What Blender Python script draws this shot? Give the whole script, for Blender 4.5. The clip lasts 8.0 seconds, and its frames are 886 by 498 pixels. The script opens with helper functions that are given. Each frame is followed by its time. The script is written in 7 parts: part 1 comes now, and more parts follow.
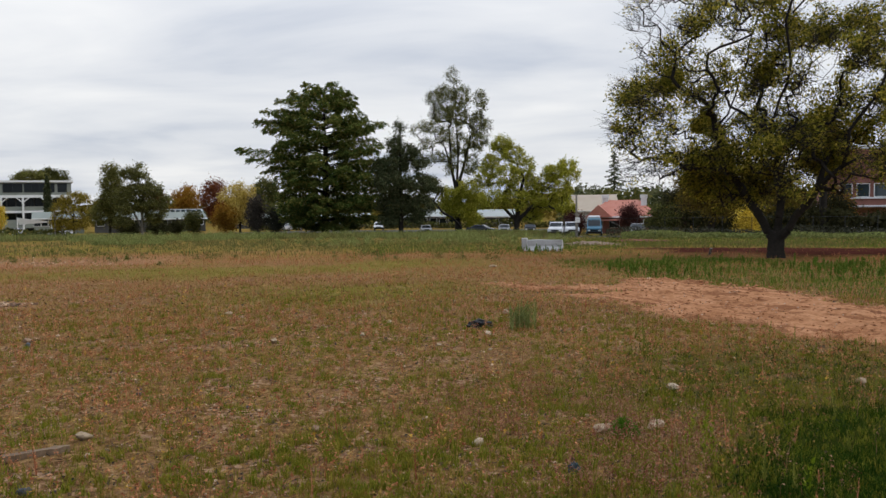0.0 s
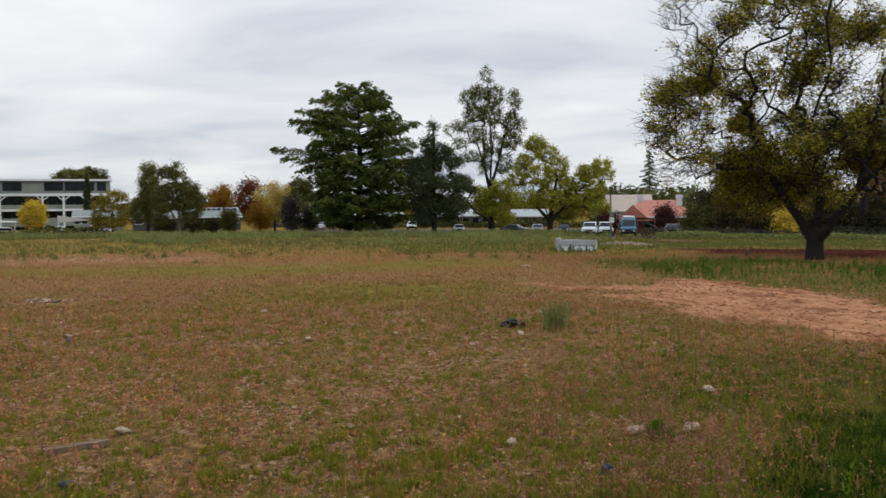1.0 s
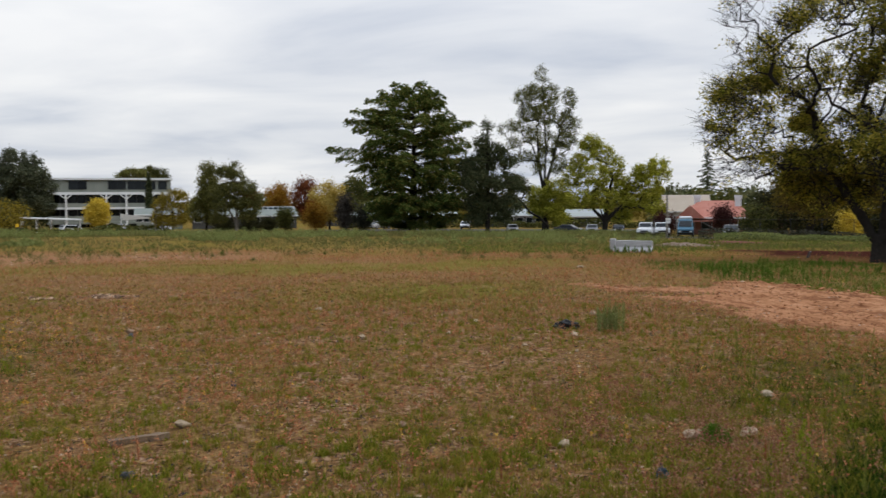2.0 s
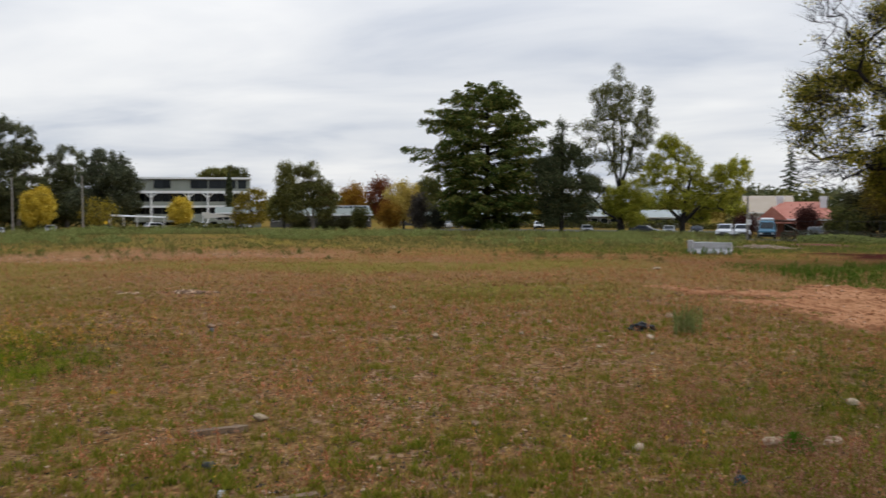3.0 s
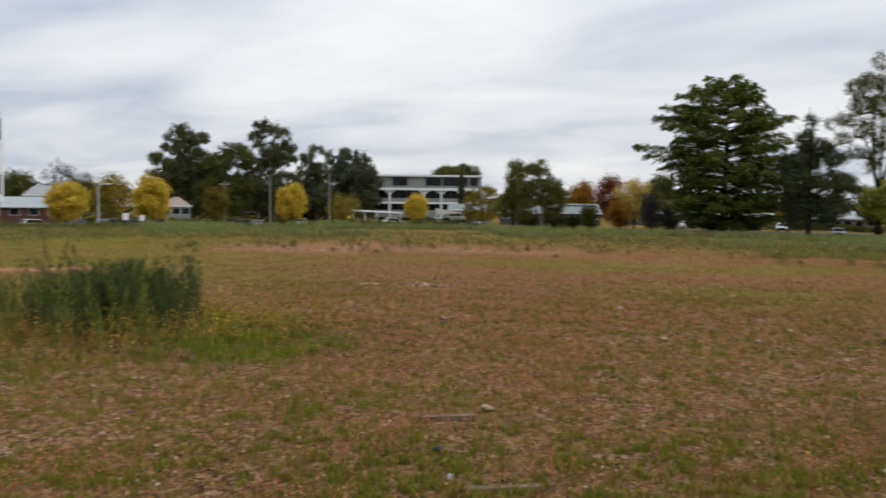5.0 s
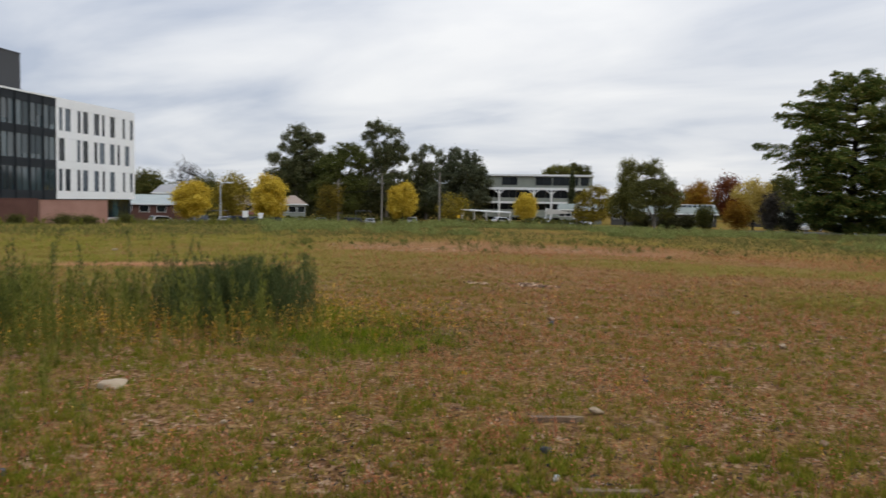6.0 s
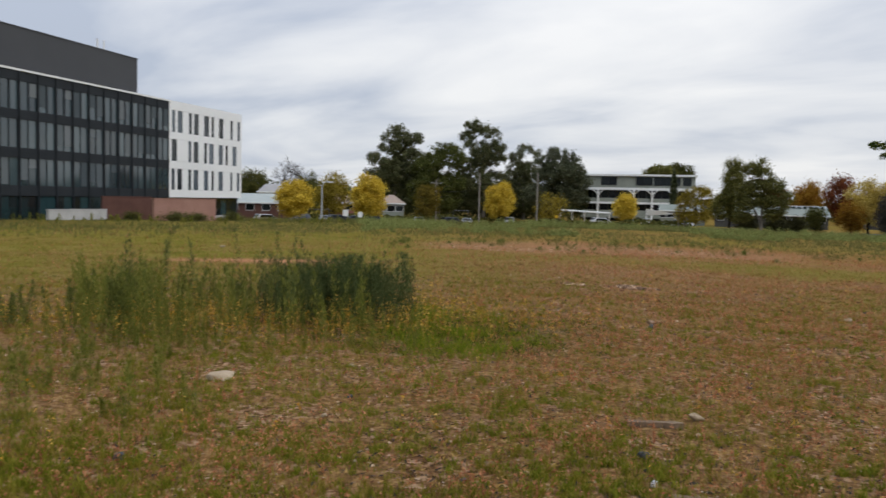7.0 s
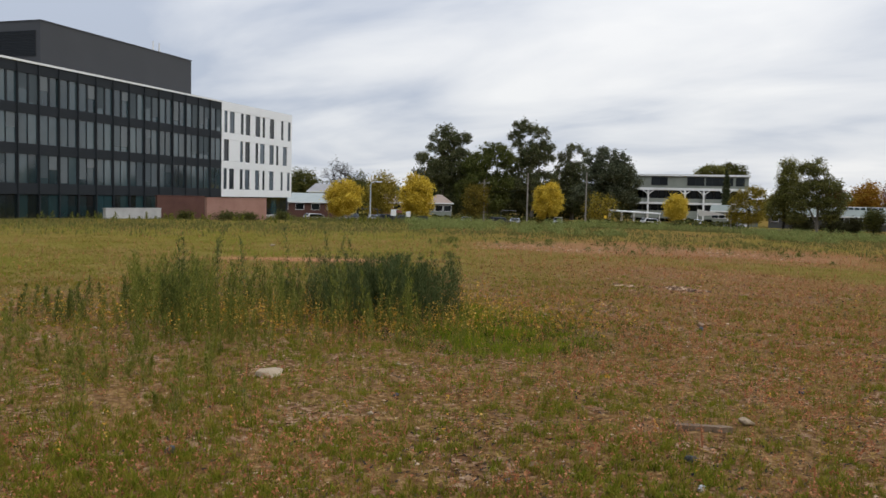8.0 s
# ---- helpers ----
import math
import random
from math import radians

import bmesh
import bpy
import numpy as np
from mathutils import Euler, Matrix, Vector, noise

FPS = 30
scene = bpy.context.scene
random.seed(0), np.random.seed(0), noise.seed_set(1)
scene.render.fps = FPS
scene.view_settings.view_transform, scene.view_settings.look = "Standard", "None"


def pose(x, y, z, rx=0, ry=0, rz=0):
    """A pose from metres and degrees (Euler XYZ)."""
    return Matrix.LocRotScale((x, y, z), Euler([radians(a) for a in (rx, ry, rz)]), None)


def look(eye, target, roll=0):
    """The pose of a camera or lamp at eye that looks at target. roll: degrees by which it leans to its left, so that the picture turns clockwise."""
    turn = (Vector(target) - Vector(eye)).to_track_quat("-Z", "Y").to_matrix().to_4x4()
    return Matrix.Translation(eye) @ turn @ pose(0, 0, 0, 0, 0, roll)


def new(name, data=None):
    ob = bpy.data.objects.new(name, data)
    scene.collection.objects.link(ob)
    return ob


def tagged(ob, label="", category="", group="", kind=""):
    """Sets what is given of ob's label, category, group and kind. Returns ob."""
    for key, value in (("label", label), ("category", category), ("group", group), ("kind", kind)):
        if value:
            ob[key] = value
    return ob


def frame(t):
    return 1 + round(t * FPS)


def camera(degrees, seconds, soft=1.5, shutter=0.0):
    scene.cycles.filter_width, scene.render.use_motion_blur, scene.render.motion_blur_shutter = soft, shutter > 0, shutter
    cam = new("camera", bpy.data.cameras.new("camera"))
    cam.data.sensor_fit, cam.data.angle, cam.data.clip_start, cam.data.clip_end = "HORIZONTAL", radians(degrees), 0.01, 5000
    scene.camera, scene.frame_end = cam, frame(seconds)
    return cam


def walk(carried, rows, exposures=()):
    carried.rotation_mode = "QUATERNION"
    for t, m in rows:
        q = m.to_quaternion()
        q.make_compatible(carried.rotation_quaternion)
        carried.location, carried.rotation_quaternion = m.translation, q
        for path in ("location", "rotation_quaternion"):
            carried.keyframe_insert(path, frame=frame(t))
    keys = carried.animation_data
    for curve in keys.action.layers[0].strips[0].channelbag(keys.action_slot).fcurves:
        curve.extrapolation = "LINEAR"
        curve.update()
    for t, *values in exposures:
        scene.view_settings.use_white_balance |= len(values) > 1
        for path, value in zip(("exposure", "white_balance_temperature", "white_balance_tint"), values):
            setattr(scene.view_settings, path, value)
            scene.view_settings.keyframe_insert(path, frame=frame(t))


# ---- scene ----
cam = camera(55.7, 8.0, soft=1.45, shutter=0.7)
PATH = [
    (0.0, pose(0.000, 0.000, 1.700, 87.01, 0.78, 0.00)),
    (0.5, pose(-0.005, -0.010, 1.702, 87.00, 0.70, 0.84)),
    (1.0, pose(-0.007, -0.014, 1.703, 87.00, 0.59, 2.26)),
    (2.5, pose(-0.015, -0.033, 1.705, 87.01, 0.24, 8.16)),
    (3.0, pose(-0.017, -0.043, 1.705, 87.01, 0.10, 10.92)),
    (3.5, pose(-0.013, -0.065, 1.705, 86.98, 0.02, 14.46)),
    (4.0, pose(-0.007, -0.096, 1.712, 86.93, -0.20, 17.80)),
    (4.5, pose(-0.007, -0.126, 1.713, 86.89, -0.43, 21.60)),
    (5.0, pose(0.007, -0.148, 1.717, 86.81, -0.58, 26.44)),
    (6.5, pose(0.036, -0.219, 1.733, 86.61, -1.05, 37.19)),
    (7.0, pose(0.047, -0.234, 1.736, 86.54, -1.16, 40.53)),
    (7.5, pose(0.059, -0.238, 1.735, 86.49, -1.25, 42.56)),
    (8.0, pose(0.066, -0.238, 1.738, 86.46, -1.30, 43.80)),
]
walk(cam, PATH)

# ---- sky and sun: a bright, broken overcast ----
world = bpy.data.worlds.new("overcast")
scene.world = world
world.use_nodes = True
wt = world.node_tree
wt.nodes.clear()


def wnode(kind, **props):
    n = wt.nodes.new(kind)
    for k, val in props.items():
        n.inputs[k].default_value = val
    return n


SUN_EL, SUN_AZ = 44.0, 98.0
w_out = wnode("ShaderNodeOutputWorld")
w_bg = wnode("ShaderNodeBackground", Strength=1.0)
w_sky = wnode("ShaderNodeTexSky")
w_sky.sky_type = "NISHITA"
w_sky.sun_disc = False
w_sky.sun_elevation = radians(SUN_EL)
w_sky.sun_rotation = radians(SUN_AZ)
w_co = wnode("ShaderNodeTexCoord")
w_sep = wnode("ShaderNodeSeparateXYZ")
w_den = wt.nodes.new("ShaderNodeMath")
w_den.operation = "ADD"
w_den.inputs[1].default_value = 0.16
w_abs = wt.nodes.new("ShaderNodeMath")
w_abs.operation = "ABSOLUTE"
w_div = wt.nodes.new("ShaderNodeVectorMath")
w_div.operation = "DIVIDE"
w_com = wnode("ShaderNodeCombineXYZ")
w_map = wnode("ShaderNodeMapping")
w_map.inputs["Scale"].default_value = (0.62, 1.0, 0.4)
w_map.inputs["Rotation"].default_value = (0, 0, radians(20))
w_map.inputs["Location"].default_value = (3.1, 0.45, 0)
w_n1 = wnode("ShaderNodeTexNoise", Scale=1.25, Detail=7.0, Roughness=0.48, Distortion=0.35)
w_ramp = wnode("ShaderNodeValToRGB")
w_ramp.color_ramp.elements[0].position = 0.33
w_ramp.color_ramp.elements[0].color = (0.49, 0.545, 0.655, 1)
w_ramp.color_ramp.elements[1].position = 0.68
w_ramp.color_ramp.elements[1].color = (0.935, 0.94, 0.95, 1)
mid = w_ramp.color_ramp.elements.new(0.50)
mid.color = (0.76, 0.785, 0.835, 1)
w_dim = wt.nodes.new("ShaderNodeVectorMath")
w_dim.operation = "SCALE"
w_dim.inputs["Scale"].default_value = 0.10
w_mix = wt.nodes.new("ShaderNodeMix")
w_mix.data_type = "RGBA"
w_mix.inputs["Factor"].default_value = 0.93
wl = wt.links.new
wl(w_co.outputs["Generated"], w_sep.inputs[0])
wl(w_sep.outputs["Z"], w_abs.inputs[0])
wl(w_abs.outputs[0], w_den.inputs[0])
for axis in "XYZ":
    wl(w_den.outputs[0], w_com.inputs[axis])
wl(w_co.outputs["Generated"], w_div.inputs[0])
wl(w_com.outputs[0], w_div.inputs[1])
wl(w_div.outputs[0], w_map.inputs[0])
wl(w_map.outputs[0], w_n1.inputs["Vector"])
w_dot = wt.nodes.new("ShaderNodeVectorMath")
w_dot.operation = "DOT_PRODUCT"
w_dot.inputs[1].default_value = (math.sin(radians(-4)), math.cos(radians(-4)), 0.0)
w_lift = wt.nodes.new("ShaderNodeMath")
w_lift.operation = "MULTIPLY_ADD"
w_lift.inputs[1].default_value = 0.27
w_lift.inputs[2].default_value = -0.230
w_sum = wt.nodes.new("ShaderNodeMath")
w_sum.operation = "ADD"
wl(w_co.outputs["Generated"], w_dot.inputs[0])
wl(w_dot.outputs["Value"], w_lift.inputs[0])
wl(w_lift.outputs[0], w_sum.inputs[0])
wl(w_n1.outputs["Fac"], w_sum.inputs[1])
wl(w_sum.outputs[0], w_ramp.inputs[0])
wl(w_sky.outputs[0], w_dim.inputs[0])
wl(w_dim.outputs[0], w_mix.inputs["A"])
w_up = wt.nodes.new("ShaderNodeMath")
w_up.operation = "MULTIPLY_ADD"
w_up.inputs[1].default_value = 2.1
w_up.inputs[2].default_value = 0.955
w_pos = wt.nodes.new("ShaderNodeMath")
w_pos.operation = "MAXIMUM"
w_pos.inputs[1].default_value = 0.0
w_lum = wt.nodes.new("ShaderNodeVectorMath")
w_lum.operation = "SCALE"
wl(w_sep.outputs["Z"], w_pos.inputs[0])
w_sq = wt.nodes.new("ShaderNodeMath")
w_sq.operation = "POWER"
w_sq.inputs[1].default_value = 2.0
wl(w_pos.outputs[0], w_sq.inputs[0])
wl(w_sq.outputs[0], w_up.inputs[0])
wl(w_up.outputs[0], w_lum.inputs["Scale"])
wl(w_ramp.outputs[0], w_lum.inputs[0])
wl(w_lum.outputs[0], w_mix.inputs["B"])
wl(w_mix.outputs["Result"], w_bg.inputs["Color"])
wl(w_bg.outputs[0], w_out.inputs[0])

sun_data = bpy.data.lights.new("sun", "SUN")
sun_data.energy, sun_data.angle, sun_data.color = 1.2, radians(30), (1.0, 0.96, 0.90)
sun = new("sun", sun_data)
sun_way = Vector((math.cos(radians(SUN_EL)) * math.sin(radians(SUN_AZ)), math.cos(radians(SUN_EL)) * math.cos(radians(SUN_AZ)), math.sin(radians(SUN_EL))))
sun.matrix_world = look(sun_way * 50, (0, 0, 0))


# ---- materials ----
def material(name, stops, rough=0.8, metal=0.0, scale=1.0, spread=0.5, fine=12.0, bump=0.0, bump_scale=30.0, per="", spec=0.3, thin=0.0, coords="Object"):
    """Colour from a ramp of stops, driven by coarse and fine noise, and by the piece's own chance (per: island or object)."""
    m = bpy.data.materials.new(name)
    m.use_nodes = True
    nt = m.node_tree
    b = nt.nodes["Principled BSDF"]
    b.inputs["Roughness"].default_value = rough
    b.inputs["Metallic"].default_value = metal
    b.inputs["Specular IOR Level"].default_value = spec
    co = nt.nodes.new("ShaderNodeTexCoord")
    n1 = nt.nodes.new("ShaderNodeTexNoise")
    n1.inputs["Scale"].default_value = scale
    n1.inputs["Detail"].default_value = 4
    n2 = nt.nodes.new("ShaderNodeTexNoise")
    n2.inputs["Scale"].default_value = scale * fine
    n2.inputs["Detail"].default_value = 3
    if coords == "World":
        geo0 = nt.nodes.new("ShaderNodeNewGeometry")
        src = geo0.outputs["Position"]
    else:
        src = co.outputs[coords]
    nt.links.new(src, n1.inputs["Vector"])
    nt.links.new(src, n2.inputs["Vector"])
    mixer = nt.nodes.new("ShaderNodeMix")
    mixer.inputs["Factor"].default_value = 0.4
    nt.links.new(n1.outputs["Fac"], mixer.inputs["A"])
    nt.links.new(n2.outputs["Fac"], mixer.inputs["B"])
    fac = mixer.outputs["Result"]
    if per:
        if per == "island":
            g = nt.nodes.new("ShaderNodeNewGeometry")
            chance = g.outputs["Random Per Island"]
        else:
            g = nt.nodes.new("ShaderNodeObjectInfo")
            chance = g.outputs["Random"]
        m2 = nt.nodes.new("ShaderNodeMix")
        m2.inputs["Factor"].default_value = spread
        nt.links.new(fac, m2.inputs["A"])
        nt.links.new(chance, m2.inputs["B"])
        fac = m2.outputs["Result"]
    ramp = nt.nodes.new("ShaderNodeValToRGB")
    els = ramp.color_ramp.elements
    lo, hi = 0.28, 0.72
    for i, c in enumerate(stops):
        pos = lo + (hi - lo) * i / max(1, len(stops) - 1)
        if i < 2:
            e = els[i]
            e.position = pos
        else:
            e = els.new(pos)
        e.color = (*c, 1)
    if len(stops) == 1:
        els[1].color = (*stops[0], 1)
    nt.links.new(fac, ramp.inputs[0])
    nt.links.new(ramp.outputs[0], b.inputs["Base Color"])
    if bump:
        bn = nt.nodes.new("ShaderNodeTexNoise")
        bn.inputs["Scale"].default_value = bump_scale
        bn.inputs["Detail"].default_value = 5
        nt.links.new(src, bn.inputs["Vector"])
        bp = nt.nodes.new("ShaderNodeBump")
        bp.inputs["Strength"].default_value = bump
        bp.inputs["Distance"].default_value = 0.02
        nt.links.new(bn.outputs["Fac"], bp.inputs["Height"])
        nt.links.new(bp.outputs["Normal"], b.inputs["Normal"])
    if thin:
        tr = nt.nodes.new("ShaderNodeBsdfTranslucent")
        nt.links.new(ramp.outputs[0], tr.inputs["Color"])
        ms = nt.nodes.new("ShaderNodeMixShader")
        ms.inputs[0].default_value = thin
        nt.links.new(b.outputs[0], ms.inputs[1])
        nt.links.new(tr.outputs[0], ms.inputs[2])
        nt.links.new(ms.outputs[0], nt.nodes["Material Output"].inputs["Surface"])
    return m


def leafy(name, stops, thin=0.3, spread=0.55, scale=0.5):
    return material(name, stops, rough=0.75, scale=scale, per="island", spread=spread, thin=thin, spec=0.015, coords="World")


M_REDSOIL = material("red_soil", [(0.085, 0.028, 0.016), (0.13, 0.045, 0.028), (0.17, 0.065, 0.04)], rough=0.95, scale=0.6, fine=15, bump=0.8, bump_scale=6, coords="World")
M_PALE = material("pale_gravel", [(0.1280, 0.0850, 0.0570), (0.1920, 0.1318, 0.0950), (0.2560, 0.1870, 0.1425)], rough=0.95, scale=1.5, fine=15, bump=0.7, bump_scale=14, coords="World")
M_ASPHALT = material("asphalt", [(0.0338, 0.0338, 0.0353), (0.0525, 0.0525, 0.0525)], rough=0.9, scale=1.0, fine=30, bump=0.3, coords="World")
M_GRASS = leafy("grass_green", [(0.095, 0.118, 0.01), (0.165, 0.178, 0.016), (0.24, 0.222, 0.028)], scale=0.4)
M_FRESH = leafy("grass_fresh", [(0.105, 0.150, 0.009), (0.170, 0.215, 0.013), (0.245, 0.265, 0.024)], scale=0.4)
M_LUSH = leafy("grass_lush", [(0.012, 0.030, 0.003), (0.023, 0.049, 0.005), (0.046, 0.076, 0.009)], scale=0.4)
M_OLIVE = leafy("grass_olive", [(0.132, 0.124, 0.014), (0.196, 0.167, 0.02), (0.258, 0.201, 0.033)], scale=0.3)
M_MEADOW = leafy("grass_meadow", [(0.1080, 0.1080, 0.0146), (0.1587, 0.1435, 0.0237), (0.2031, 0.1676, 0.0437)], scale=0.3)
M_DRY = leafy("grass_dry", [(0.209, 0.121, 0.0327), (0.297, 0.176, 0.0514), (0.374, 0.242, 0.0842)], scale=0.4)
M_RUST = leafy("sorrel_rust", [(0.2548, 0.0882, 0.0397), (0.3890, 0.1468, 0.0684), (0.5365, 0.2467, 0.1214)], scale=0.5)
M_GOLD = leafy("dry_flower_gold", [(0.36, 0.17, 0.02), (0.52, 0.29, 0.04), (0.62, 0.4, 0.09)], scale=0.8)
M_WEED = leafy("weed_blue_green", [(0.045, 0.062, 0.02), (0.075, 0.094, 0.032), (0.115, 0.13, 0.045)], scale=0.6)
M_WEEDMID = leafy("weed_mid_green", [(0.06, 0.078, 0.018), (0.10, 0.12, 0.028), (0.16, 0.165, 0.042)], scale=0.6)
M_WEEDTOP = leafy("weed_olive", [(0.0983, 0.1161, 0.02), (0.1608, 0.1697, 0.03), (0.2501, 0.2232, 0.0514)], scale=0.6)
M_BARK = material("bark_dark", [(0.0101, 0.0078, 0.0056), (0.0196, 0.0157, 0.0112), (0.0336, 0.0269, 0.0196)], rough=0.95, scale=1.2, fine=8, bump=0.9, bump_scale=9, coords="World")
M_BARKG = material("bark_grey", [(0.10, 0.085, 0.07), (0.16, 0.14, 0.115), (0.24, 0.21, 0.17)], rough=0.95, scale=1.0, fine=8, bump=0.6, bump_scale=8, coords="World")
M_ELM = leafy("elm_leaf", [(0.0848, 0.0919, 0.0151), (0.1696, 0.1699, 0.0225), (0.3110, 0.2784, 0.0351), (0.5372, 0.4176, 0.0564)], scale=0.45, thin=0.4)
M_CEDAR = leafy("cedar_needles", [(0.0440, 0.0755, 0.0204), (0.0800, 0.1246, 0.0294), (0.1400, 0.1699, 0.0388), (0.2599, 0.2171, 0.0552)], thin=0.32, scale=0.22)
M_CYPRESS = leafy("cypress_needles", [(0.045, 0.06, 0.027), (0.075, 0.087, 0.039), (0.1125, 0.1125, 0.0525)], thin=0.15)
M_POPLAR = leafy("poplar_leaf", [(0.0729, 0.0862, 0.0213), (0.1260, 0.1326, 0.0331), (0.2122, 0.1989, 0.0530)])
M_WILLOW = leafy("willow_leaf", [(0.1955, 0.207, 0.0184), (0.322, 0.3162, 0.0322), (0.483, 0.437, 0.069)], scale=0.35)
M_OLIVELEAF = leafy("olive_leaf", [(0.052, 0.0598, 0.0169), (0.0845, 0.0884, 0.0247), (0.143, 0.13, 0.0364)])
M_EUCALYPT = leafy("eucalypt_leaf", [(0.050, 0.061, 0.027), (0.090, 0.098, 0.043), (0.145, 0.140, 0.064)], thin=0.18)
M_OLIVEGUM = leafy("olive_gum_leaf", [(0.045, 0.056, 0.014), (0.08, 0.092, 0.024), (0.13, 0.135, 0.04)], thin=0.18)
M_GREYGUM = leafy("grey_gum_leaf", [(0.05, 0.058, 0.032), (0.085, 0.094, 0.052), (0.13, 0.138, 0.08)], thin=0.18)
M_YELLOW = leafy("yellow_leaf", [(0.36, 0.25, 0.022), (0.58, 0.41, 0.04), (0.76, 0.58, 0.10)], scale=0.6)
M_MUSTARD = leafy("mustard_leaf", [(0.15, 0.115, 0.014), (0.25, 0.19, 0.022), (0.36, 0.27, 0.05)], scale=0.5)
M_ORANGELEAF = leafy("orange_leaf", [(0.1870, 0.0810, 0.0120), (0.2890, 0.1350, 0.0200), (0.3570, 0.2160, 0.0300)])
M_REDLEAF = leafy("red_leaf", [(0.1020, 0.0252, 0.0162), (0.1615, 0.0450, 0.0225), (0.2380, 0.0990, 0.0315)])
M_MAROON = leafy("maroon_leaf", [(0.03, 0.012, 0.012), (0.055, 0.02, 0.018), (0.08, 0.035, 0.025)])
M_TWIG = leafy("grey_twig", [(0.05, 0.042, 0.034), (0.085, 0.07, 0.056), (0.13, 0.11, 0.088)], thin=0.05)
M_STONE = material("pale_stone", [(0.2250, 0.1628, 0.0946), (0.3150, 0.2376, 0.1505), (0.3960, 0.3168, 0.2150)], rough=0.9, scale=6, fine=6, bump=0.6, bump_scale=30, per="object", spread=0.3)
M_GRAVEL = material("gravel_stone", [(0.108, 0.0585, 0.0342), (0.189, 0.1125, 0.0702), (0.288, 0.189, 0.126), (0.396, 0.306, 0.225)], rough=0.9, scale=0.6, per="island", spread=0.75, coords="World")
M_CHIPS = material("stone_chips", [(0.0972, 0.0534, 0.0295), (0.2160, 0.1261, 0.0697), (0.3456, 0.2182, 0.1271), (0.4536, 0.3201, 0.2050)], rough=0.9, scale=0.6, per="island", spread=0.85, coords="World")
M_GRAVELROCK = material("brown_rock", [(0.14, 0.085, 0.05), (0.22, 0.14, 0.085), (0.30, 0.20, 0.13)], rough=0.9, scale=8, bump=0.6)
M_BRIGHT = leafy("moss_green", [(0.06, 0.16, 0.010), (0.10, 0.24, 0.018)])
M_LITTER = leafy("leaf_litter", [(0.12, 0.055, 0.026), (0.2, 0.1, 0.05), (0.3, 0.165, 0.09)])
M_BROWNOLIVE = leafy("brown_olive_leaf", [(0.09, 0.07, 0.013), (0.15, 0.11, 0.02), (0.22, 0.16, 0.03)])
M_HEDGEWEED = leafy("grey_green_weed", [(0.1384, 0.1701, 0.0525), (0.2023, 0.2315, 0.0732), (0.2877, 0.2996, 0.1047)])
M_STRAW = leafy("straw_yellow_leaf", [(0.32, 0.23, 0.04), (0.48, 0.36, 0.08), (0.62, 0.48, 0.14)])
M_CLAY = material("clay_crust", [(0.1484, 0.0608, 0.0265), (0.2869, 0.1323, 0.0624), (0.3710, 0.1842, 0.0926), (0.4452, 0.2450, 0.1399)], rough=1.0, scale=1.4, fine=9, bump=1.0, bump_scale=11, spec=0.03, coords="World")
M_FARGRASS = leafy("far_field_grass", [(0.0762, 0.0918, 0.0288), (0.1121, 0.1208, 0.0360), (0.1570, 0.1430, 0.0468), (0.2108, 0.1661, 0.0720)], scale=0.10, spread=0.35)
M_PINKSTALK = leafy("pink_dry_stalk", [(0.17, 0.062, 0.035), (0.29, 0.125, 0.075), (0.42, 0.24, 0.15)], scale=0.8)
M_DARKSHRUB = leafy("dark_shrub_leaf", [(0.022, 0.024, 0.010), (0.04, 0.04, 0.016), (0.07, 0.062, 0.026)])
M_GREYSHRUB = leafy("grey_green_shrub_leaf", [(0.035, 0.038, 0.026), (0.055, 0.056, 0.038), (0.085, 0.08, 0.055)])
M_OAKLEAF = leafy("oak_leaf", [(0.0690, 0.0770, 0.0244), (0.1217, 0.1217, 0.0374), (0.2028, 0.1866, 0.0562)])
M_ASHLEAF = leafy("ash_leaf", [(0.0858, 0.0905, 0.0211), (0.1482, 0.1435, 0.0370), (0.2418, 0.2184, 0.0660)])
M_BANK = leafy("grass_bank", [(0.050, 0.096, 0.012), (0.086, 0.150, 0.017), (0.145, 0.196, 0.031)], scale=0.3)
# darker copy of the clay: shade of cracks and ledges put into the colour
M_SHADECLAY = material("shaded_clay", [(0.09, 0.036, 0.018), (0.15, 0.064, 0.032), (0.21, 0.095, 0.05)], rough=1.0, scale=1.4, fine=9, spec=0.0, coords="World")
M_PALEROOF = material("pale_metal_roof", [(0.25, 0.275, 0.255), (0.33, 0.355, 0.33)], rough=0.6, scale=0.6)
M_CLAYMID = material("dark_clay", [(0.14, 0.056, 0.026), (0.215, 0.095, 0.046), (0.29, 0.14, 0.072)], rough=1.0, scale=1.4, fine=9, bump=1.0, bump_scale=11, spec=0.0, coords="World")
M_PINKDRY = leafy("pinkish_dry_grass", [(0.2210, 0.1003, 0.0460), (0.3250, 0.1593, 0.0782), (0.4420, 0.2360, 0.1265)], scale=0.12)
M_DARKSTONE = material("dark_stone", [(0.035, 0.036, 0.038), (0.06, 0.062, 0.065), (0.1, 0.1, 0.1)], rough=0.85, scale=8, bump=0.6)
M_PLANK = material("weathered_plank", [(0.0900, 0.0539, 0.0304), (0.1425, 0.0924, 0.0544), (0.2100, 0.1463, 0.0920)], rough=0.9, scale=4, fine=10, bump=0.5, bump_scale=40)
M_CONCRETE = material("concrete", [(0.32, 0.312, 0.296), (0.416, 0.408, 0.392), (0.496, 0.488, 0.472)], rough=0.9, scale=1.2, fine=10, bump=0.4)
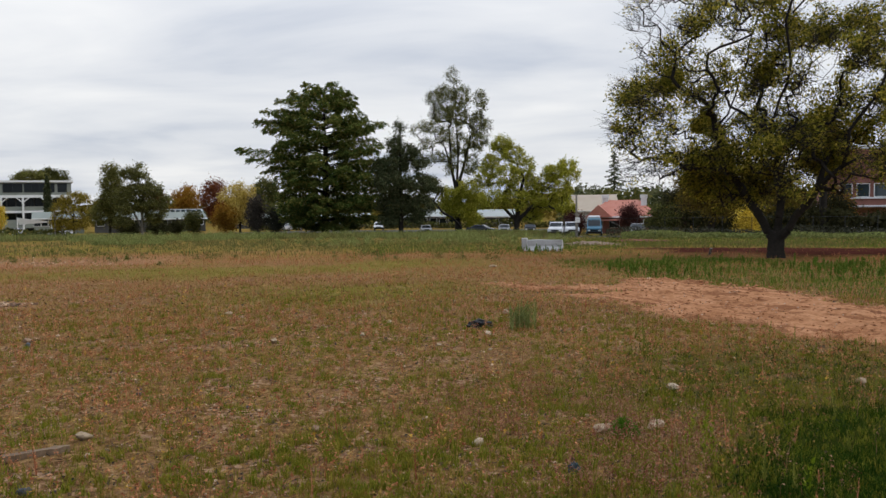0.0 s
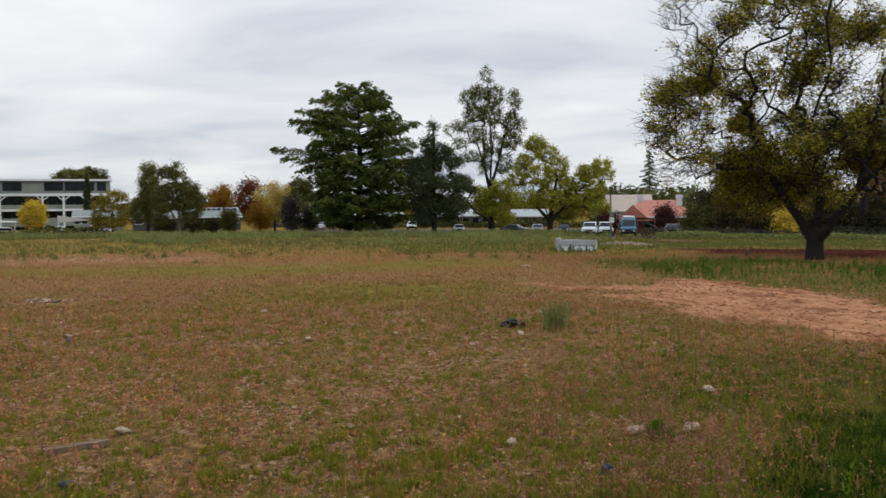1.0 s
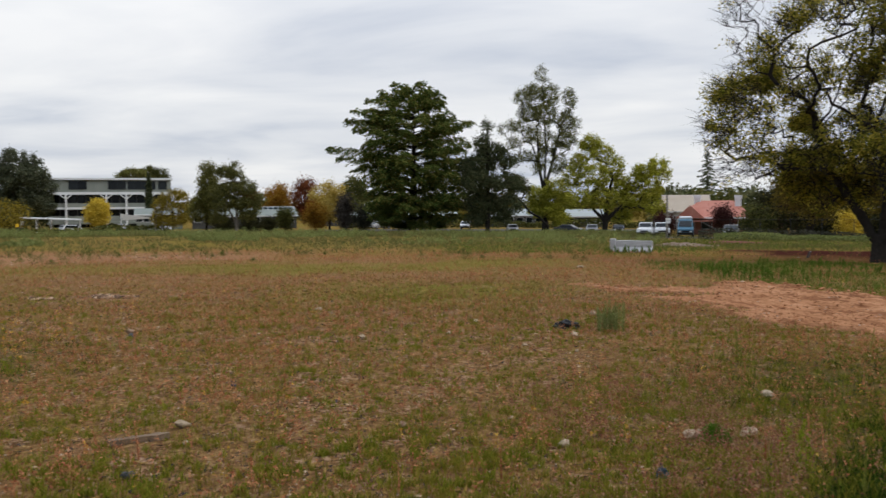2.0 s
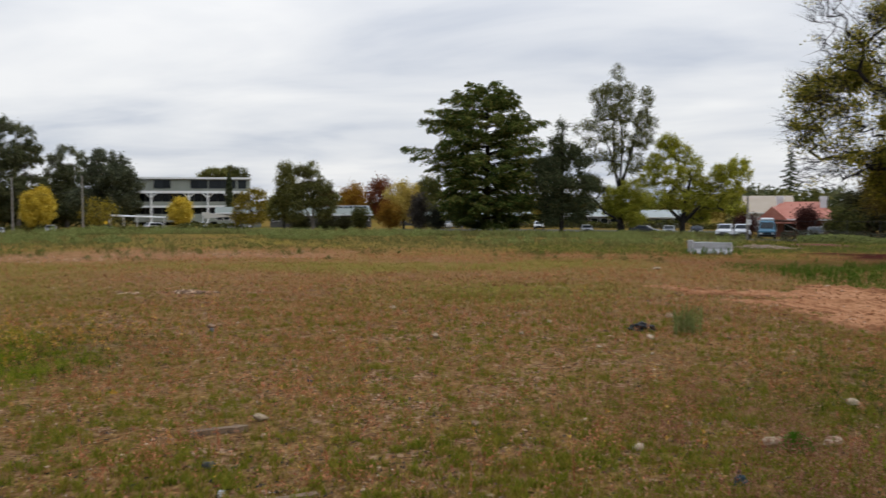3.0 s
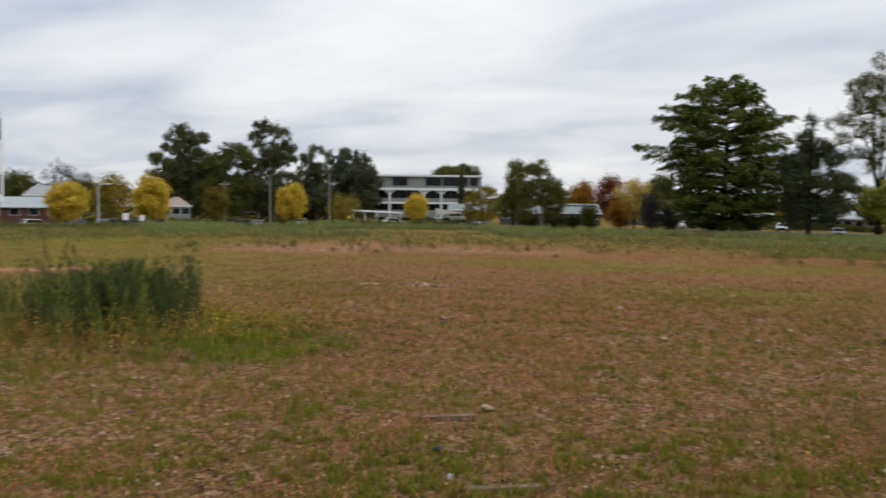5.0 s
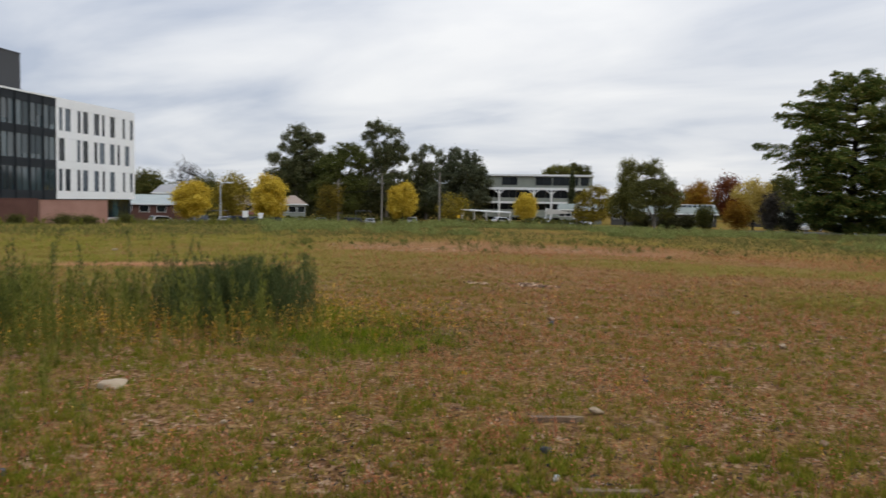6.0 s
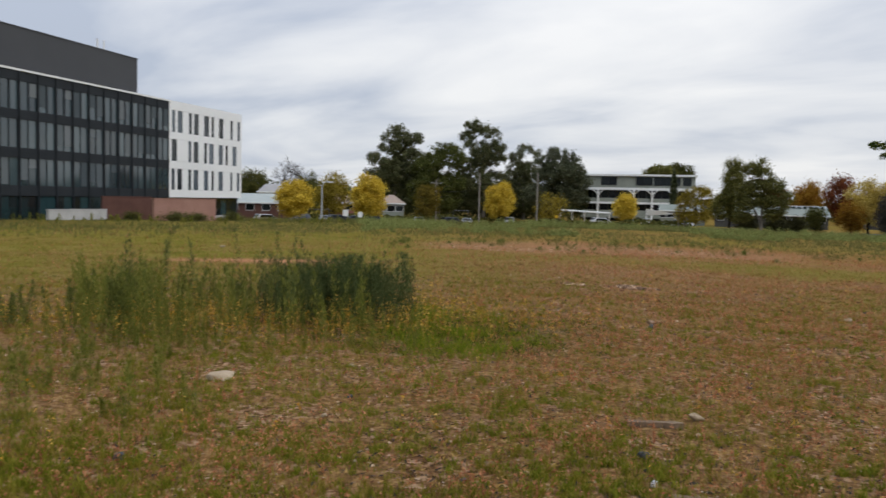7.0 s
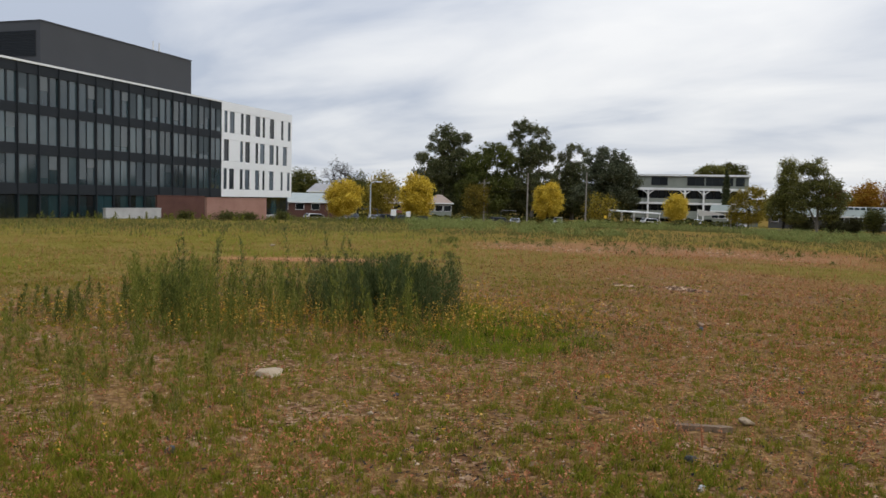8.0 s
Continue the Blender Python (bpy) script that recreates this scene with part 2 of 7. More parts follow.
M_WHITE = material("white_panel", [(0.70, 0.70, 0.69), (0.77, 0.77, 0.76), (0.80, 0.80, 0.79)], rough=0.55, scale=0.25, fine=12)
M_TRIM = material("white_paint", [(0.66, 0.66, 0.64), (0.76, 0.76, 0.74)], rough=0.6, scale=0.8)
M_CHARCOAL = material("charcoal_cladding", [(0.019, 0.022, 0.025), (0.028, 0.032, 0.036)], rough=0.6, spec=0.12, scale=0.3, fine=20)
M_PLANT = material("dark_grey_metal", [(0.046, 0.047, 0.049), (0.056, 0.057, 0.059)], rough=0.55, scale=0.3, fine=20)
M_GLASS = material("facade_glass", [(0.0186, 0.0331, 0.0385), (0.0372, 0.0590, 0.0666), (0.0620, 0.0900, 0.0977)], rough=0.06, scale=0.12, fine=6, per="object", spread=0.55, spec=0.9)
M_WINGGLASS = material("wing_glass", [(0.012, 0.015, 0.018), (0.03, 0.036, 0.042), (0.10, 0.125, 0.15)], rough=0.08, scale=0.2, per="object", spread=0.8, spec=0.4)
M_FENCE = material("dull_fence_wire", [(0.035, 0.036, 0.036), (0.06, 0.06, 0.06)], rough=0.6, metal=0.3, scale=2)
M_LAMPPOST = material("pale_grey_paint", [(0.34, 0.35, 0.35), (0.44, 0.45, 0.45)], rough=0.5, scale=2)
M_DARKGLASS = material("dark_glass", [(0.006, 0.008, 0.009), (0.018, 0.022, 0.023)], rough=0.12, scale=0.3, per="object", spec=0.22)
M_BRICK = material("red_brick", [(0.17, 0.07, 0.05), (0.23, 0.10, 0.075), (0.29, 0.14, 0.10)], rough=0.9, scale=0.8, fine=14, bump=0.4)
M_RUSTBRICK = material("brown_brick", [(0.072, 0.033, 0.0252), (0.102, 0.048, 0.036), (0.12, 0.06, 0.048)], rough=0.9, scale=0.8, fine=14, bump=0.4)
M_PINKBRICK = material("pink_brick", [(0.24, 0.125, 0.095), (0.31, 0.17, 0.13), (0.36, 0.21, 0.165)], rough=0.9, scale=0.7, fine=16, bump=0.4)
M_REDROOF = material("red_roof", [(0.3120, 0.1050, 0.0747), (0.3900, 0.1500, 0.1035), (0.4368, 0.2000, 0.1495)], rough=0.75, scale=0.6, fine=10)
M_BEIGEROOF = material("beige_roof", [(0.3450, 0.2812, 0.2088), (0.4200, 0.3478, 0.2664)], rough=0.7, scale=0.6)
M_SAGE = material("sage_wall", [(0.17, 0.185, 0.155), (0.22, 0.235, 0.2), (0.26, 0.275, 0.235)], rough=0.8, scale=0.5)
M_GREENROOF = material("pale_green_roof", [(0.144, 0.162, 0.1368), (0.1944, 0.216, 0.1872)], rough=0.6, scale=0.6)
M_GREYROOF = material("grey_roof", [(0.22, 0.21, 0.20), (0.30, 0.29, 0.28)], rough=0.7, scale=0.6)
M_TILEROOF = material("tile_roof", [(0.22, 0.16, 0.12), (0.30, 0.23, 0.18)], rough=0.8, scale=0.8)
# on balcony and ward walls this dark tone stands in for shade
M_DARKWALL = material("dark_shade_wall", [(0.05, 0.048, 0.045), (0.08, 0.076, 0.07)], rough=0.85, scale=0.5)
M_STEEL = material("galvanised_steel", [(0.09, 0.09, 0.09), (0.15, 0.15, 0.15)], rough=0.45, metal=0.6, scale=2)
M_POLE = material("pole_timber", [(0.17, 0.15, 0.125), (0.26, 0.235, 0.20)], rough=0.9, scale=1.5, bump=0.4)
M_RUBBER = material("tyre_rubber", [(0.018, 0.018, 0.018), (0.03, 0.03, 0.03)], rough=0.85)
M_RIM = material("wheel_alloy", [(0.35, 0.35, 0.36), (0.5, 0.5, 0.5)], rough=0.35, metal=0.8)
M_CARWHITE = material("car_white", [(0.6068, 0.6068, 0.6068), (0.6478, 0.6478, 0.6478)], rough=0.25, spec=0.5)
M_CARSILVER = material("car_silver", [(0.24, 0.246, 0.258), (0.288, 0.294, 0.306)], rough=0.3, metal=0.4)
M_CARDARK = material("car_dark", [(0.025, 0.028, 0.034), (0.04, 0.043, 0.05)], rough=0.25, spec=0.5)
M_CARBLUE = material("van_blue", [(0.0280, 0.1105, 0.1680), (0.0400, 0.1445, 0.2160)], rough=0.3, spec=0.5)
M_LAMP = material("lamp_lens", [(0.6, 0.6, 0.58), (0.7, 0.7, 0.68)], rough=0.2)
M_TAIL = material("tail_lens", [(0.35, 0.02, 0.015), (0.45, 0.03, 0.02)], rough=0.2)
M_BLACKPLASTIC = material("black_plastic", [(0.006, 0.006, 0.006), (0.014, 0.014, 0.014)], rough=0.5, scale=8, spec=0.2)
M_BLUEPLASTIC = material("blue_plastic", [(0.02, 0.035, 0.042), (0.035, 0.06, 0.07)], rough=0.4, scale=8)
M_SIGNYELLOW = material("sign_yellow", [(0.70, 0.42, 0.02), (0.75, 0.48, 0.03)], rough=0.5)


# ---- helpers of this scene ----
def street_drop(x, y):
    """The street in the north-west lies lower than the field."""
    r, az = np.hypot(x, y), np.degrees(np.arctan2(x, y))
    t = np.clip((r - 90) / 60, 0, 1)
    return 1.25 * t * t * (3 - 2 * t) * np.clip((-8 - az) / 27, 0, 1) * np.clip((az + 130) / 30, 0, 1)


def ground_zs(x, y):
    """The field falls away gently from where the camera stands, more to the east."""
    r = np.maximum(np.hypot(x, y), 1e-6)
    re = np.minimum(r, 140.0)
    return -(0.019 + 0.005 * np.tanh((x / r + 0.29) / 0.24)) * re * re / (re + 10.0) - street_drop(x, y)


def ground_z(x, y):
    return float(ground_zs(x, y))


def at(az, d, up=0.0):
    """A place on the ground, from its bearing in degrees (right of +y) and its distance."""
    x, y = d * math.sin(radians(az)), d * math.cos(radians(az))
    return Vector((x, y, ground_z(x, y) + up))


def value_noise(x, y, size, seed=0):
    """Smooth noise 0..1 on arrays."""
    x, y = x / size + 1000.0, y / size + 1000.0
    xi, yi = np.floor(x), np.floor(y)
    fx, fy = x - xi, y - yi
    fx, fy = fx * fx * (3 - 2 * fx), fy * fy * (3 - 2 * fy)

    def h(i, j):
        s = np.sin(i * 127.1 + j * 311.7 + seed * 74.7) * 43758.5453
        return s - np.floor(s)
    return (h(xi, yi) * (1 - fx) + h(xi + 1, yi) * fx) * (1 - fy) + (h(xi, yi + 1) * (1 - fx) + h(xi + 1, yi + 1) * fx) * fy


def mesh_of(name, verts, faces, mats=(), smooth=False, which=None):
    """A mesh from arrays; every face has as many corners as faces has columns."""
    me = bpy.data.meshes.new(name)
    verts = np.asarray(verts, dtype=np.float32)
    faces = np.asarray(faces, dtype=np.int32)
    k = faces.shape[1]
    me.vertices.add(len(verts))
    me.vertices.foreach_set("co", verts.ravel())
    me.loops.add(faces.size)
    me.loops.foreach_set("vertex_index", faces.ravel())
    me.polygons.add(len(faces))
    me.polygons.foreach_set("loop_start", np.arange(0, faces.size, k, dtype=np.int32))
    for m in mats:
        me.materials.append(m)
    if which is not None:
        me.polygons.foreach_set("material_index", np.asarray(which, dtype=np.int32))
    me.polygons.foreach_set("use_smooth", np.full(len(faces), smooth))
    me.update(calc_edges=True)
    return me


def part(name, bm, mat, parent=None, label="", smooth=False):
    """One mesh object under a thing."""
    if isinstance(bm, bmesh.types.BMesh):
        me = bpy.data.meshes.new(name)
        bm.normal_update()
        bm.to_mesh(me)
        bm.free()
        if smooth:
            me.polygons.foreach_set("use_smooth", [True] * len(me.polygons))
    else:
        me = bm
    if mat and not me.materials:
        me.materials.append(mat)
    ob = new(name, me)
    if parent:
        ob.parent = parent
    return tagged(ob, label)


def thing(name, m, label, category, group="", kind=""):
    ob = new(name)
    ob.empty_display_size = 0.3
    ob.matrix_world = m
    return tagged(ob, label, category, group, kind)


def add_box(bm, x0, x1, y0, y1, z0, z1, bevel=0.0):
    m = Matrix.Translation(((x0 + x1) / 2, (y0 + y1) / 2, (z0 + z1) / 2)) @ Matrix.Diagonal((x1 - x0, y1 - y0, z1 - z0, 1))
    geo = bmesh.ops.create_cube(bm, size=1.0, matrix=m)
    if bevel:
        edges = {e for v in geo["verts"] for e in v.link_edges}
        bmesh.ops.bevel(bm, geom=list(edges), offset=bevel, segments=2, affect="EDGES", profile=0.5)
    return bm


def box(x0, x1, y0, y1, z0, z1, bevel=0.0):
    return add_box(bmesh.new(), x0, x1, y0, y1, z0, z1, bevel)


def add_tube(bm, a, b, r0, r1=None, sides=8):
    a, b = Vector(a), Vector(b)
    q = (b - a).to_track_quat("Z", "Y").to_matrix().to_4x4()
    m = Matrix.Translation((a + b) / 2) @ q
    bmesh.ops.create_cone(bm, cap_ends=True, segments=sides, radius1=r0, radius2=r0 if r1 is None else r1, depth=(b - a).length, matrix=m)
    return bm


def tube(a, b, r0, r1=None, sides=8):
    return add_tube(bmesh.new(), a, b, r0, r1, sides)


def prism(points, y0, y1):
    """A solid from an outline in x and z, drawn out along y."""
    bm = bmesh.new()
    f = [bm.verts.new((x, y0, z)) for x, z in points]
    g = [bm.verts.new((x, y1, z)) for x, z in points]
    n = len(points)
    bm.faces.new(f)
    bm.faces.new(g[::-1])
    for i in range(n):
        bm.faces.new((f[i], g[i], g[(i + 1) % n], f[(i + 1) % n]))
    bmesh.ops.recalc_face_normals(bm, faces=bm.faces)
    return bm


# ---- ground ----
rng = np.random.default_rng(7)


TRACK = [(0.9, 21.6), (4.0, 20.9), (5.2, 22.2), (6.9, 22.1), (7.8, 14.6), (12.3, 11.0), (12.5, 6.2), (8.1, 8.0), (5.6, 10.6), (4.4, 12.7), (3.3, 15.8), (2.4, 18.4)]


def track_edge(x, y):
    """Metres inside the edge of the bare orange track that comes in from the east; negative outside."""
    best = np.full(np.shape(x), 1e9)
    inside = np.zeros(np.shape(x), bool)
    for (ax, ay), (bx, by) in zip(TRACK, TRACK[1:] + TRACK[:1]):
        dx, dy = bx - ax, by - ay
        t = np.clip(((x - ax) * dx + (y - ay) * dy) / (dx * dx + dy * dy), 0, 1)
        best = np.minimum(best, np.hypot(x - ax - t * dx, y - ay - t * dy))
        cross = (ay > y) != (by > y)
        inside ^= cross & (x < dx * (y - ay) / (dy if abs(dy) > 1e-9 else 1e-9) + ax)
    return np.where(inside, best, -best)


def track_mask(x, y):
    e = track_edge(x, y) + 0.7 * (value_noise(x, y, 1.3, 3) - 0.5) + 0.5 * (value_noise(x * 0.6, y * 1.4, 0.35, 4) - 0.5)
    thin = np.clip((5.6 - x) / 2.6, 0, 1)
    streak = (value_noise(x * 0.25, y + 0.15 * x, 0.6, 9) + 0.3 * value_noise(x, y, 0.25, 37) - 0.47 - 0.03 * np.clip(4.5 - x, 0, 3)) * 2.2
    e = e * (1 - thin) + np.minimum(e, streak) * thin
    return np.clip(e / 0.16, 0, 1)


RUTS = ((1.60, 9.00, 2.85, 9.56), (1.25, 7.56, 1.90, 7.72), (2.15, 7.93, 3.75, 8.80))


def rut_mask(x, y):
    """Old wheel ruts across the near grass, half grown over."""
    best = np.full(np.shape(x), 1e9)
    for ax, ay, bx, by in RUTS:
        dx, dy = bx - ax, by - ay
        t = np.clip(((x - ax) * dx + (y - ay) * dy) / (dx * dx + dy * dy), 0, 1)
        best = np.minimum(best, np.hypot(x - ax - t * dx, y - ay - t * dy))
    return np.clip(1.3 - best / 0.10 + 2.4 * (value_noise(x, y, 0.22, 22) - 0.6), 0, 1)


def band_mask(x, y, az0, az1, d0, d1, soft=3.0, seed=5):
    """1 inside a stretch of bearings and distances, with a ragged edge."""
    az, d = np.degrees(np.arctan2(x, y)), np.hypot(x, y)
    d = d + (value_noise(x, y, 6.0, seed) - 0.5) * 8.0 + (value_noise(x, y, 1.7, seed + 1) - 0.5) * 3.0
    k = np.minimum(np.minimum(d - d0, d1 - d) / soft, np.minimum(az - az0, az1 - az) / 3.0)
    return np.clip(k, 0, 1)


def west_clay(x, y):
    """A bare orange scrape beyond the tall weeds."""
    k = np.hypot((x + 20.3) * 0.62 + (y - 15.8) * 0.78, ((y - 15.8) * 0.62 - (x + 20.3) * 0.78) / 0.28) / 4.2
    return np.clip(1.3 - k + 0.8 * (value_noise(x, y, 1.3, 16) - 0.5), 0, 1)


def strip_mask(x, y):
    return band_mask(x, y, -43, -16, 34.5, 47, 4.0, 5)


def redsoil_mask(x, y):
    """A dark red scraped band that widens to the east."""
    az, d = np.degrees(np.arctan2(x, y)), np.hypot(x, y)
    d = d + (value_noise(x, y, 5.0, 8) - 0.5) * 4.0 + (value_noise(x, y, 1.4, 10) - 0.5) * 2.5
    grow = np.clip((az - 11.5) / 11, 0, 1)
    k = np.minimum(d - (45 - 6.5 * grow), (48 + 5 * grow) - d) / 1.6
    return np.clip(np.minimum(k, (az - 11) / 2.0), 0, 1)


def lush_mask(x, y):
    """Deep green grass: a bank close by in the east, a ring round the tall weeds."""
    near = np.clip((1.22 - np.hypot((x - 3.7) / 1.65, (y - 4.9) / 2.1) + 0.35 * (value_noise(x, y, 0.7, 27) - 0.5)) / 0.4, 0, 1)
    weeds = np.clip(1.5 - np.hypot((x + 7.4) / 1.7, (y - 8.8) / 1.6), 0, 1) * 0.45
    east = band_mask(x, y, 7, 24, 30, 38, 3.0, 11) * 0.8 + band_mask(x, y, 11, 60, 17, 37, 4.0, 13) * 0.5
    side = np.clip(1.5 - np.hypot((x - 4.4) / 2.3, (y - 8.6) / 2.0), 0, 1) * 0.38 * (track_edge(x, y) < 0)
    return np.clip(np.maximum(np.maximum(near, weeds), np.maximum(east, side)), 0, 1)


def north_green_mask(x, y):
    """The western part of the field is greener and shorter, with olive belts that run on to the east."""
    az, d = np.degrees(np.arctan2(x, y)), np.hypot(x, y)
    west = np.clip((-38 - az) / 14 + 0.5, 0, 1) * np.clip((d - 14) / 8, 0, 1)
    dn = d + (value_noise(x, y, 7.0, 55) - 0.5) * 7 + (value_noise(x, y, 2.0, 56) - 0.5) * 2.5
    belt = np.clip(np.minimum(dn - 26.5, 34.5 - dn) / 1.5, 0, 1) * np.clip((6 - az) / 8, 0, 1) * 0.7
    patch = np.clip(1.25 - np.hypot((az + 7) / 11, (dn - 19.0) / 4.5), 0, 1) * 1.0
    return np.maximum(west, np.maximum(belt, patch))


def surface(x, y):
    """Height of the ground with its small humps and hollows."""
    r = np.hypot(x, y)
    fade = np.clip(1 - r / 70, 0.15, 1) * np.clip((r - 0.5) / 2, 0, 1)
    z = ground_zs(x, y) + fade * (0.10 * (value_noise(x, y, 2.6, 1) - 0.5) + 0.05 * (value_noise(x, y, 0.7, 2) - 0.5) + 0.035 * (value_noise(x, y, 0.22, 6) - 0.5))
    return z + redsoil_mask(x, y) * 0.10 + rut_mask(x, y) * (0.01 + 0.05 * value_noise(x, y, 0.14, 35))


radii = np.concatenate([np.linspace(0.4, 3, 8), np.geomspace(3.15, 26, 150), np.geomspace(26.6, 170, 56), np.geomspace(180, 4000, 22)])
bear = np.radians(np.concatenate([np.linspace(-84, 42, 300), np.linspace(45, 273, 60)]))
R2, A2 = np.meshgrid(radii, bear, indexing="ij")
GX, GY = R2 * np.sin(A2), R2 * np.cos(A2)
GZ = surface(GX, GY)
nr, nb = R2.shape
gv = np.stack([GX.ravel(), GY.ravel(), GZ.ravel()], 1)
ii, jj = np.meshgrid(np.arange(nr - 1), np.arange(nb), indexing="ij")
j2 = (jj + 1) % nb
gf = np.stack([ii * nb + jj, ii * nb + j2, (ii + 1) * nb + j2, (ii + 1) * nb + jj], -1).reshape(-1, 4)
gv = np.vstack([gv, [[0, 0, surface(np.array([0.01]), np.array([0.0]))[0]]]])
inner = np.stack([np.arange(0, nb, 2), np.arange(1, nb, 2), np.arange(2, nb + 2, 2) % nb, np.full(nb // 2, nr * nb)], 1)
gf = np.vstack([gf, inner[:, ::-1]])
me_ground = mesh_of("ground", gv, gf, [], smooth=True)


def vertex_mask(me, name, values):
    a = me.attributes.new(name, "FLOAT", "POINT")
    a.data.foreach_set("value", np.append(values.ravel(), 0.0).astype(np.float32))


# Soil kinds, laid out over the sheet: clay track, red earth, pale gravel
vertex_mask(me_ground, "clay", np.maximum(np.maximum(track_mask(GX, GY), west_clay(GX, GY)), rut_mask(GX, GY) * 0.25))
vertex_mask(me_ground, "earth", redsoil_mask(GX, GY))
pale = np.maximum(strip_mask(GX, GY) * 0.75, np.clip(2.0 - 1.6 * np.hypot((GX + 8.8) / 0.55, (GY - 16.8) / 0.55), 0, 1))
vertex_mask(me_ground, "gravel", np.clip(pale, 0, 1))
vertex_mask(me_ground, "lawn", np.maximum(np.maximum(north_green_mask(GX, GY), np.clip((R2 - 128) / 12, 0, 0.6)), np.maximum(np.clip((R2 - 46) / 12, 0, 0.62), lush_mask(GX, GY) * 0.4)) * (0.55 + 0.45 * value_noise(GX, GY, 4, 17)))
vertex_mask(me_ground, "lush", lush_mask(GX, GY) * np.where(R2 > 15, 0.4, 1.0) + 0.35 * np.clip(1.4 - np.hypot((GX - 3.0) / 2.6, (GY - 7.2) / 3.4), 0, 1))
vertex_mask(me_ground, "sward", np.clip(np.clip((R2 - 14) / 40, 0, 1) * 0.8, 0, 1))


def ground_material():
    m = bpy.data.materials.new("field_ground")
    m.use_nodes = True
    nt = m.node_tree
    b = nt.nodes["Principled BSDF"]
    b.inputs["Roughness"].default_value = 1.0
    b.inputs["Specular IOR Level"].default_value = 0.0
    g = nt.nodes.new("ShaderNodeNewGeometry")

    def noise_of(scale, detail=5, rough=0.6):
        n = nt.nodes.new("ShaderNodeTexNoise")
        n.inputs["Scale"].default_value = scale
        n.inputs["Detail"].default_value = detail
        n.inputs["Roughness"].default_value = rough
        nt.links.new(g.outputs["Position"], n.inputs["Vector"])
        return n.outputs["Fac"]

    def ramp_of(fac, stops):
        r = nt.nodes.new("ShaderNodeValToRGB")
        els = r.color_ramp.elements
        for i, (p, c) in enumerate(stops):
            e = els[i] if i < 2 else els.new(p)
            e.position = p
            e.color = (*c, 1)
        nt.links.new(fac, r.inputs[0])
        return r.outputs[0]

    def blend(fac, a, c):
        x = nt.nodes.new("ShaderNodeMix")
        x.data_type = "RGBA"
        nt.links.new(fac, x.inputs["Factor"])
        nt.links.new(a, x.inputs["A"])
        nt.links.new(c, x.inputs["B"])
        return x.outputs["Result"]

    def attr(name):
        a = nt.nodes.new("ShaderNodeAttribute")
        a.attribute_name = name
        return a.outputs["Fac"]
    broad = ramp_of(noise_of(0.5, 6), [(0.32, (0.1248, 0.0657, 0.0235)), (0.68, (0.2443, 0.1398, 0.0616)), (0.5, (0.1791, 0.0982, 0.0402))])
    grit = ramp_of(noise_of(14, 6, 0.7), [(0.38, (0.0345, 0.0187, 0.0066)), (0.68, (0.4614, 0.2961, 0.1348)), (0.52, (0.1900, 0.1074, 0.0399))])
    half = nt.nodes.new("ShaderNodeValue")
    half.outputs[0].default_value = 0.62
    col = blend(half.outputs[0], broad, grit)
    specks = nt.nodes.new("ShaderNodeTexVoronoi")
    specks.inputs["Scale"].default_value = 26
    nt.links.new(g.outputs["Position"], specks.inputs["Vector"])
    chips = ramp_of(specks.outputs["Color"], [(0.25, (0.0422, 0.0207, 0.0098)), (0.85, (0.4404, 0.2891, 0.1904)), (0.55, (0.1915, 0.1014, 0.0522))])
    rock = ramp_of(noise_of(1.6, 4), [(0.45, (0.0, 0.0, 0.0)), (0.62, (0.75, 0.75, 0.75))])
    col = blend(rock, col, chips)
    patch = ramp_of(noise_of(0.16, 5, 0.65), [(0.40, (0.0, 0.0, 0.0)), (0.62, (0.85, 0.85, 0.85))])
    sward = ramp_of(noise_of(1.3, 7, 0.7), [(0.35, (0.1306, 0.0920, 0.0172)), (0.66, (0.2736, 0.1703, 0.0458)), (0.5, (0.1990, 0.1306, 0.0271))])
    rusty = ramp_of(noise_of(2.0, 7, 0.7), [(0.35, (0.1740, 0.0643, 0.0288)), (0.66, (0.3478, 0.1504, 0.0926)), (0.5, (0.2519, 0.1037, 0.0543))])
    sward = blend(patch, sward, rusty)
    col = blend(attr("sward"), col, sward)
    col = blend(attr("lawn"), col, ramp_of(noise_of(0.8, 8, 0.7), [(0.35, (0.0982, 0.0950, 0.0150)), (0.68, (0.2063, 0.1596, 0.0479)), (0.5, (0.1473, 0.1301, 0.0224))]))
    col = blend(attr("lush"), col, ramp_of(noise_of(1.5, 7, 0.7), [(0.35, (0.018, 0.024, 0.004)), (0.65, (0.055, 0.058, 0.011))]))
    col = blend(attr("gravel"), col, ramp_of(noise_of(3, 7, 0.7), [(0.35, (0.1785, 0.0819, 0.0390)), (0.65, (0.3570, 0.1950, 0.1087)), (0.5, (0.2550, 0.1287, 0.0675))]))
    col = blend(attr("clay"), col, ramp_of(noise_of(2.2, 8, 0.7), [(0.34, (0.21, 0.088, 0.040)), (0.66, (0.44, 0.225, 0.12)), (0.5, (0.345, 0.165, 0.085))]))
    col = blend(attr("earth"), col, ramp_of(noise_of(1.2, 7, 0.7), [(0.35, (0.030, 0.011, 0.008)), (0.65, (0.082, 0.027, 0.019))]))
    nt.links.new(col, b.inputs["Base Color"])
    bp = nt.nodes.new("ShaderNodeBump")
    bp.inputs["Strength"].default_value = 0.9
    bp.inputs["Distance"].default_value = 0.03
    nt.links.new(noise_of(22, 7, 0.7), bp.inputs["Height"])
    nt.links.new(bp.outputs["Normal"], b.inputs["Normal"])
    return m


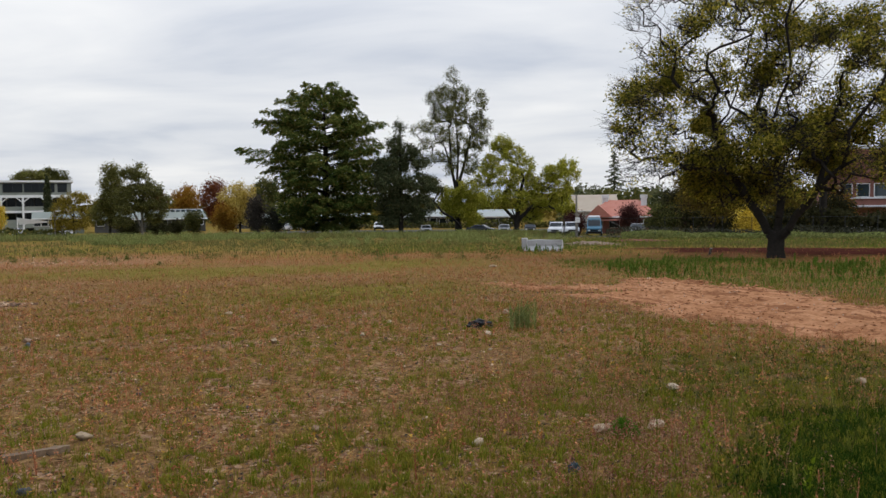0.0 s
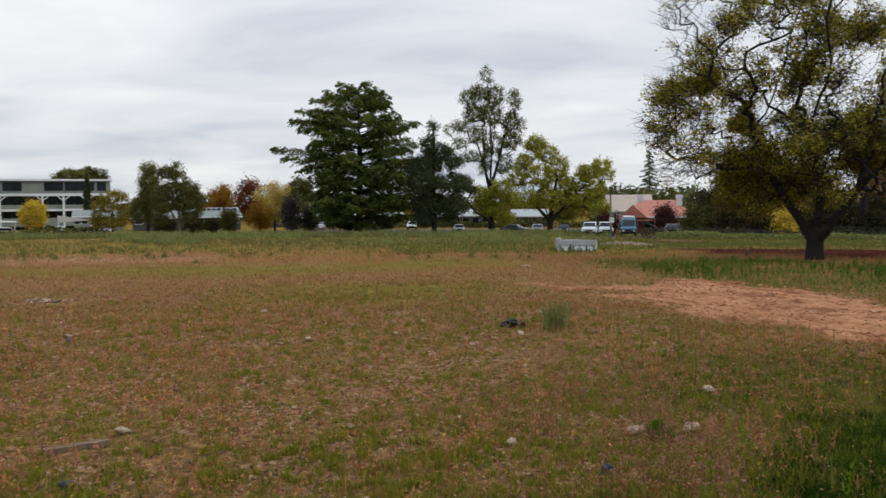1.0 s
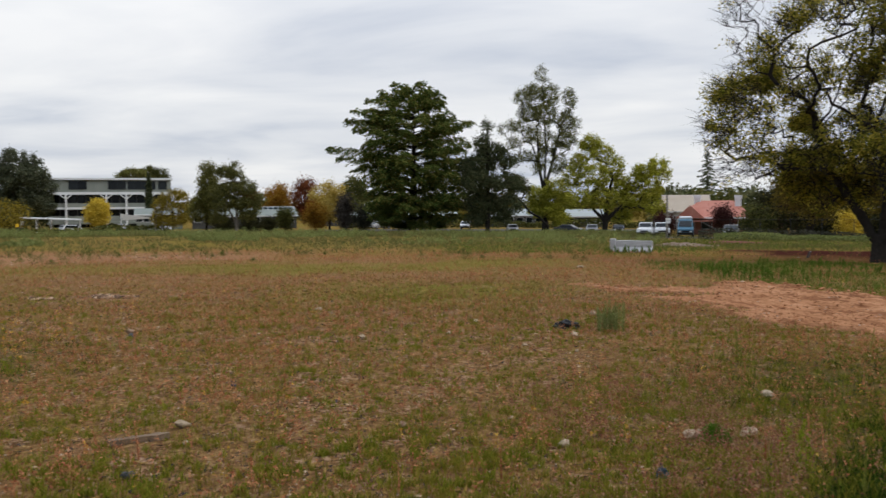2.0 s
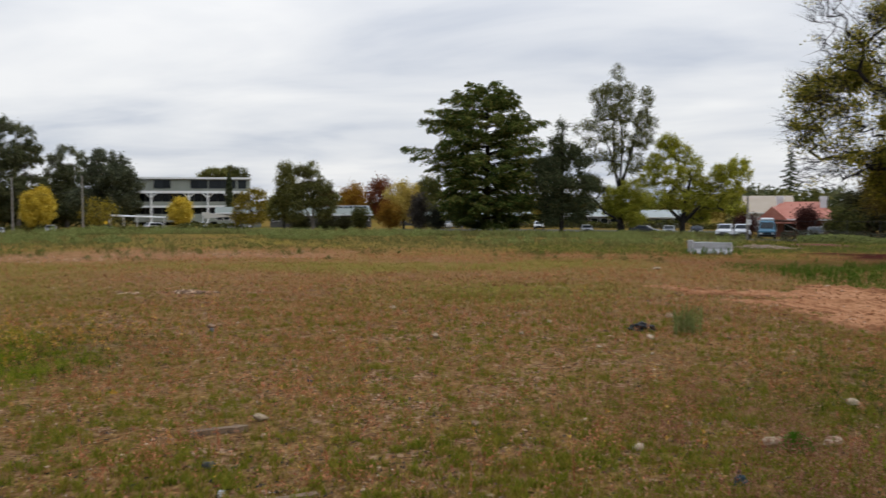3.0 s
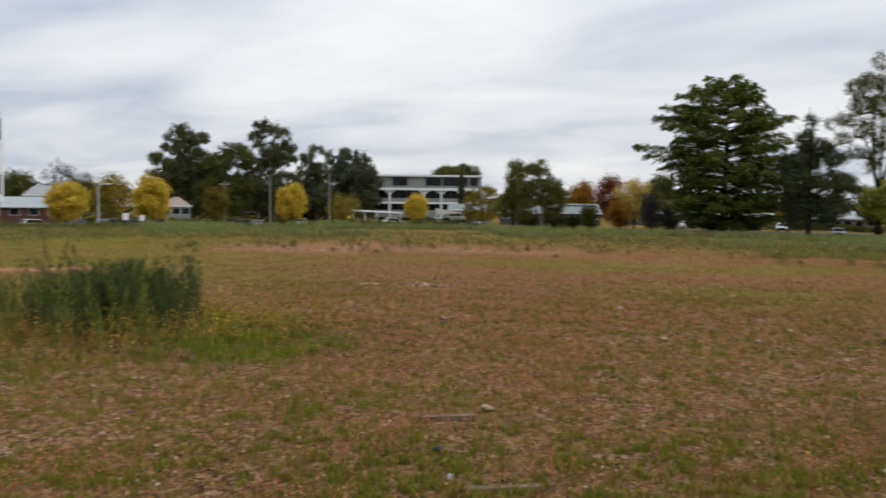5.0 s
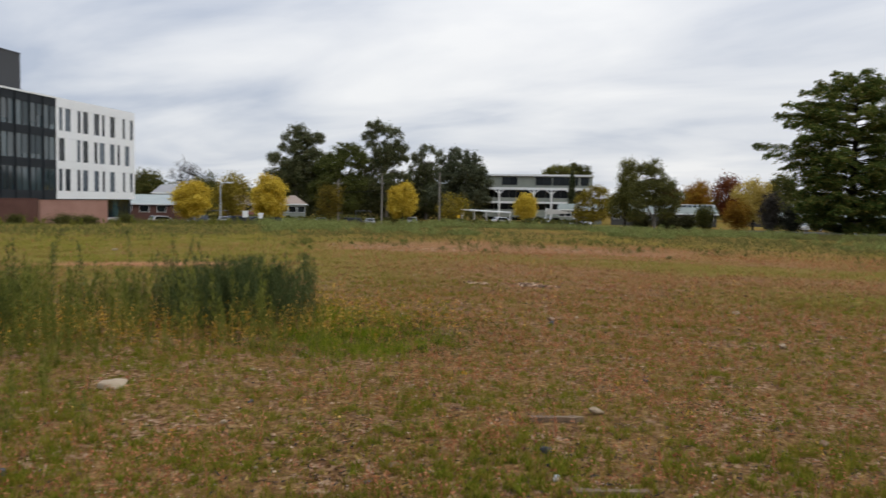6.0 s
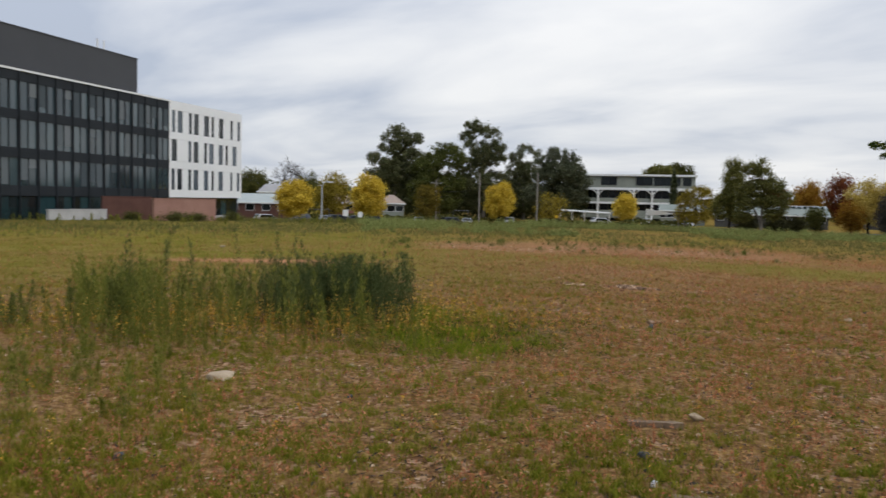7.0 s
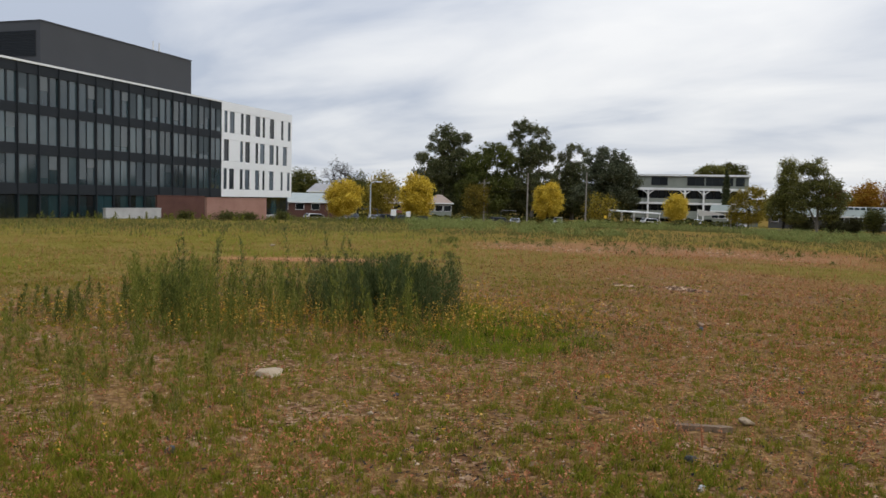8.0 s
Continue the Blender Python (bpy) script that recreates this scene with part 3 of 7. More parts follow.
me_ground.materials.append(ground_material())
ground = new("ground", me_ground)
tagged(ground, "vacant lot of thin grass, gravel and bare clay", "ground", kind="structure")



def clay_crust():
    """The track's packed clay: long broken ledges and cracks, standing a hand's breadth above the field."""
    us, vs = np.arange(-19.5, 0.5, 0.085), np.arange(9.0, 19.0, 0.034)
    U, V = np.meshgrid(us, vs, indexing="ij")
    X, Y = 0.64 * U + 0.77 * V, -0.77 * U + 0.64 * V
    edge = track_mask(X, Y)
    warp = V + 0.35 * (value_noise(U, V, 2.6, 23) - 0.5) + 0.06 * (value_noise(U, V, 0.3, 24) - 0.5)
    slab = value_noise(U * 0.30, warp * 1.6, 0.85, 18)
    fine = value_noise(U * 0.35, warp * 1.8, 0.2, 19)
    step = np.floor(slab * 5) / 5 + 0.30 * np.floor(fine * 3) / 3
    lines = np.minimum(np.abs(value_noise(U * 0.45, warp * 1.7, 0.42, 25) - 0.5) / 0.035, np.abs(value_noise(U * 0.5, warp * 1.7, 0.22, 30) - 0.5) / 0.05)
    crack = np.clip(1.3 - lines, 0, 1) * (value_noise(U, V, 0.5, 26) > 0.56)
    streaks = value_noise(U * 0.15, warp * 1.6, 0.3, 38) + 0.5 * value_noise(U * 0.4, warp * 1.5, 0.12, 39)
    crumb = value_noise(X, Y, 0.11, 20) + 0.7 * value_noise(X, Y, 0.06, 29) - 0.85
    Z = surface(X, Y) - 0.08 + edge * (0.075 + 0.060 * step - 0.04 * crack + 0.050 * crumb)
    n = len(vs)
    i, j = np.meshgrid(np.arange(len(us) - 1), np.arange(n - 1), indexing="ij")
    f = np.stack([i * n + j, (i + 1) * n + j, (i + 1) * n + j + 1, i * n + j + 1], -1).reshape(-1, 4)
    live = edge.ravel()[f].max(1) > 0.02
    f = f[live]
    used = np.unique(f)
    remap = np.full(X.size, -1)
    remap[used] = np.arange(len(used))
    v = np.stack([X.ravel(), Y.ravel(), Z.ravel()], 1)[used]
    # faces in cracks and along the rim get the colour that imitates shade
    shaded = (crack.ravel()[f].mean(1) > 0.55) | (edge.ravel()[f].mean(1) < 0.22)
    ob = new("clay_track", mesh_of("clay_track", v, remap[f], [M_CLAY, M_SHADECLAY, M_CLAYMID], which=np.where(shaded, 1, np.where(streaks.ravel()[f].mean(1) < 0.50, 2, 0))))
    return tagged(ob, "broken orange clay crust of a vehicle track", "track", kind="structure")


clay_crust()


# ---- grass and weeds ----
def blades(px, py, pz, h, w, lean=0.35, bent=False):
    """Narrow upright leaves: one triangle each, or bent ones of three."""
    n = len(px)
    a = rng.uniform(0, 2 * math.pi, n)
    b = rng.uniform(0, 2 * math.pi, n)
    k = rng.uniform(0, lean, n) * h
    base = np.stack([px, py, pz], 1)
    side = np.stack([np.cos(a), np.sin(a), np.zeros(n)], 1) * (w / 2)[:, None]
    tip = base + np.stack([np.cos(b) * k, np.sin(b) * k, h], 1)
    if not bent:
        v = np.stack([base - side, base + side, tip], 1).reshape(-1, 3)
        return v, np.arange(3 * n).reshape(-1, 3)
    mid = base + np.stack([np.cos(b) * k * 0.3, np.sin(b) * k * 0.3, h * 0.6], 1)
    v = np.stack([base - side * 0.6, base + side * 0.6, mid - side, mid + side, tip], 1).reshape(-1, 3)
    o = np.arange(n)[:, None] * 5
    f = np.concatenate([o + np.array([[0, 1, 3]]), o + np.array([[0, 3, 2]]), o + np.array([[2, 3, 4]])])
    return v, f


def scatter(n, az0, az1, d0, d1, power=1.0):
    """Places between two bearings and distances, thinner further away as power rises."""
    az = np.radians(rng.uniform(az0, az1, n))
    d = np.exp(rng.uniform(math.log(d0), math.log(d1), n)) if power == 2 else np.sqrt(rng.uniform(d0 * d0, d1 * d1, n))
    return d * np.sin(az), d * np.cos(az)


def tufts(x, y, per, spread):
    """Several blades round each place."""
    x, y = np.repeat(x, per), np.repeat(y, per)
    return x + rng.normal(0, 1, len(x)) * np.repeat(spread, per), y + rng.normal(0, 1, len(y)) * np.repeat(spread, per)


def keep(x, y, chance):
    k = rng.uniform(0, 1, len(x)) < chance
    return x[k], y[k]


def stuff(name, v, f, mat, label, category="grass"):
    me = mesh_of(name, v, f, [mat])
    return tagged(new(name, me), label, category, kind="stuff")


def bare(x, y):
    return np.clip(track_mask(x, y) + rut_mask(x, y) * 0.85 + redsoil_mask(x, y) * 0.9 + strip_mask(x, y) * 0.6 + west_clay(x, y) * 0.9 + np.clip(1.3 - np.hypot((x + 8.8) / 0.7, (y - 16.8) / 0.7), 0, 1), 0, 1)


def grass_layer(name, n, d0, d1, per, h, w, mat, label, chance, az0=-80, az1=36, power=2, spread=0.05, bent=False, lean=0.45):
    x, y = scatter(n, az0, az1, d0, d1, power)
    x, y = keep(x, y, chance(x, y) * (1 - bare(x, y)))
    d = np.hypot(x, y)
    grow = 0.75 + 0.5 * value_noise(x, y, 1.5, 21)
    x2, y2 = tufts(x, y, per, spread * (0.6 + d / 30))
    dd, gg = np.repeat(d, per), np.repeat(grow, per)
    hh = rng.uniform(h[0], h[1], len(x2)) * gg
    ww = rng.uniform(w[0], w[1], len(x2)) * np.maximum(1, np.minimum(dd / 9, 1.2 + dd / 30))
    if bent:
        k = dd < 6.2
        v, f = blades(x2[k], y2[k], surface(x2[k], y2[k]) - 0.015, hh[k], ww[k], lean, True)
        k = ~k
        v2, f2 = blades(x2[k], y2[k], surface(x2[k], y2[k]) - 0.015, hh[k], ww[k] * 1.3, lean)
        v, f = np.vstack([v, v2]), np.vstack([f, f2 + len(v)])
    else:
        v, f = blades(x2, y2, surface(x2, y2) - 0.015, hh, ww, lean)
    return stuff(name, v, f, mat, label)


verdant = lambda x, y: np.clip(1.4 - np.hypot((x - 3.0) / 2.6, (y - 7.2) / 3.4), 0, 1)
green_patches = lambda x, y: np.clip((0.12 * np.clip((-44 - np.degrees(np.arctan2(x, y))) / 14, 0, 1) + 0.55 * value_noise(x, y, 0.16, 31) + 0.23 * value_noise(x, y, 0.5, 33) + 0.22 * value_noise(x, y, 2.5, 32) + 0.30 * verdant(x, y) - 0.40) * 6.0, 0.05, 1)
west_fade = lambda x, y: np.clip((np.degrees(np.arctan2(x, y)) + 62) / 22, 0.25, 1)
rust_patches = lambda x, y: west_fade(x, y) * np.clip((0.5 * value_noise(x, y, 0.6, 41) + 0.5 * value_noise(x, y, 5.0, 42) - 0.34) * 3.5, 0.06, 1) * (1 - north_green_mask(x, y) * 0.85) * (1 - lush_mask(x, y))
grass_layer("trodden_grass", 9000, 0.7, 14, 6, (0.02, 0.07), (0.004, 0.008), M_GRASS, "short trodden grass on stony soil", lambda x, y: 0.12 + 0.5 * green_patches(x, y), az0=-180, az1=180, spread=0.022, lean=0.9)
grass_layer("short_grass", 20000, 3.2, 22, 9, (0.025, 0.085), (0.005, 0.010), M_GRASS, "short green grass in tufts on stony soil", green_patches, bent=True, spread=0.022, lean=0.9)
grass_layer("tussocks", 6500, 3.2, 15, 24, (0.03, 0.10), (0.004, 0.008), M_GRASS, "separate green grass tussocks on stony soil", lambda x, y: np.clip(0.10 + 0.9 * green_patches(x, y), 0, 1) * (1 - 0.6 * lush_mask(x, y)), bent=True, spread=0.022, lean=0.9)
grass_layer("olive_tussocks", 4200, 3.2, 15, 20, (0.03, 0.12), (0.003, 0.007), M_OLIVE, "separate yellowing grass tussocks on stony soil", lambda x, y: 0.5 * (1 - 0.8 * lush_mask(x, y)), bent=True, spread=0.022, lean=0.9)
grass_layer("olive_grass", 18000, 3.2, 20, 7, (0.03, 0.11), (0.003, 0.008), M_OLIVE, "yellowing olive grass tufts on stony soil", lambda x, y: (0.18 + 0.5 * green_patches(x, y)) * (1 - 0.7 * lush_mask(x, y)), bent=True, spread=0.03, lean=0.7)
grass_layer("dry_grass", 16000, 3.2, 24, 4, (0.04, 0.15), (0.002, 0.005), M_DRY, "dry straw-coloured grass stalks", lambda x, y: (0.3 + 0.5 * value_noise(x, y, 2.0, 51)) * (1 - 0.85 * lush_mask(x, y)), lean=0.8)
grass_layer("field_grass", 46000, 14, 62, 4, (0.025, 0.085), (0.005, 0.010), M_OLIVE, "thin olive grass across the field", lambda x, y: 0.30 + 0.5 * green_patches(x, y), spread=0.06)
grass_layer("meadow_grass", 46000, 13, 85, 4, (0.025, 0.08), (0.005, 0.010), M_MEADOW, "yellow-green grass across the western field", lambda x, y: np.maximum(north_green_mask(x, y), 0.22 * green_patches(x, y)), spread=0.06)
grass_layer("far_grass", 38000, 40, 138, 4, (0.08, 0.34), (0.010, 0.020), M_FARGRASS, "long olive grass at the edge of the field", lambda x, y: (0.3 + 0.7 * value_noise(x, y, 9, 61)) * np.clip((np.hypot(x, y) - 40) / 25, 0, 1), spread=0.10)
grass_layer("straw_grass", 22000, 13, 75, 3, (0.05, 0.22), (0.005, 0.010), M_PINKDRY, "dry reddish seeding grass across the field", lambda x, y: value_noise(x, y, 7, 62) * 0.8, spread=0.10)
grass_layer("verge_grass", 24000, 96, 132, 4, (0.25, 0.75), (0.009, 0.016), M_FARGRASS, "tall uncut olive grass at the far edge of the field", lambda x, y: 0.35 + 0.65 * value_noise(x, y, 6, 63), az0=-62, az1=9, power=1, spread=0.05)
grass_layer("verge_weeds", 12000, 88, 128, 5, (0.35, 0.95), (0.012, 0.022), M_HEDGEWEED, "green weeds at the far edge of the field", lambda x, y: np.clip((value_noise(x, y, 7, 64) - 0.56) * 5, 0, 1), az0=-46, az1=10, power=1, spread=0.06)
grass_layer("lush_grass", 38000, 3.2, 15, 12, (0.035, 0.12), (0.0035, 0.007), M_LUSH, "deep green lush grass", lush_mask, bent=True, lean=1.3)
grass_layer("fresh_grass", 7600, 8.2, 13.5, 8, (0.05, 0.20), (0.004, 0.008), M_FRESH, "fresh green grass at the foot of the tall weeds", lambda x, y: np.clip(1.5 - np.hypot(((x + 7.3) * 0.68 + (y - 8.6) * 0.73) / 1.0, ((y - 8.6) * 0.68 - (x + 7.3) * 0.73) / 2.1), 0, 1) ** 2 * np.clip(value_noise(x, y, 0.5, 57) * 2 - 0.35, 0.1, 1), az0=-50, az1=-28, power=1, spread=0.05, lean=0.7)
grass_layer("bank_grass", 36000, 16, 85, 5, (0.06, 0.16), (0.006, 0.012), M_BANK, "rank green grass on the bank below the trees", lambda x, y: np.maximum(lush_mask(x, y), np.maximum(band_mask(x, y, 5, 60, 54, 85, 3, 12) * 0.8, band_mask(x, y, -7, 13, 40, 72, 4, 14) * 0.6)), az0=-8, az1=36, spread=0.1)


def pebbles(name, n, d0, d1, size, mat, label, chance):
    """Loose gravel: small eight-faced stones half sunk in the soil."""
    x, y = scatter(n, -80, 36, d0, d1, 2)
    x, y = keep(x, y, chance(x, y))
    m = len(x)
    s = rng.uniform(size[0], size[1], m) ** 1.0 * np.maximum(1, np.hypot(x, y) / 9)
    c = np.stack([x, y, surface(x, y) + s * 0.15 + 0.07 * (track_mask(x, y) > 0.5)], 1)
    a = rng.uniform(0, 2 * math.pi, m)
    k = rng.uniform(0.6, 1.3, (m, 6))
    u = np.stack([np.cos(a), np.sin(a), np.zeros(m)], 1) * s[:, None]
    w = np.stack([-np.sin(a), np.cos(a), np.zeros(m)], 1) * s[:, None]
    t = np.stack([np.zeros(m), np.zeros(m), s * 0.55], 1)
    v = np.stack([c + u * k[:, 0:1], c + w * k[:, 1:2], c - u * k[:, 2:3], c - w * k[:, 3:4], c + t * k[:, 4:5], c - t], 1).reshape(-1, 3)
    o = np.arange(m)[:, None, None] * 6
    f = np.array([[0, 1, 4], [1, 2, 4], [2, 3, 4], [3, 0, 4], [1, 0, 5], [2, 1, 5], [3, 2, 5], [0, 3, 5]])[None]
    return stuff(name, v, (o + f).reshape(-1, 3), mat, label, "gravel")


pebbles("gravel", 12500, 3.2, 22, (0.005, 0.013), M_GRAVEL, "pinkish loose gravel on bare soil", lambda x, y: 1.05 - green_patches(x, y))
pebbles("small_stones", 2100, 3.2, 15, (0.008, 0.026), M_CHIPS, "pinkish and grey small stones on bare soil", lambda x, y: (1.0 - 0.9 * lush_mask(x, y)) * (1 - track_mask(x, y)))
pebbles("clods", 20000, 8, 26, (0.006, 0.026), M_CLAY, "orange clay clods on the track", lambda x, y: track_mask(x, y) * (0.25 + 0.75 * (track_edge(x, y) < 0.6)))


def rubble(name, x0, y0, n, sx, sy, size, mat, label):
    """A small spill of broken pale stones."""
    x, y = rng.normal(x0, sx, n), rng.normal(y0, sy, n)
    s = rng.uniform(size[0], size[1], n)
    q = rng.normal(0, 1, (n, 6, 3)) * 0.12 + np.array([[1, 0, 0], [0, 1, 0], [-1, 0, 0], [0, -1, 0], [0, 0, 0.6], [0, 0, -0.5]])
    v = np.stack([x, y, surface(x, y) + s * 0.25], 1)[:, None, :] + q * s[:, None, None]
    f = np.array([[0, 1, 4], [1, 2, 4], [2, 3, 4], [3, 0, 4], [1, 0, 5], [2, 1, 5], [3, 2, 5], [0, 3, 5]])[None] + np.arange(n)[:, None, None] * 6
    return stuff(name, v.reshape(-1, 3), f.reshape(-1, 3), mat, label, "rubble")


rubble("rubble", -8.95, 16.9, 110, 0.20, 0.12, (0.02, 0.075), M_CHIPS, "small spill of pale broken stone on the field")
pebbles("strip_stones", 5200, 34, 46, (0.004, 0.014), M_CHIPS, "pale stones scattered over a bare clay strip", lambda x, y: strip_mask(x, y) * np.clip(value_noise(x, y, 3.0, 66) * 2.4 - 0.8, 0, 1))
rubble("rubble", -9.94, 16.04, 50, 0.16, 0.08, (0.02, 0.06), M_CHIPS, "thin scatter of pale broken stone on the field")


def litter(name, n, d0, d1, mat, label):
    """Dead stalks and crumbs lying on the soil."""
    x, y = scatter(n, -80, 36, d0, d1, 2)
    x, y = keep(x, y, (1 - track_mask(x, y)) * west_fade(x, y) * (1 - 0.9 * lush_mask(x, y)))
    m = len(x)
    d = np.maximum(1, np.hypot(x, y) / 9)
    a, ln = rng.uniform(0, 2 * math.pi, m), rng.uniform(0.015, 0.06, m) * d
    w = rng.uniform(0.004, 0.012, m) * d
    c = np.stack([x, y, surface(x, y) + 0.008], 1)
    u = np.stack([np.cos(a) * ln, np.sin(a) * ln, rng.uniform(-0.1, 0.5, m) * ln], 1)
    s = np.stack([-np.sin(a) * w, np.cos(a) * w, rng.uniform(0, 0.6, m) * w], 1)
    v = np.stack([c - s, c + s, c + u], 1).reshape(-1, 3)
    return stuff(name, v, np.arange(len(v)).reshape(-1, 3), mat, label, "plant litter")


litter("dead_stalks", 26000, 3.2, 26, M_DRY, "dead straw-coloured stalks lying on the soil")
litter("dead_leaves", 22000, 3.2, 26, M_LITTER, "rust-brown dead leaves lying on the soil")
litter("dark_crumbs", 16000, 3.2, 20, M_BARK, "dark crumbs of bark and soil")


def sorrel(name, n, d0, d1, chance, mat_stem, mat_seed, h, seeds, size, label, az0=-80, az1=36, power=2):
    """Thin dry stalks set with little seed heads."""
    x, y = scatter(n, az0, az1, d0, d1, power)
    x, y = keep(x, y, chance(x, y) * (1 - bare(x, y)))
    m = len(x)
    d = np.hypot(x, y)
    z = surface(x, y) - 0.01
    hh = rng.uniform(h[0], h[1], m)
    la, lk = rng.uniform(0, 2 * math.pi, m), rng.uniform(0, 0.25, m) * hh
    tx, ty = x + np.cos(la) * lk, y + np.sin(la) * lk
    ww = 0.003 * np.maximum(1, d / 8)
    a = rng.uniform(0, math.pi, m)
    side = np.stack([np.cos(a) * ww / 2, np.sin(a) * ww / 2, np.zeros(m)], 1)
    b0, t0 = np.stack([x, y, z], 1), np.stack([tx, ty, z + hh], 1)
    v1 = np.stack([b0 - side, b0 + side, t0], 1).reshape(-1, 3)
    f1 = np.arange(3 * m).reshape(-1, 3)
    s = rng.uniform(0.35, 1.02, (m, seeds))
    c = b0[:, None, :] + (t0 - b0)[:, None, :] * s[:, :, None] + rng.normal(0, 0.012, (m, seeds, 3))
    c = c.reshape(-1, 3)
    sz = rng.uniform(size[0], size[1], len(c)) * np.repeat(np.maximum(1, np.minimum(d / 10, 0.8 + d / 40)), seeds)
    q = rng.normal(0, 1, (len(c), 3, 3))
    q /= np.linalg.norm(q, axis=2)[:, :, None]
    v2 = (c[:, None, :] + q * sz[:, None, None]).reshape(-1, 3)
    f2 = np.arange(len(v2)).reshape(-1, 3) + len(v1)
    me = mesh_of(name, np.vstack([v1, v2]), np.vstack([f1, f2]), [mat_stem, mat_seed], which=np.r_[np.zeros(len(f1)), np.ones(len(f2))])
    return tagged(new(name, me), label, "weeds", kind="stuff")


sorrel("sorrel", 42000, 3.4, 46, rust_patches, M_DRY, M_RUST, (0.06, 0.24), 9, (0.008, 0.016), "rust-red sorrel seed stalks among thin grass")
sorrel("low_sorrel", 22000, 3.4, 40, lambda x, y: np.clip(rust_patches(x, y) + 0.15, 0, 1) * (1 - lush_mask(x, y)), M_RUST, M_RUST, (0.02, 0.08), 5, (0.009, 0.019), "low rust-red sorrel leaves on stony soil")
sorrel("golden_stalks", 32000, 5, 24, lambda x, y: np.clip(1.5 - np.hypot(((x + 9.2) * 0.62 + (y - 7.2) * 0.78) / 3.6, ((y - 7.2) * 0.62 - (x + 9.2) * 0.78) / 1.5), 0, 1) * 0.7 + 0.004, M_DRY, M_GOLD, (0.16, 0.50), 10, (0.010, 0.020), "dry golden flower stalks in front of the tall weeds", az0=-80, az1=30)

sorrel("pink_stalks", 9000, 3.6, 11, lambda x, y: np.clip(1.4 - np.hypot((x - 0.9) / 1.1, (y - 6.8) / 2.8), 0, 1) * np.clip((value_noise(x, y, 0.45, 36) - 0.50) * 5, 0, 1) * (1 - 0.8 * lush_mask(x, y)) * 0.9 + 0.015, M_PINKSTALK, M_PINKSTALK, (0.10, 0.36), 18, (0.006, 0.011), "pinkish dry sorrel stalks with dotted seed heads", az0=-14, az1=28)


def tall_weeds(name, places, heights, mat, label, per=130, leaf=0.075, wide=0.012, radius=0.10):
    """Upright bushy stems set all round with narrow leaves."""
    vs, fs, base = [], [], 0
    for (x, y), h in zip(places, heights):
        z = float(surface(np.array([x]), np.array([y]))[0]) - 0.02
        lean = rng.normal(0, 0.10, 2) * h
        t = rng.uniform(0.08, 1.0, per) ** 0.8
        c = np.stack([x + lean[0] * t ** 2, y + lean[1] * t ** 2, z + h * t], 1)
        a = rng.uniform(0, 2 * math.pi, per)
        rad = radius * (1.15 - t) * rng.uniform(0.2, 1.2, per) * min(1.6, h)
        c[:, 0] += np.cos(a) * rad
        c[:, 1] += np.sin(a) * rad
        ln = leaf * rng.uniform(0.6, 1.4, per) * (1.3 - 0.6 * t)
        out = np.stack([np.cos(a) * 0.45, np.sin(a) * 0.45, rng.uniform(0.5, 1.1, per)], 1) * ln[:, None]
        sd = np.stack([-np.sin(a), np.cos(a), np.zeros(per)], 1) * (wide / 2 * rng.uniform(0.7, 1.5, per))[:, None]
        v = np.stack([c - sd, c + sd, c + out], 1).reshape(-1, 3)
        stem = np.array([[x - 0.006, y, z], [x + 0.006, y, z], [x + lean[0], y + lean[1], z + h]])
        vs += [v, stem]
        fs.append(np.arange(3 * per + 3).reshape(-1, 3) + base)
        base += 3 * per + 3
    return stuff(name, np.vstack(vs), np.vstack(fs), mat, label, "weeds")


def clump_places(n, az0, az1, d0, d1, dense):
    x, y = scatter(n * 12, az0, az1, d0, d1, 1)
    x, y = keep(x, y, dense(x, y))
    x, y = keep(x, y, (track_mask(x, y) < 0.05) * 1.0)
    return list(zip(x[:n], y[:n]))


# The thicket of tall weeds in the west, dark at its eastern end; the clumps beyond it: x, y, stems, height
WEED_CLUMPS = [(-9.95, 5.2, 16, 0.98), (-11.8, 5.4, 10, 0.75), (-11.1, 6.1, 9, 0.85), (-10.9, 6.9, 10, 1.0), (-10.3, 7.3, 12, 0.9), (-11.3, 4.5, 7, 0.6), (-12.4, 4.4, 6, 0.6), (-9.6, 7.9, 9, 0.85)]
core = clump_places(230, -60, -37, 9.3, 16, lambda x, y: np.clip(1.3 - np.hypot(((x + 9.5) * 0.68 + (y - 8.45) * 0.73) / 1.1, ((y - 8.45) * 0.68 - (x + 9.5) * 0.73) / 1.3), 0, 1))
tall_weeds("tall_weeds", core, rng.uniform(0.55, 1.02, len(core)), M_WEED, "dense dark blue-green tall weeds", per=230, leaf=0.070, wide=0.0085, radius=0.20)
mid_w = clump_places(150, -65, -46, 10.6, 14.6, lambda x, y: np.clip(value_noise(x, y, 1.3, 28) * 3.2 - 1.2, 0.03, 1))
tall_weeds("sparse_weeds", mid_w, rng.uniform(0.4, 1.0, len(mid_w)), M_WEEDTOP, "tall sparse olive-green weeds", per=170, leaf=0.065, wide=0.008, radius=0.17)
for cx, cy, many, tall in WEED_CLUMPS:
    spots = [(cx + rng.normal(0, 0.22), cy + rng.normal(0, 0.22)) for _ in range(many)]
    tall_weeds("weed_clump", spots, rng.uniform(0.55, 1.0, many) * tall, M_WEEDMID, "bushy clump of tall olive-green weeds", per=230, leaf=0.060, wide=0.008, radius=0.18)
plume = clump_places(9, -62, -50, 11.5, 13.5, lambda x, y: np.full(len(x), 0.8))
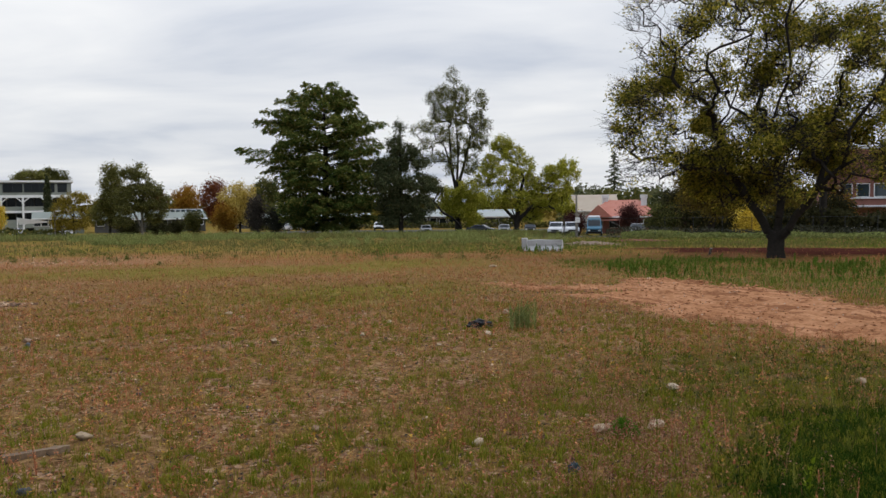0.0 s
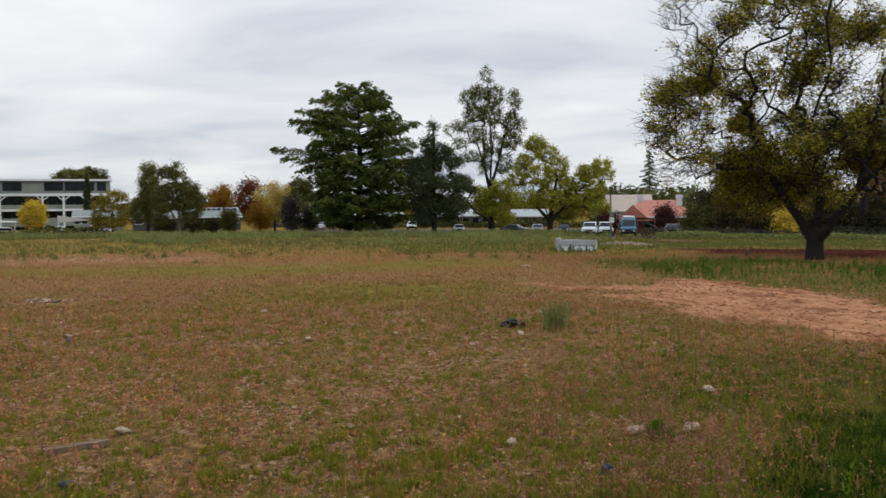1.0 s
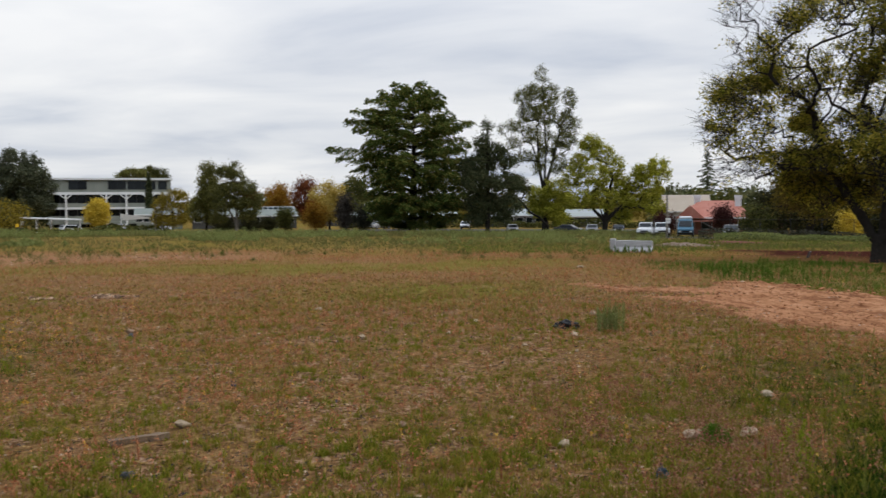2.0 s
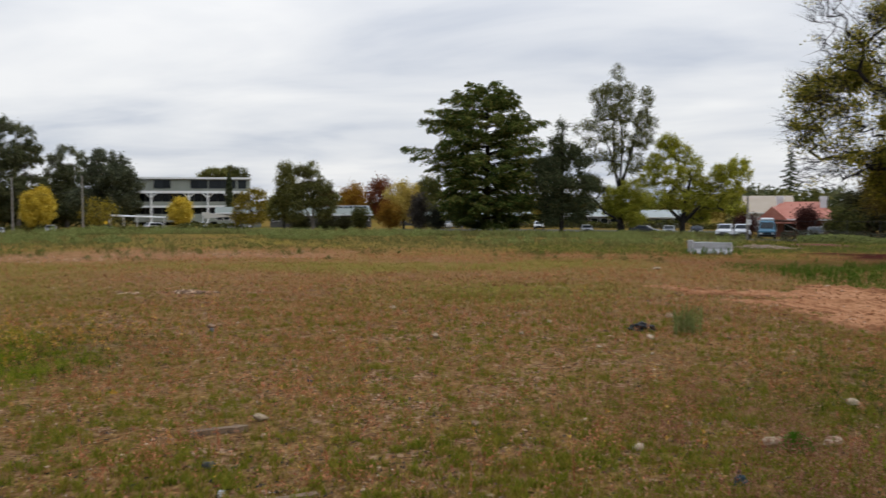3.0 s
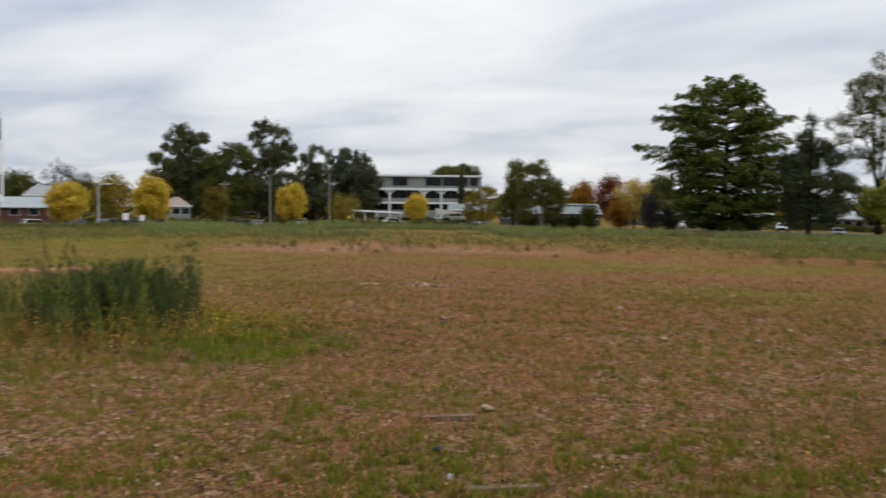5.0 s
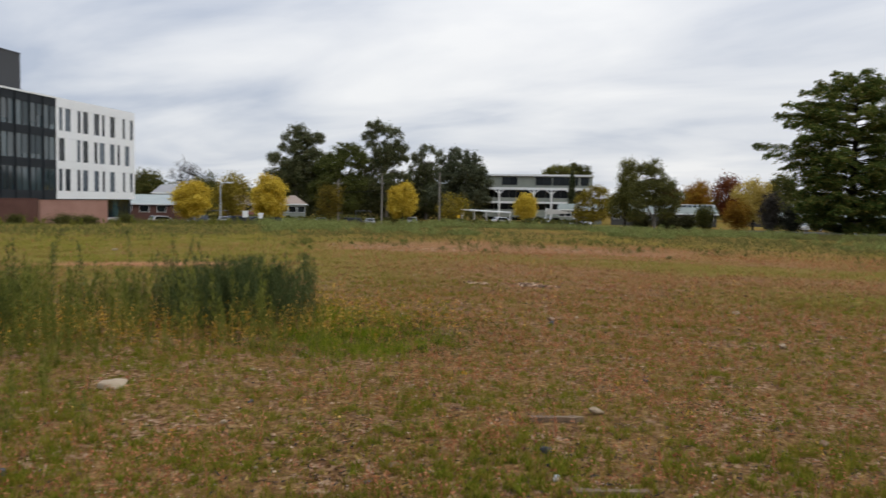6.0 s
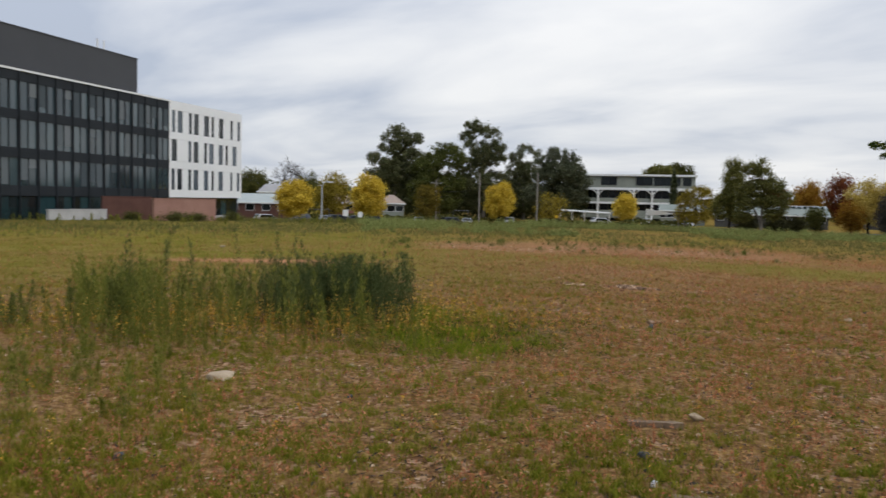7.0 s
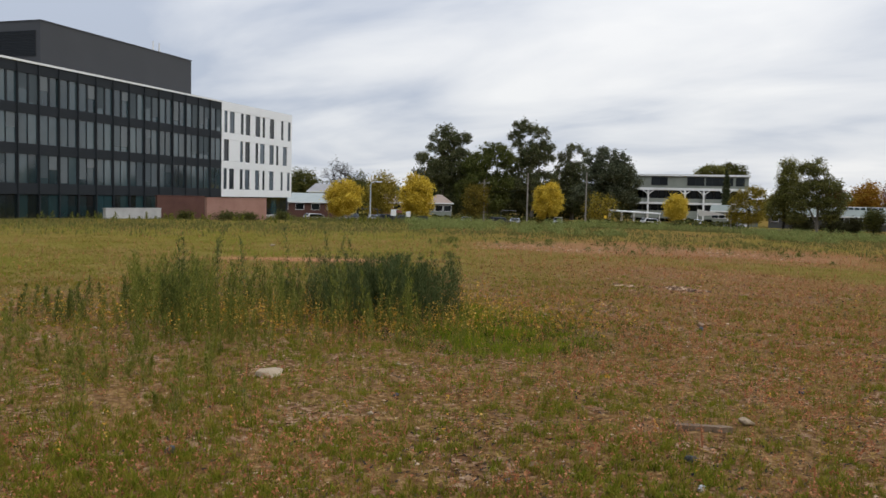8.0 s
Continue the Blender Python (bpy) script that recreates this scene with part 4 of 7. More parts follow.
tall_weeds("weed_plumes", plume, rng.uniform(1.15, 1.4, len(plume)), M_WEED, "tallest weeds with nodding tops", per=190, leaf=0.08, wide=0.009, radius=0.10)
front = clump_places(120, -66, -41.5, 9.4, 11.8, lambda x, y: np.full(len(x), 0.8))
tall_weeds("fringe_weeds", front, rng.uniform(0.2, 0.55, len(front)), M_WEEDTOP, "low green fringe in front of the tall weeds", per=90, leaf=0.05, wide=0.008, radius=0.08)
side_w = clump_places(130, -78, -58, 6.5, 13, lambda x, y: np.full(len(x), 0.7))
tall_weeds("low_weeds", side_w, rng.uniform(0.15, 0.45, len(side_w)), M_WEEDTOP, "knee-high green weeds", per=150, leaf=0.05, wide=0.007, radius=0.22)
edge = clump_places(520, -47, 9, 57, 98, lambda x, y: np.clip((0.6 * value_noise(x, y, 8, 71) + 0.4 * value_noise(x, y, 2.5, 75) - 0.54) * 9, 0, 1) * np.clip((-4 - np.degrees(np.arctan2(x, y))) / 16, 0.22, 1) * np.clip((np.degrees(np.arctan2(x, y)) + 47) / 4, 0, 1))
tall_weeds("weed_hedge", edge, rng.uniform(0.35, 0.95, len(edge)) * np.interp([np.hypot(*q) for q in edge], [57, 90], [0.7, 1.1]), M_HEDGEWEED, "blue-green weeds along the far edge of the field", per=120, leaf=0.15, wide=0.034, radius=1.15)
edge2 = clump_places(90, -45, 8, 32, 52, lambda x, y: np.clip((value_noise(x, y, 3.5, 72) - 0.62) * 6, 0, 1))
tall_weeds("weed_clumps", edge2, rng.uniform(0.16, 0.42, len(edge2)), M_WEEDMID, "scattered grey-green weed clumps in the field", per=130, leaf=0.09, wide=0.012, radius=1.3)
edge3 = clump_places(110, -80, -46, 72, 95, lambda x, y: np.clip((value_noise(x, y, 8, 73) - 0.3) * 4, 0, 1))
tall_weeds("roadside_weeds", edge3, rng.uniform(0.3, 0.8, len(edge3)), M_WEEDTOP, "low weeds along the western edge of the field", per=50, leaf=0.2, wide=0.05, radius=0.3)
lone = [(1.18 + rng.normal(0, 0.11), 12.6 + rng.normal(0, 0.10)) for _ in range(30)]
tall_weeds("weed_bush", lone, rng.uniform(0.26, 0.50, 30), M_HEDGEWEED, "single grey-green weed bush", per=150, leaf=0.045, wide=0.006, radius=0.09)
bank = clump_places(240, 11, 34, 24, 33, lambda x, y: np.clip((value_noise(x, y, 3, 74) - 0.3) * 4, 0, 1))
tall_weeds("bank_weeds", bank, rng.uniform(0.15, 0.40, len(bank)), M_BANK, "rank weeds and seeding grass below the spreading tree", per=60, leaf=0.10, wide=0.014, radius=0.15)
near_w = clump_places(46, 11, 30, 4.3, 12, lambda x, y: np.full(len(x), 0.6))
tall_weeds("seedling_weeds", near_w, rng.uniform(0.14, 0.42, len(near_w)), M_WEEDTOP, "slender green weeds in the grass", per=70, leaf=0.030, wide=0.006, radius=0.035)
gold_w = [(1.72, 5.55), (1.80, 5.62), (1.66, 5.75), (2.12, 4.85), (1.95, 6.3)]
tall_weeds("yellowing_weeds", gold_w, [0.36, 0.26, 0.30, 0.26, 0.2], M_FRESH, "yellow-green leafy weeds in green grass", per=40, leaf=0.032, wide=0.014, radius=0.14)
barrier_w = [(5.3 + rng.uniform(-1.6, 1.6), 45.0 + rng.uniform(-0.6, 0.9)) for _ in range(40)]
tall_weeds("barrier_weeds", barrier_w, rng.uniform(0.12, 0.42, 40), M_BANK, "green weeds round a concrete barrier", per=70, leaf=0.09, wide=0.016, radius=0.18)
mound_w = [(11.6 + rng.normal(0, 2.0), 60.0 + rng.normal(0, 1.2)) for _ in range(60)]
tall_weeds("mound_weeds", mound_w, rng.uniform(0.15, 0.5, 60), M_WEEDTOP, "dry olive weeds over low soil heaps", per=60, leaf=0.12, wide=0.02, radius=0.25)
spread_w = clump_places(220, -70, 28, 4.2, 16, lambda x, y: np.full(len(x), 0.8))
tall_weeds("thin_weeds", spread_w, rng.uniform(0.08, 0.28, len(spread_w)), M_RUST, "thin reddish weed stalks across the field", per=34, leaf=0.02, wide=0.007, radius=0.03)


# ---- trees ----
def tubes(nodes, parent, radius, sides=6):
    """Tapered limbs along a branching skeleton."""
    idx = np.array([i for i in range(len(nodes)) if parent[i] >= 0])
    a, b = nodes[parent[idx]], nodes[idx]
    ra, rb = np.minimum(radius[parent[idx]], radius[idx] * 1.7), radius[idx]
    ax = b - a
    ln = np.linalg.norm(ax, axis=1, keepdims=True)
    ax = ax / np.maximum(ln, 1e-6)
    ref = np.where(np.abs(ax[:, 2:3]) > 0.9, np.array([[1.0, 0, 0]]), np.array([[0, 0, 1.0]]))
    u = np.cross(ax, ref)
    u /= np.linalg.norm(u, axis=1, keepdims=True)
    w = np.cross(ax, u)
    ang = np.arange(sides) * 2 * math.pi / sides
    ring = u[:, None, :] * np.cos(ang)[None, :, None] + w[:, None, :] * np.sin(ang)[None, :, None]
    lo = a[:, None, :] + ring * ra[:, None, None]
    hi = b[:, None, :] + ring * rb[:, None, None]
    v = np.concatenate([lo, hi], 1).reshape(-1, 3)
    o = np.arange(len(idx))[:, None, None] * 2 * sides
    k = np.arange(sides)
    q = np.stack([k, (k + 1) % sides, sides + (k + 1) % sides, sides + k], 1)[None]
    return v, (o + q).reshape(-1, 4)


def leaves(centres, size, flat=0.0, droop=0.0, wide=0.28):
    """Small pointed leaves, turned every way, or lying flat."""
    n = len(centres)
    a = rng.normal(0, 1, (n, 3))
    a[:, 2] = a[:, 2] * (1 - flat) - droop
    a /= np.linalg.norm(a, axis=1, keepdims=True)
    b = rng.normal(0, 1, (n, 3))
    b[:, 2] *= 1 - flat
    b -= a * np.sum(a * b, 1, keepdims=True)
    b /= np.linalg.norm(b, axis=1, keepdims=True)
    s = (size * rng.uniform(0.6, 1.35, n))[:, None]
    v = np.stack([centres - a * s * 0.5 - b * s * wide * 0.5, centres + b * s * wide * 1.3, centres + a * s * 0.5 - b * s * wide * 0.5], 1).reshape(-1, 3)
    return v, np.arange(3 * n).reshape(-1, 3)


def twig_slivers(tips, per, length, width):
    """Thin pointed twigs that stand out from the ends of the branches."""
    src = np.repeat(tips, per, 0)
    way = rng.normal(0, 1, src.shape) + (src - src.mean(0)) * (1.2 / max(1e-3, np.abs(src - src.mean(0)).max()))
    way[:, 2] += 0.3
    way /= np.linalg.norm(way, axis=1, keepdims=True)
    ln = length * rng.uniform(0.5, 1.5, len(src))[:, None]
    sd = np.cross(way, rng.normal(0, 1, src.shape))
    sd *= width / np.linalg.norm(sd, axis=1, keepdims=True)
    return np.stack([src - sd, src + sd, src + way * ln + sd * 0.3, src + way * ln - sd * 0.3], 1).reshape(-1, 3)


def in_blobs(blobs, n, shell=0.35):
    """Points in a set of ellipsoids (x, y, z, rx, ry, rz), weighted by size; few of them right inside."""
    wgt = np.array([b[3] * b[4] * b[5] for b in blobs]) ** 0.8
    pick = rng.choice(len(blobs), n, p=wgt / wgt.sum())
    d = rng.normal(0, 1, (n, 3))
    d /= np.linalg.norm(d, axis=1, keepdims=True)
    r = rng.uniform(shell, 1, n) ** 0.5
    bl = np.array(blobs)[pick]
    return bl[:, :3] + d * r[:, None] * bl[:, 3:]


def grow(stem, points, tip, up=0.15, links=None):
    """Joins points to the nearest part of the skeleton, inner ones first; limbs thicken by what they carry."""
    nodes = [np.array(p, float) for p in stem]
    parent = list(links) if links else [-1] + list(range(len(stem) - 1))
    fork = nodes[2] if links else nodes[-1]
    order = np.argsort(np.linalg.norm(points - fork, axis=1))
    arr = np.zeros((len(stem) + 2 * len(points), 3))
    arr[:len(stem)] = nodes
    n = len(stem)
    first = 3 if links else max(1, int(len(stem) * 0.5))
    tips = []
    for i in order:
        p = points[i]
        d = arr[first:n] - p
        cost = np.sqrt((d * d).sum(1)) + up * np.maximum(0, d[:, 2]) * 2
        j = first + int(np.argmin(cost))
        q = arr[j]
        mid_p = (q + p) / 2 + rng.normal(0, 0.05, 3) * np.linalg.norm(p - q)
        arr[n], arr[n + 1] = mid_p, p
        parent += [j, n]
        tips.append(n + 1)
        n += 2
    arr = arr[:n]
    parent = np.array(parent)
    area = np.zeros(n)
    kids = np.bincount(parent[parent >= 0], minlength=n)
    area[kids == 0] = tip ** 2.3
    for i in range(n - 1, 0, -1):
        area[parent[i]] += area[i]
    return arr, parent, area ** (1 / 2.3), np.array(tips)


def tree(name, m, label, category, stem, blobs, n_twigs, n_leaves, leaf, mat, bark=None, tip=0.012, spread=0.35, flat=0.0, droop=0.0, bare_twigs=0, trunk_r=None, shell=0.35, sides=4, up=0.15, group="", slivers=0, links=None):
    """A tree of stem, branches and leaves, in its own frame with the foot at the origin."""
    th = thing(name, m, label, category, group)
    pts = in_blobs(blobs, n_twigs, shell)
    arr, par, rad, tips = grow(stem, pts, tip, up, links)
    if trunk_r:
        rad = rad * np.interp(rad, [0, rad[0]], [1, trunk_r / rad[0]])
    rad[0] *= 1.35
    v, f = tubes(arr, par, rad, sides)
    if slivers:
        v2 = twig_slivers(arr[tips], slivers, 0.6 * spread + 0.35, 0.016)
        v, f = np.vstack([v, v2]), np.vstack([f, np.arange(len(v2)).reshape(-1, 4) + len(v)])
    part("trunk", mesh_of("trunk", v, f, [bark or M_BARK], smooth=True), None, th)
    pick = tips[bare_twigs:] if bare_twigs else tips
    centre = arr[rng.choice(pick, n_leaves)]
    off = rng.normal(0, 1, (n_leaves, 3)) * np.array([spread, spread, spread * (1 - 0.6 * flat)])
    off[:, 2] -= droop * np.abs(rng.normal(0, spread, n_leaves))
    v, f = leaves(centre + off, np.full(n_leaves, leaf), flat, droop)
    part("crown", mesh_of("crown", v, f, [mat]), None, th)
    return th


def round_crown(w, h, z, n=9, ragged=1.0):
    """Uneven clumps that fill a rounded crown of width w, from height z to z + h."""
    out = [(0, 0, z + h * 0.45, w * 0.26, w * 0.26, h * 0.34)]
    for i in range(n):
        a = i * 2.4 + rng.uniform(-0.5, 0.5) * ragged
        k = (i + 0.5) / n
        ring = math.sin(math.pi * (0.14 + 0.76 * k)) * w * 0.36 * rng.uniform(1 - 0.35 * ragged, 1.0)
        s = w * rng.uniform(0.17 - 0.05 * ragged, 0.17 + 0.05 * ragged)
        out.append((math.cos(a) * ring, math.sin(a) * ring, z + h * (0.10 + 0.78 * k), s, s, h * rng.uniform(0.11, 0.17)))
    return out


def simple_tree(name, az, d, w, top, mat, label, leaf=0.32, n=6000, clear=0.25, category="tree", bark=None, spread=0.4, twigs=170, group="", trunk_r=None, lumps=11, ragged=1.0, fill=1.0, **more):
    """A broad tree by bearing, distance, crown width and height of its top above eye level."""
    p = at(az, d)
    h = 1.7 + top - p.z
    z0 = h * clear
    stem = [(0, 0, -0.2), (0.05 * w * 0.2, 0, z0 * 0.6), (0, 0.03 * w, z0 * 1.1), (0.02 * w, 0, z0 + (h - z0) * 0.35)]
    return tree(name, Matrix.Translation(p) @ pose(0, 0, 0, 0, 0, rng.uniform(0, 360)), label, category, stem, round_crown(w, h - z0, z0, lumps, ragged), int(twigs * 1.5), int(n * fill * 1.7), leaf * 0.92, mat, bark, tip=0.02, spread=spread, group=group, trunk_r=trunk_r or 0.022 * h, **more)


def up_at(d, deg):
    return d * math.tan(radians(deg))


def lumps_at(az, d, foot, lumps, deep=0.8, stagger=0.3):
    """Crown clumps given as bearing, elevation and their two half-widths in degrees, turned into metres in the tree's own frame."""
    out = []
    width = max(d * math.tan(radians(a - az)) for a, e, ra, re in lumps) - min(d * math.tan(radians(a - az)) for a, e, ra, re in lumps)
    for a, e, ra, re in lumps:
        off = radians(a - az)
        rx = d * radians(ra)
        out.append((d * math.tan(off), rng.uniform(-1, 1) * stagger * width / 2, 1.7 + d / math.cos(off) * math.tan(radians(e)) - foot, rx, rx * deep, d * radians(re)))
    return out


def lump_tree(name, az, d, lumps, label, mat, stem, twigs, n, leaf, category="tree", deep=0.8, stagger=0.3, **more):
    """A tree whose crown is laid out clump by clump; stem points are parts of its height."""
    p = at(az, d)
    blobs = lumps_at(az, d, p.z, lumps, deep, stagger)
    h = max(b[2] + b[5] for b in blobs)
    nodes = [(x * h, y * h, z * h if i else -0.2) for i, (x, y, z) in enumerate(stem)]
    return tree(name, Matrix.Translation(p) @ pose(0, 0, 0, 0, 0, -az), label, category, nodes, blobs, twigs, n, leaf, mat, **more)


# The spreading old elm in the east, half leafless
def elm():
    p = at(21.66, 38.3)
    # outline of the crown: height, reach to the west, reach to the east
    zs, west, east = (3.3, 4.3, 5.8, 7.4, 8.6, 10.2, 11.7, 13.2), (3.2, 5.8, 7.3, 7.0, 6.1, 6.0, 5.0, 2.6), (4.4, 6.4, 7.6, 7.8, 7.4, 6.6, 5.2, 3.0)
    blobs = []
    for z in np.arange(3.4, 13.0, 0.85):
        x0, x1 = -np.interp(z, zs, west), np.interp(z, zs, east)
        for x in np.arange(x0 + 0.75, x1 - 0.4, 1.75):
            r = rng.uniform(0.75, 1.2)
            blobs.append((x + rng.uniform(-0.4, 0.4), rng.uniform(-1, 1) * 2.6, z + rng.uniform(-0.3, 0.3), r, r * 1.2, r * 0.8))
    for i in range(12):
        r = rng.uniform(0.7, 1.1)
        blobs.append((rng.uniform(-4.2, 2.2), rng.uniform(-1.6, 2.2), rng.uniform(2.9, 5.6), r, r * 1.2, r * 0.8))
    # main limbs: chains of (x, y, z), each starting from an earlier one
    stem, links = [(0, 0, -0.3), (-0.02, 0, 0.3), (0.0, 0, 0.8)], [-1, 0, 1]
    chains = [(2, [(-0.5, 0.1, 1.5), (-1.25, 0.2, 2.7), (-1.75, 0.3, 3.5), (-2.05, 0.2, 4.5), (-2.5, 0.1, 5.6), (-2.85, -0.2, 6.7), (-3.3, -0.3, 7.9), (-3.1, -0.2, 9.2)]),
              (2, [(0.1, 0.1, 1.7), (0.25, 0.2, 3.0), (0.0, 0.3, 4.3), (-0.35, 0.2, 5.4), (-1.1, 0.1, 6.0), (-1.9, 0.0, 6.5)]),
              (2, [(0.75, -0.2, 1.8), (1.6, -0.3, 3.0), (2.5, -0.2, 3.8), (3.8, -0.1, 4.1), (4.7, 0, 4.9), (5.6, 0.1, 5.9)]),
              (22, [(0.9, 0.4, 4.4), (1.25, 0.6, 5.6), (1.5, 0.7, 6.9), (2.2, 0.6, 8.0), (2.4, 0.5, 9.4), (3.1, 0.5, 10.6)]),
              (8, [(-2.7, -0.3, 3.9), (-3.6, -0.4, 3.8), (-4.6, -0.3, 4.3), (-5.6, -0.2, 4.3), (-6.5, -0.1, 5.0)]),
              (12, [(-1.7, 0.6, 7.0), (-1.2, 0.8, 8.5), (-0.9, 0.9, 10.1), (-0.3, 0.8, 11.4)]),
              (14, [(-3.9, 0.3, 7.3), (-4.9, 0.4, 8.1), (-5.3, 0.4, 9.2)]),
              (36, [(2.7, -0.8, 5.2), (3.7, -1.0, 6.6), (4.2, -1.0, 8.0), (4.6, -0.9, 9.4)]),
              (26, [(0.1, -0.9, 6.6), (0.5, -1.4, 8.0), (0.3, -1.7, 9.6), (0.9, -1.7, 11.0)]),
              (34, [(2.1, 0.9, 4.4), (3.0, 1.5, 5.6), (3.4, 1.8, 7.2)])]
    for start, chain in chains:
        last = start
        for p3 in chain:
            q3 = stem[last]
            links.append(last)
            last = len(stem)
            stem.append(tuple((u + w) / 2 + rng.normal(0, 0.09) for u, w in zip(q3, p3)))
            links.append(last)
            last = len(stem)
            stem.append(p3)
    th = thing("elm_tree", Matrix.Translation(p) @ pose(0, 0, 0, 0, 0, -21.7), "old spreading elm with dark limbs and thinning olive-yellow leaves", "tree")
    pts = in_blobs(blobs, 3500, 0.05)
    arr, par, rad, tips = grow(stem, pts, 0.0068, 0.10, links)
    rad = rad * (1 + 0.6 * np.clip(rad / 0.06, 0, 1))
    rad[3:len(stem)] *= 1.2
    rad[:3] = (0.44, 0.40, 0.38)
    rad[0] *= 1.15
    v, f = tubes(arr, par, np.minimum(rad, 0.50 + 0.2 * (np.arange(len(rad)) == 0)), 6)
    tw = arr[tips]
    # bare outer twigs, joined to the limbs' mesh as thin pointed slivers
    src = np.repeat(tw, 5, 0)
    way = rng.normal(0, 1, src.shape) + (src - np.array([0, 0, 5.0])) * 0.22
    way /= np.linalg.norm(way, axis=1, keepdims=True)
    ln = rng.uniform(0.3, 0.95, len(src))[:, None]
    sd = np.cross(way, rng.normal(0, 1, src.shape))
    sd /= np.linalg.norm(sd, axis=1, keepdims=True)
    v2 = np.stack([src - sd * 0.010, src + sd * 0.010, src + way * ln + sd * 0.002, src + way * ln - sd * 0.002], 1).reshape(-1, 3)
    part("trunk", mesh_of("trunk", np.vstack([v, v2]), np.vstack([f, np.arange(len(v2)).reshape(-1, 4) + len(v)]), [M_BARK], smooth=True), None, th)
    hgt = tw[:, 2] / 12.5
    edge_x = np.clip(np.interp(tw[:, 2], zs, west) + tw[:, 0], 0, 3) / 3
    patch = np.clip(value_noise(tw[:, 0] + 0.6 * tw[:, 1], tw[:, 2] + 0.4 * tw[:, 1], 0.65, 81) * 2.4 - 0.7, 0, 1)
    wgt = np.clip(1.45 - 1.05 * hgt, 0.2, 1.2) * (0.24 + patch) * (0.35 + 0.65 * edge_x) * np.clip(0.55 + 0.4 * tw[:, 1], 0.18, 1.2)
    # leaves hang in separate sprays
    sprays = tw[rng.choice(len(tw), 3000, p=wgt / wgt.sum())] + rng.normal(0, 0.16, (3000, 3))
    n = 140000
    c = sprays[rng.choice(3000, n)] + rng.normal(0, 1, (n, 3)) * np.array([0.19, 0.19, 0.13])
    v, f = leaves(c, np.full(n, 0.115), wide=0.33)
    part("crown", mesh_of("crown", v, f, [M_ELM]), None, th)


def cedar():
    d = 140
    p = at(-8.0, d)
    h = 1.7 + up_at(d, 8.35) - p.z
    th = thing("cedar_tree", Matrix.Translation(p) @ pose(0, 0, 0, 0, 0, 8.0), "large dark green cedar with layered level branches", "tree")
    # outline of the crown: height, reach to the west, reach to the east
    zs = np.array([0.03, 0.10, 0.20, 0.33, 0.45, 0.54, 0.60, 0.68, 0.76, 0.82, 0.89, 0.95, 1.0]) * h
    west = np.array([5.0, 8.8, 9.6, 10.0, 10.4, 10.8, 10.2, 11.0, 11.4, 9.4, 7.4, 5.4, 3.0])
    east = np.array([5.0, 10.4, 12.0, 12.2, 11.6, 10.8, 10.6, 10.0, 7.8, 6.2, 5.6, 5.1, 3.6])
    cs, stems, par = [], [np.array([0, 0, -0.3]), np.array([0.2, 0, h * 0.3]), np.array([0.3, 0, h * 0.6]), np.array([0.2, 0, h * 0.95])], [-1, 0, 1, 2]
    rads = [0.75, 0.6, 0.4, 0.08]

    def bough(z, a, reach, rise, sprays, per=20):
        """One level limb with sprays fanning out to both sides and hanging at their ends."""
        q0 = np.array([0.2, 0, z])
        q1 = np.array([math.cos(a) * reach, math.sin(a) * reach, z + rise])
        j = len(stems)
        stems.extend([q0, (q0 + q1) / 2 + np.array([0, 0, 0.12 * reach * 0.3]), q1])
        par.extend([-1, j, j + 1])
        rads.extend([0.11, 0.06, 0.02])
        k = rng.uniform(0.12, 1.0, sprays) ** 0.75
        t = np.repeat(k, per)
        hand = np.repeat(rng.choice([-1, 1], sprays), per)
        ln = np.repeat(rng.uniform(0.6, 1.15, sprays) * (0.34 * reach * (1.02 - k) + 0.75), per)
        lift = np.repeat(rng.normal(0, 0.22, sprays), per)
        u = rng.uniform(0, 1, len(t)) ** 0.8
        along, across = ln * u * 0.75, ln * u * 0.62 * hand + rng.normal(0, 1, len(t)) * (0.05 + 0.12 * u)
        x = q0[0] + (q1[0] - q0[0]) * t + math.cos(a) * along - math.sin(a) * across
        y = q0[1] + (q1[1] - q0[1]) * t + math.sin(a) * along + math.cos(a) * across
        zz = q0[2] + (q1[2] - q0[2]) * t + 0.16 * reach * t * (1 - t) - 0.42 * ln * u * u + lift + rng.normal(0, 0.07, len(t))
        cs.append(np.stack([x, y, zz], 1))

    tiers = 15
    for i in range(tiers):
        k = i / (tiers - 1)
        z = h * (0.07 + 0.85 * k)
        n_b = int(11 + 5 * (1 - k))
        turn = rng.uniform(0, 6.3)
        for j in range(n_b):
            a = turn + j * 2 * math.pi / n_b + rng.uniform(-0.16, 0.16)
            side = (1 + math.cos(a)) / 2
            zz = z + rng.uniform(-0.95, 0.95)
            rise_k = -0.02 + 0.20 * k + rng.uniform(-0.04, 0.06)
            reach = (np.interp(zz, zs, west) * (1 - side) + np.interp(zz, zs, east) * side) * rng.uniform(0.72, 1.04)
            bough(zz - rise_k * reach * 0.4, a, reach * 0.93, reach * rise_k, int(18 + reach * (3.2 + 1.2 * (1 - k))))
    for a, reach, zk, rise in ((math.pi, 14.6, 0.475, 2.0), (math.pi + 0.12, 12.6, 0.44, 1.3), (math.pi - 0.1, 11.5, 0.70, 1.0), (0.0, 10.6, 0.66, 1.6)):
        bough(h * zk, a, reach * 0.95, rise, 90)
    v, f = tubes(np.array(stems), np.array(par), np.array(rads), 6)
    part("trunk", mesh_of("trunk", v, f, [M_BARK], smooth=True), None, th)
    c = np.vstack(cs)
    v, f = leaves(c, np.full(len(c), 0.44), flat=0.55, wide=0.17)
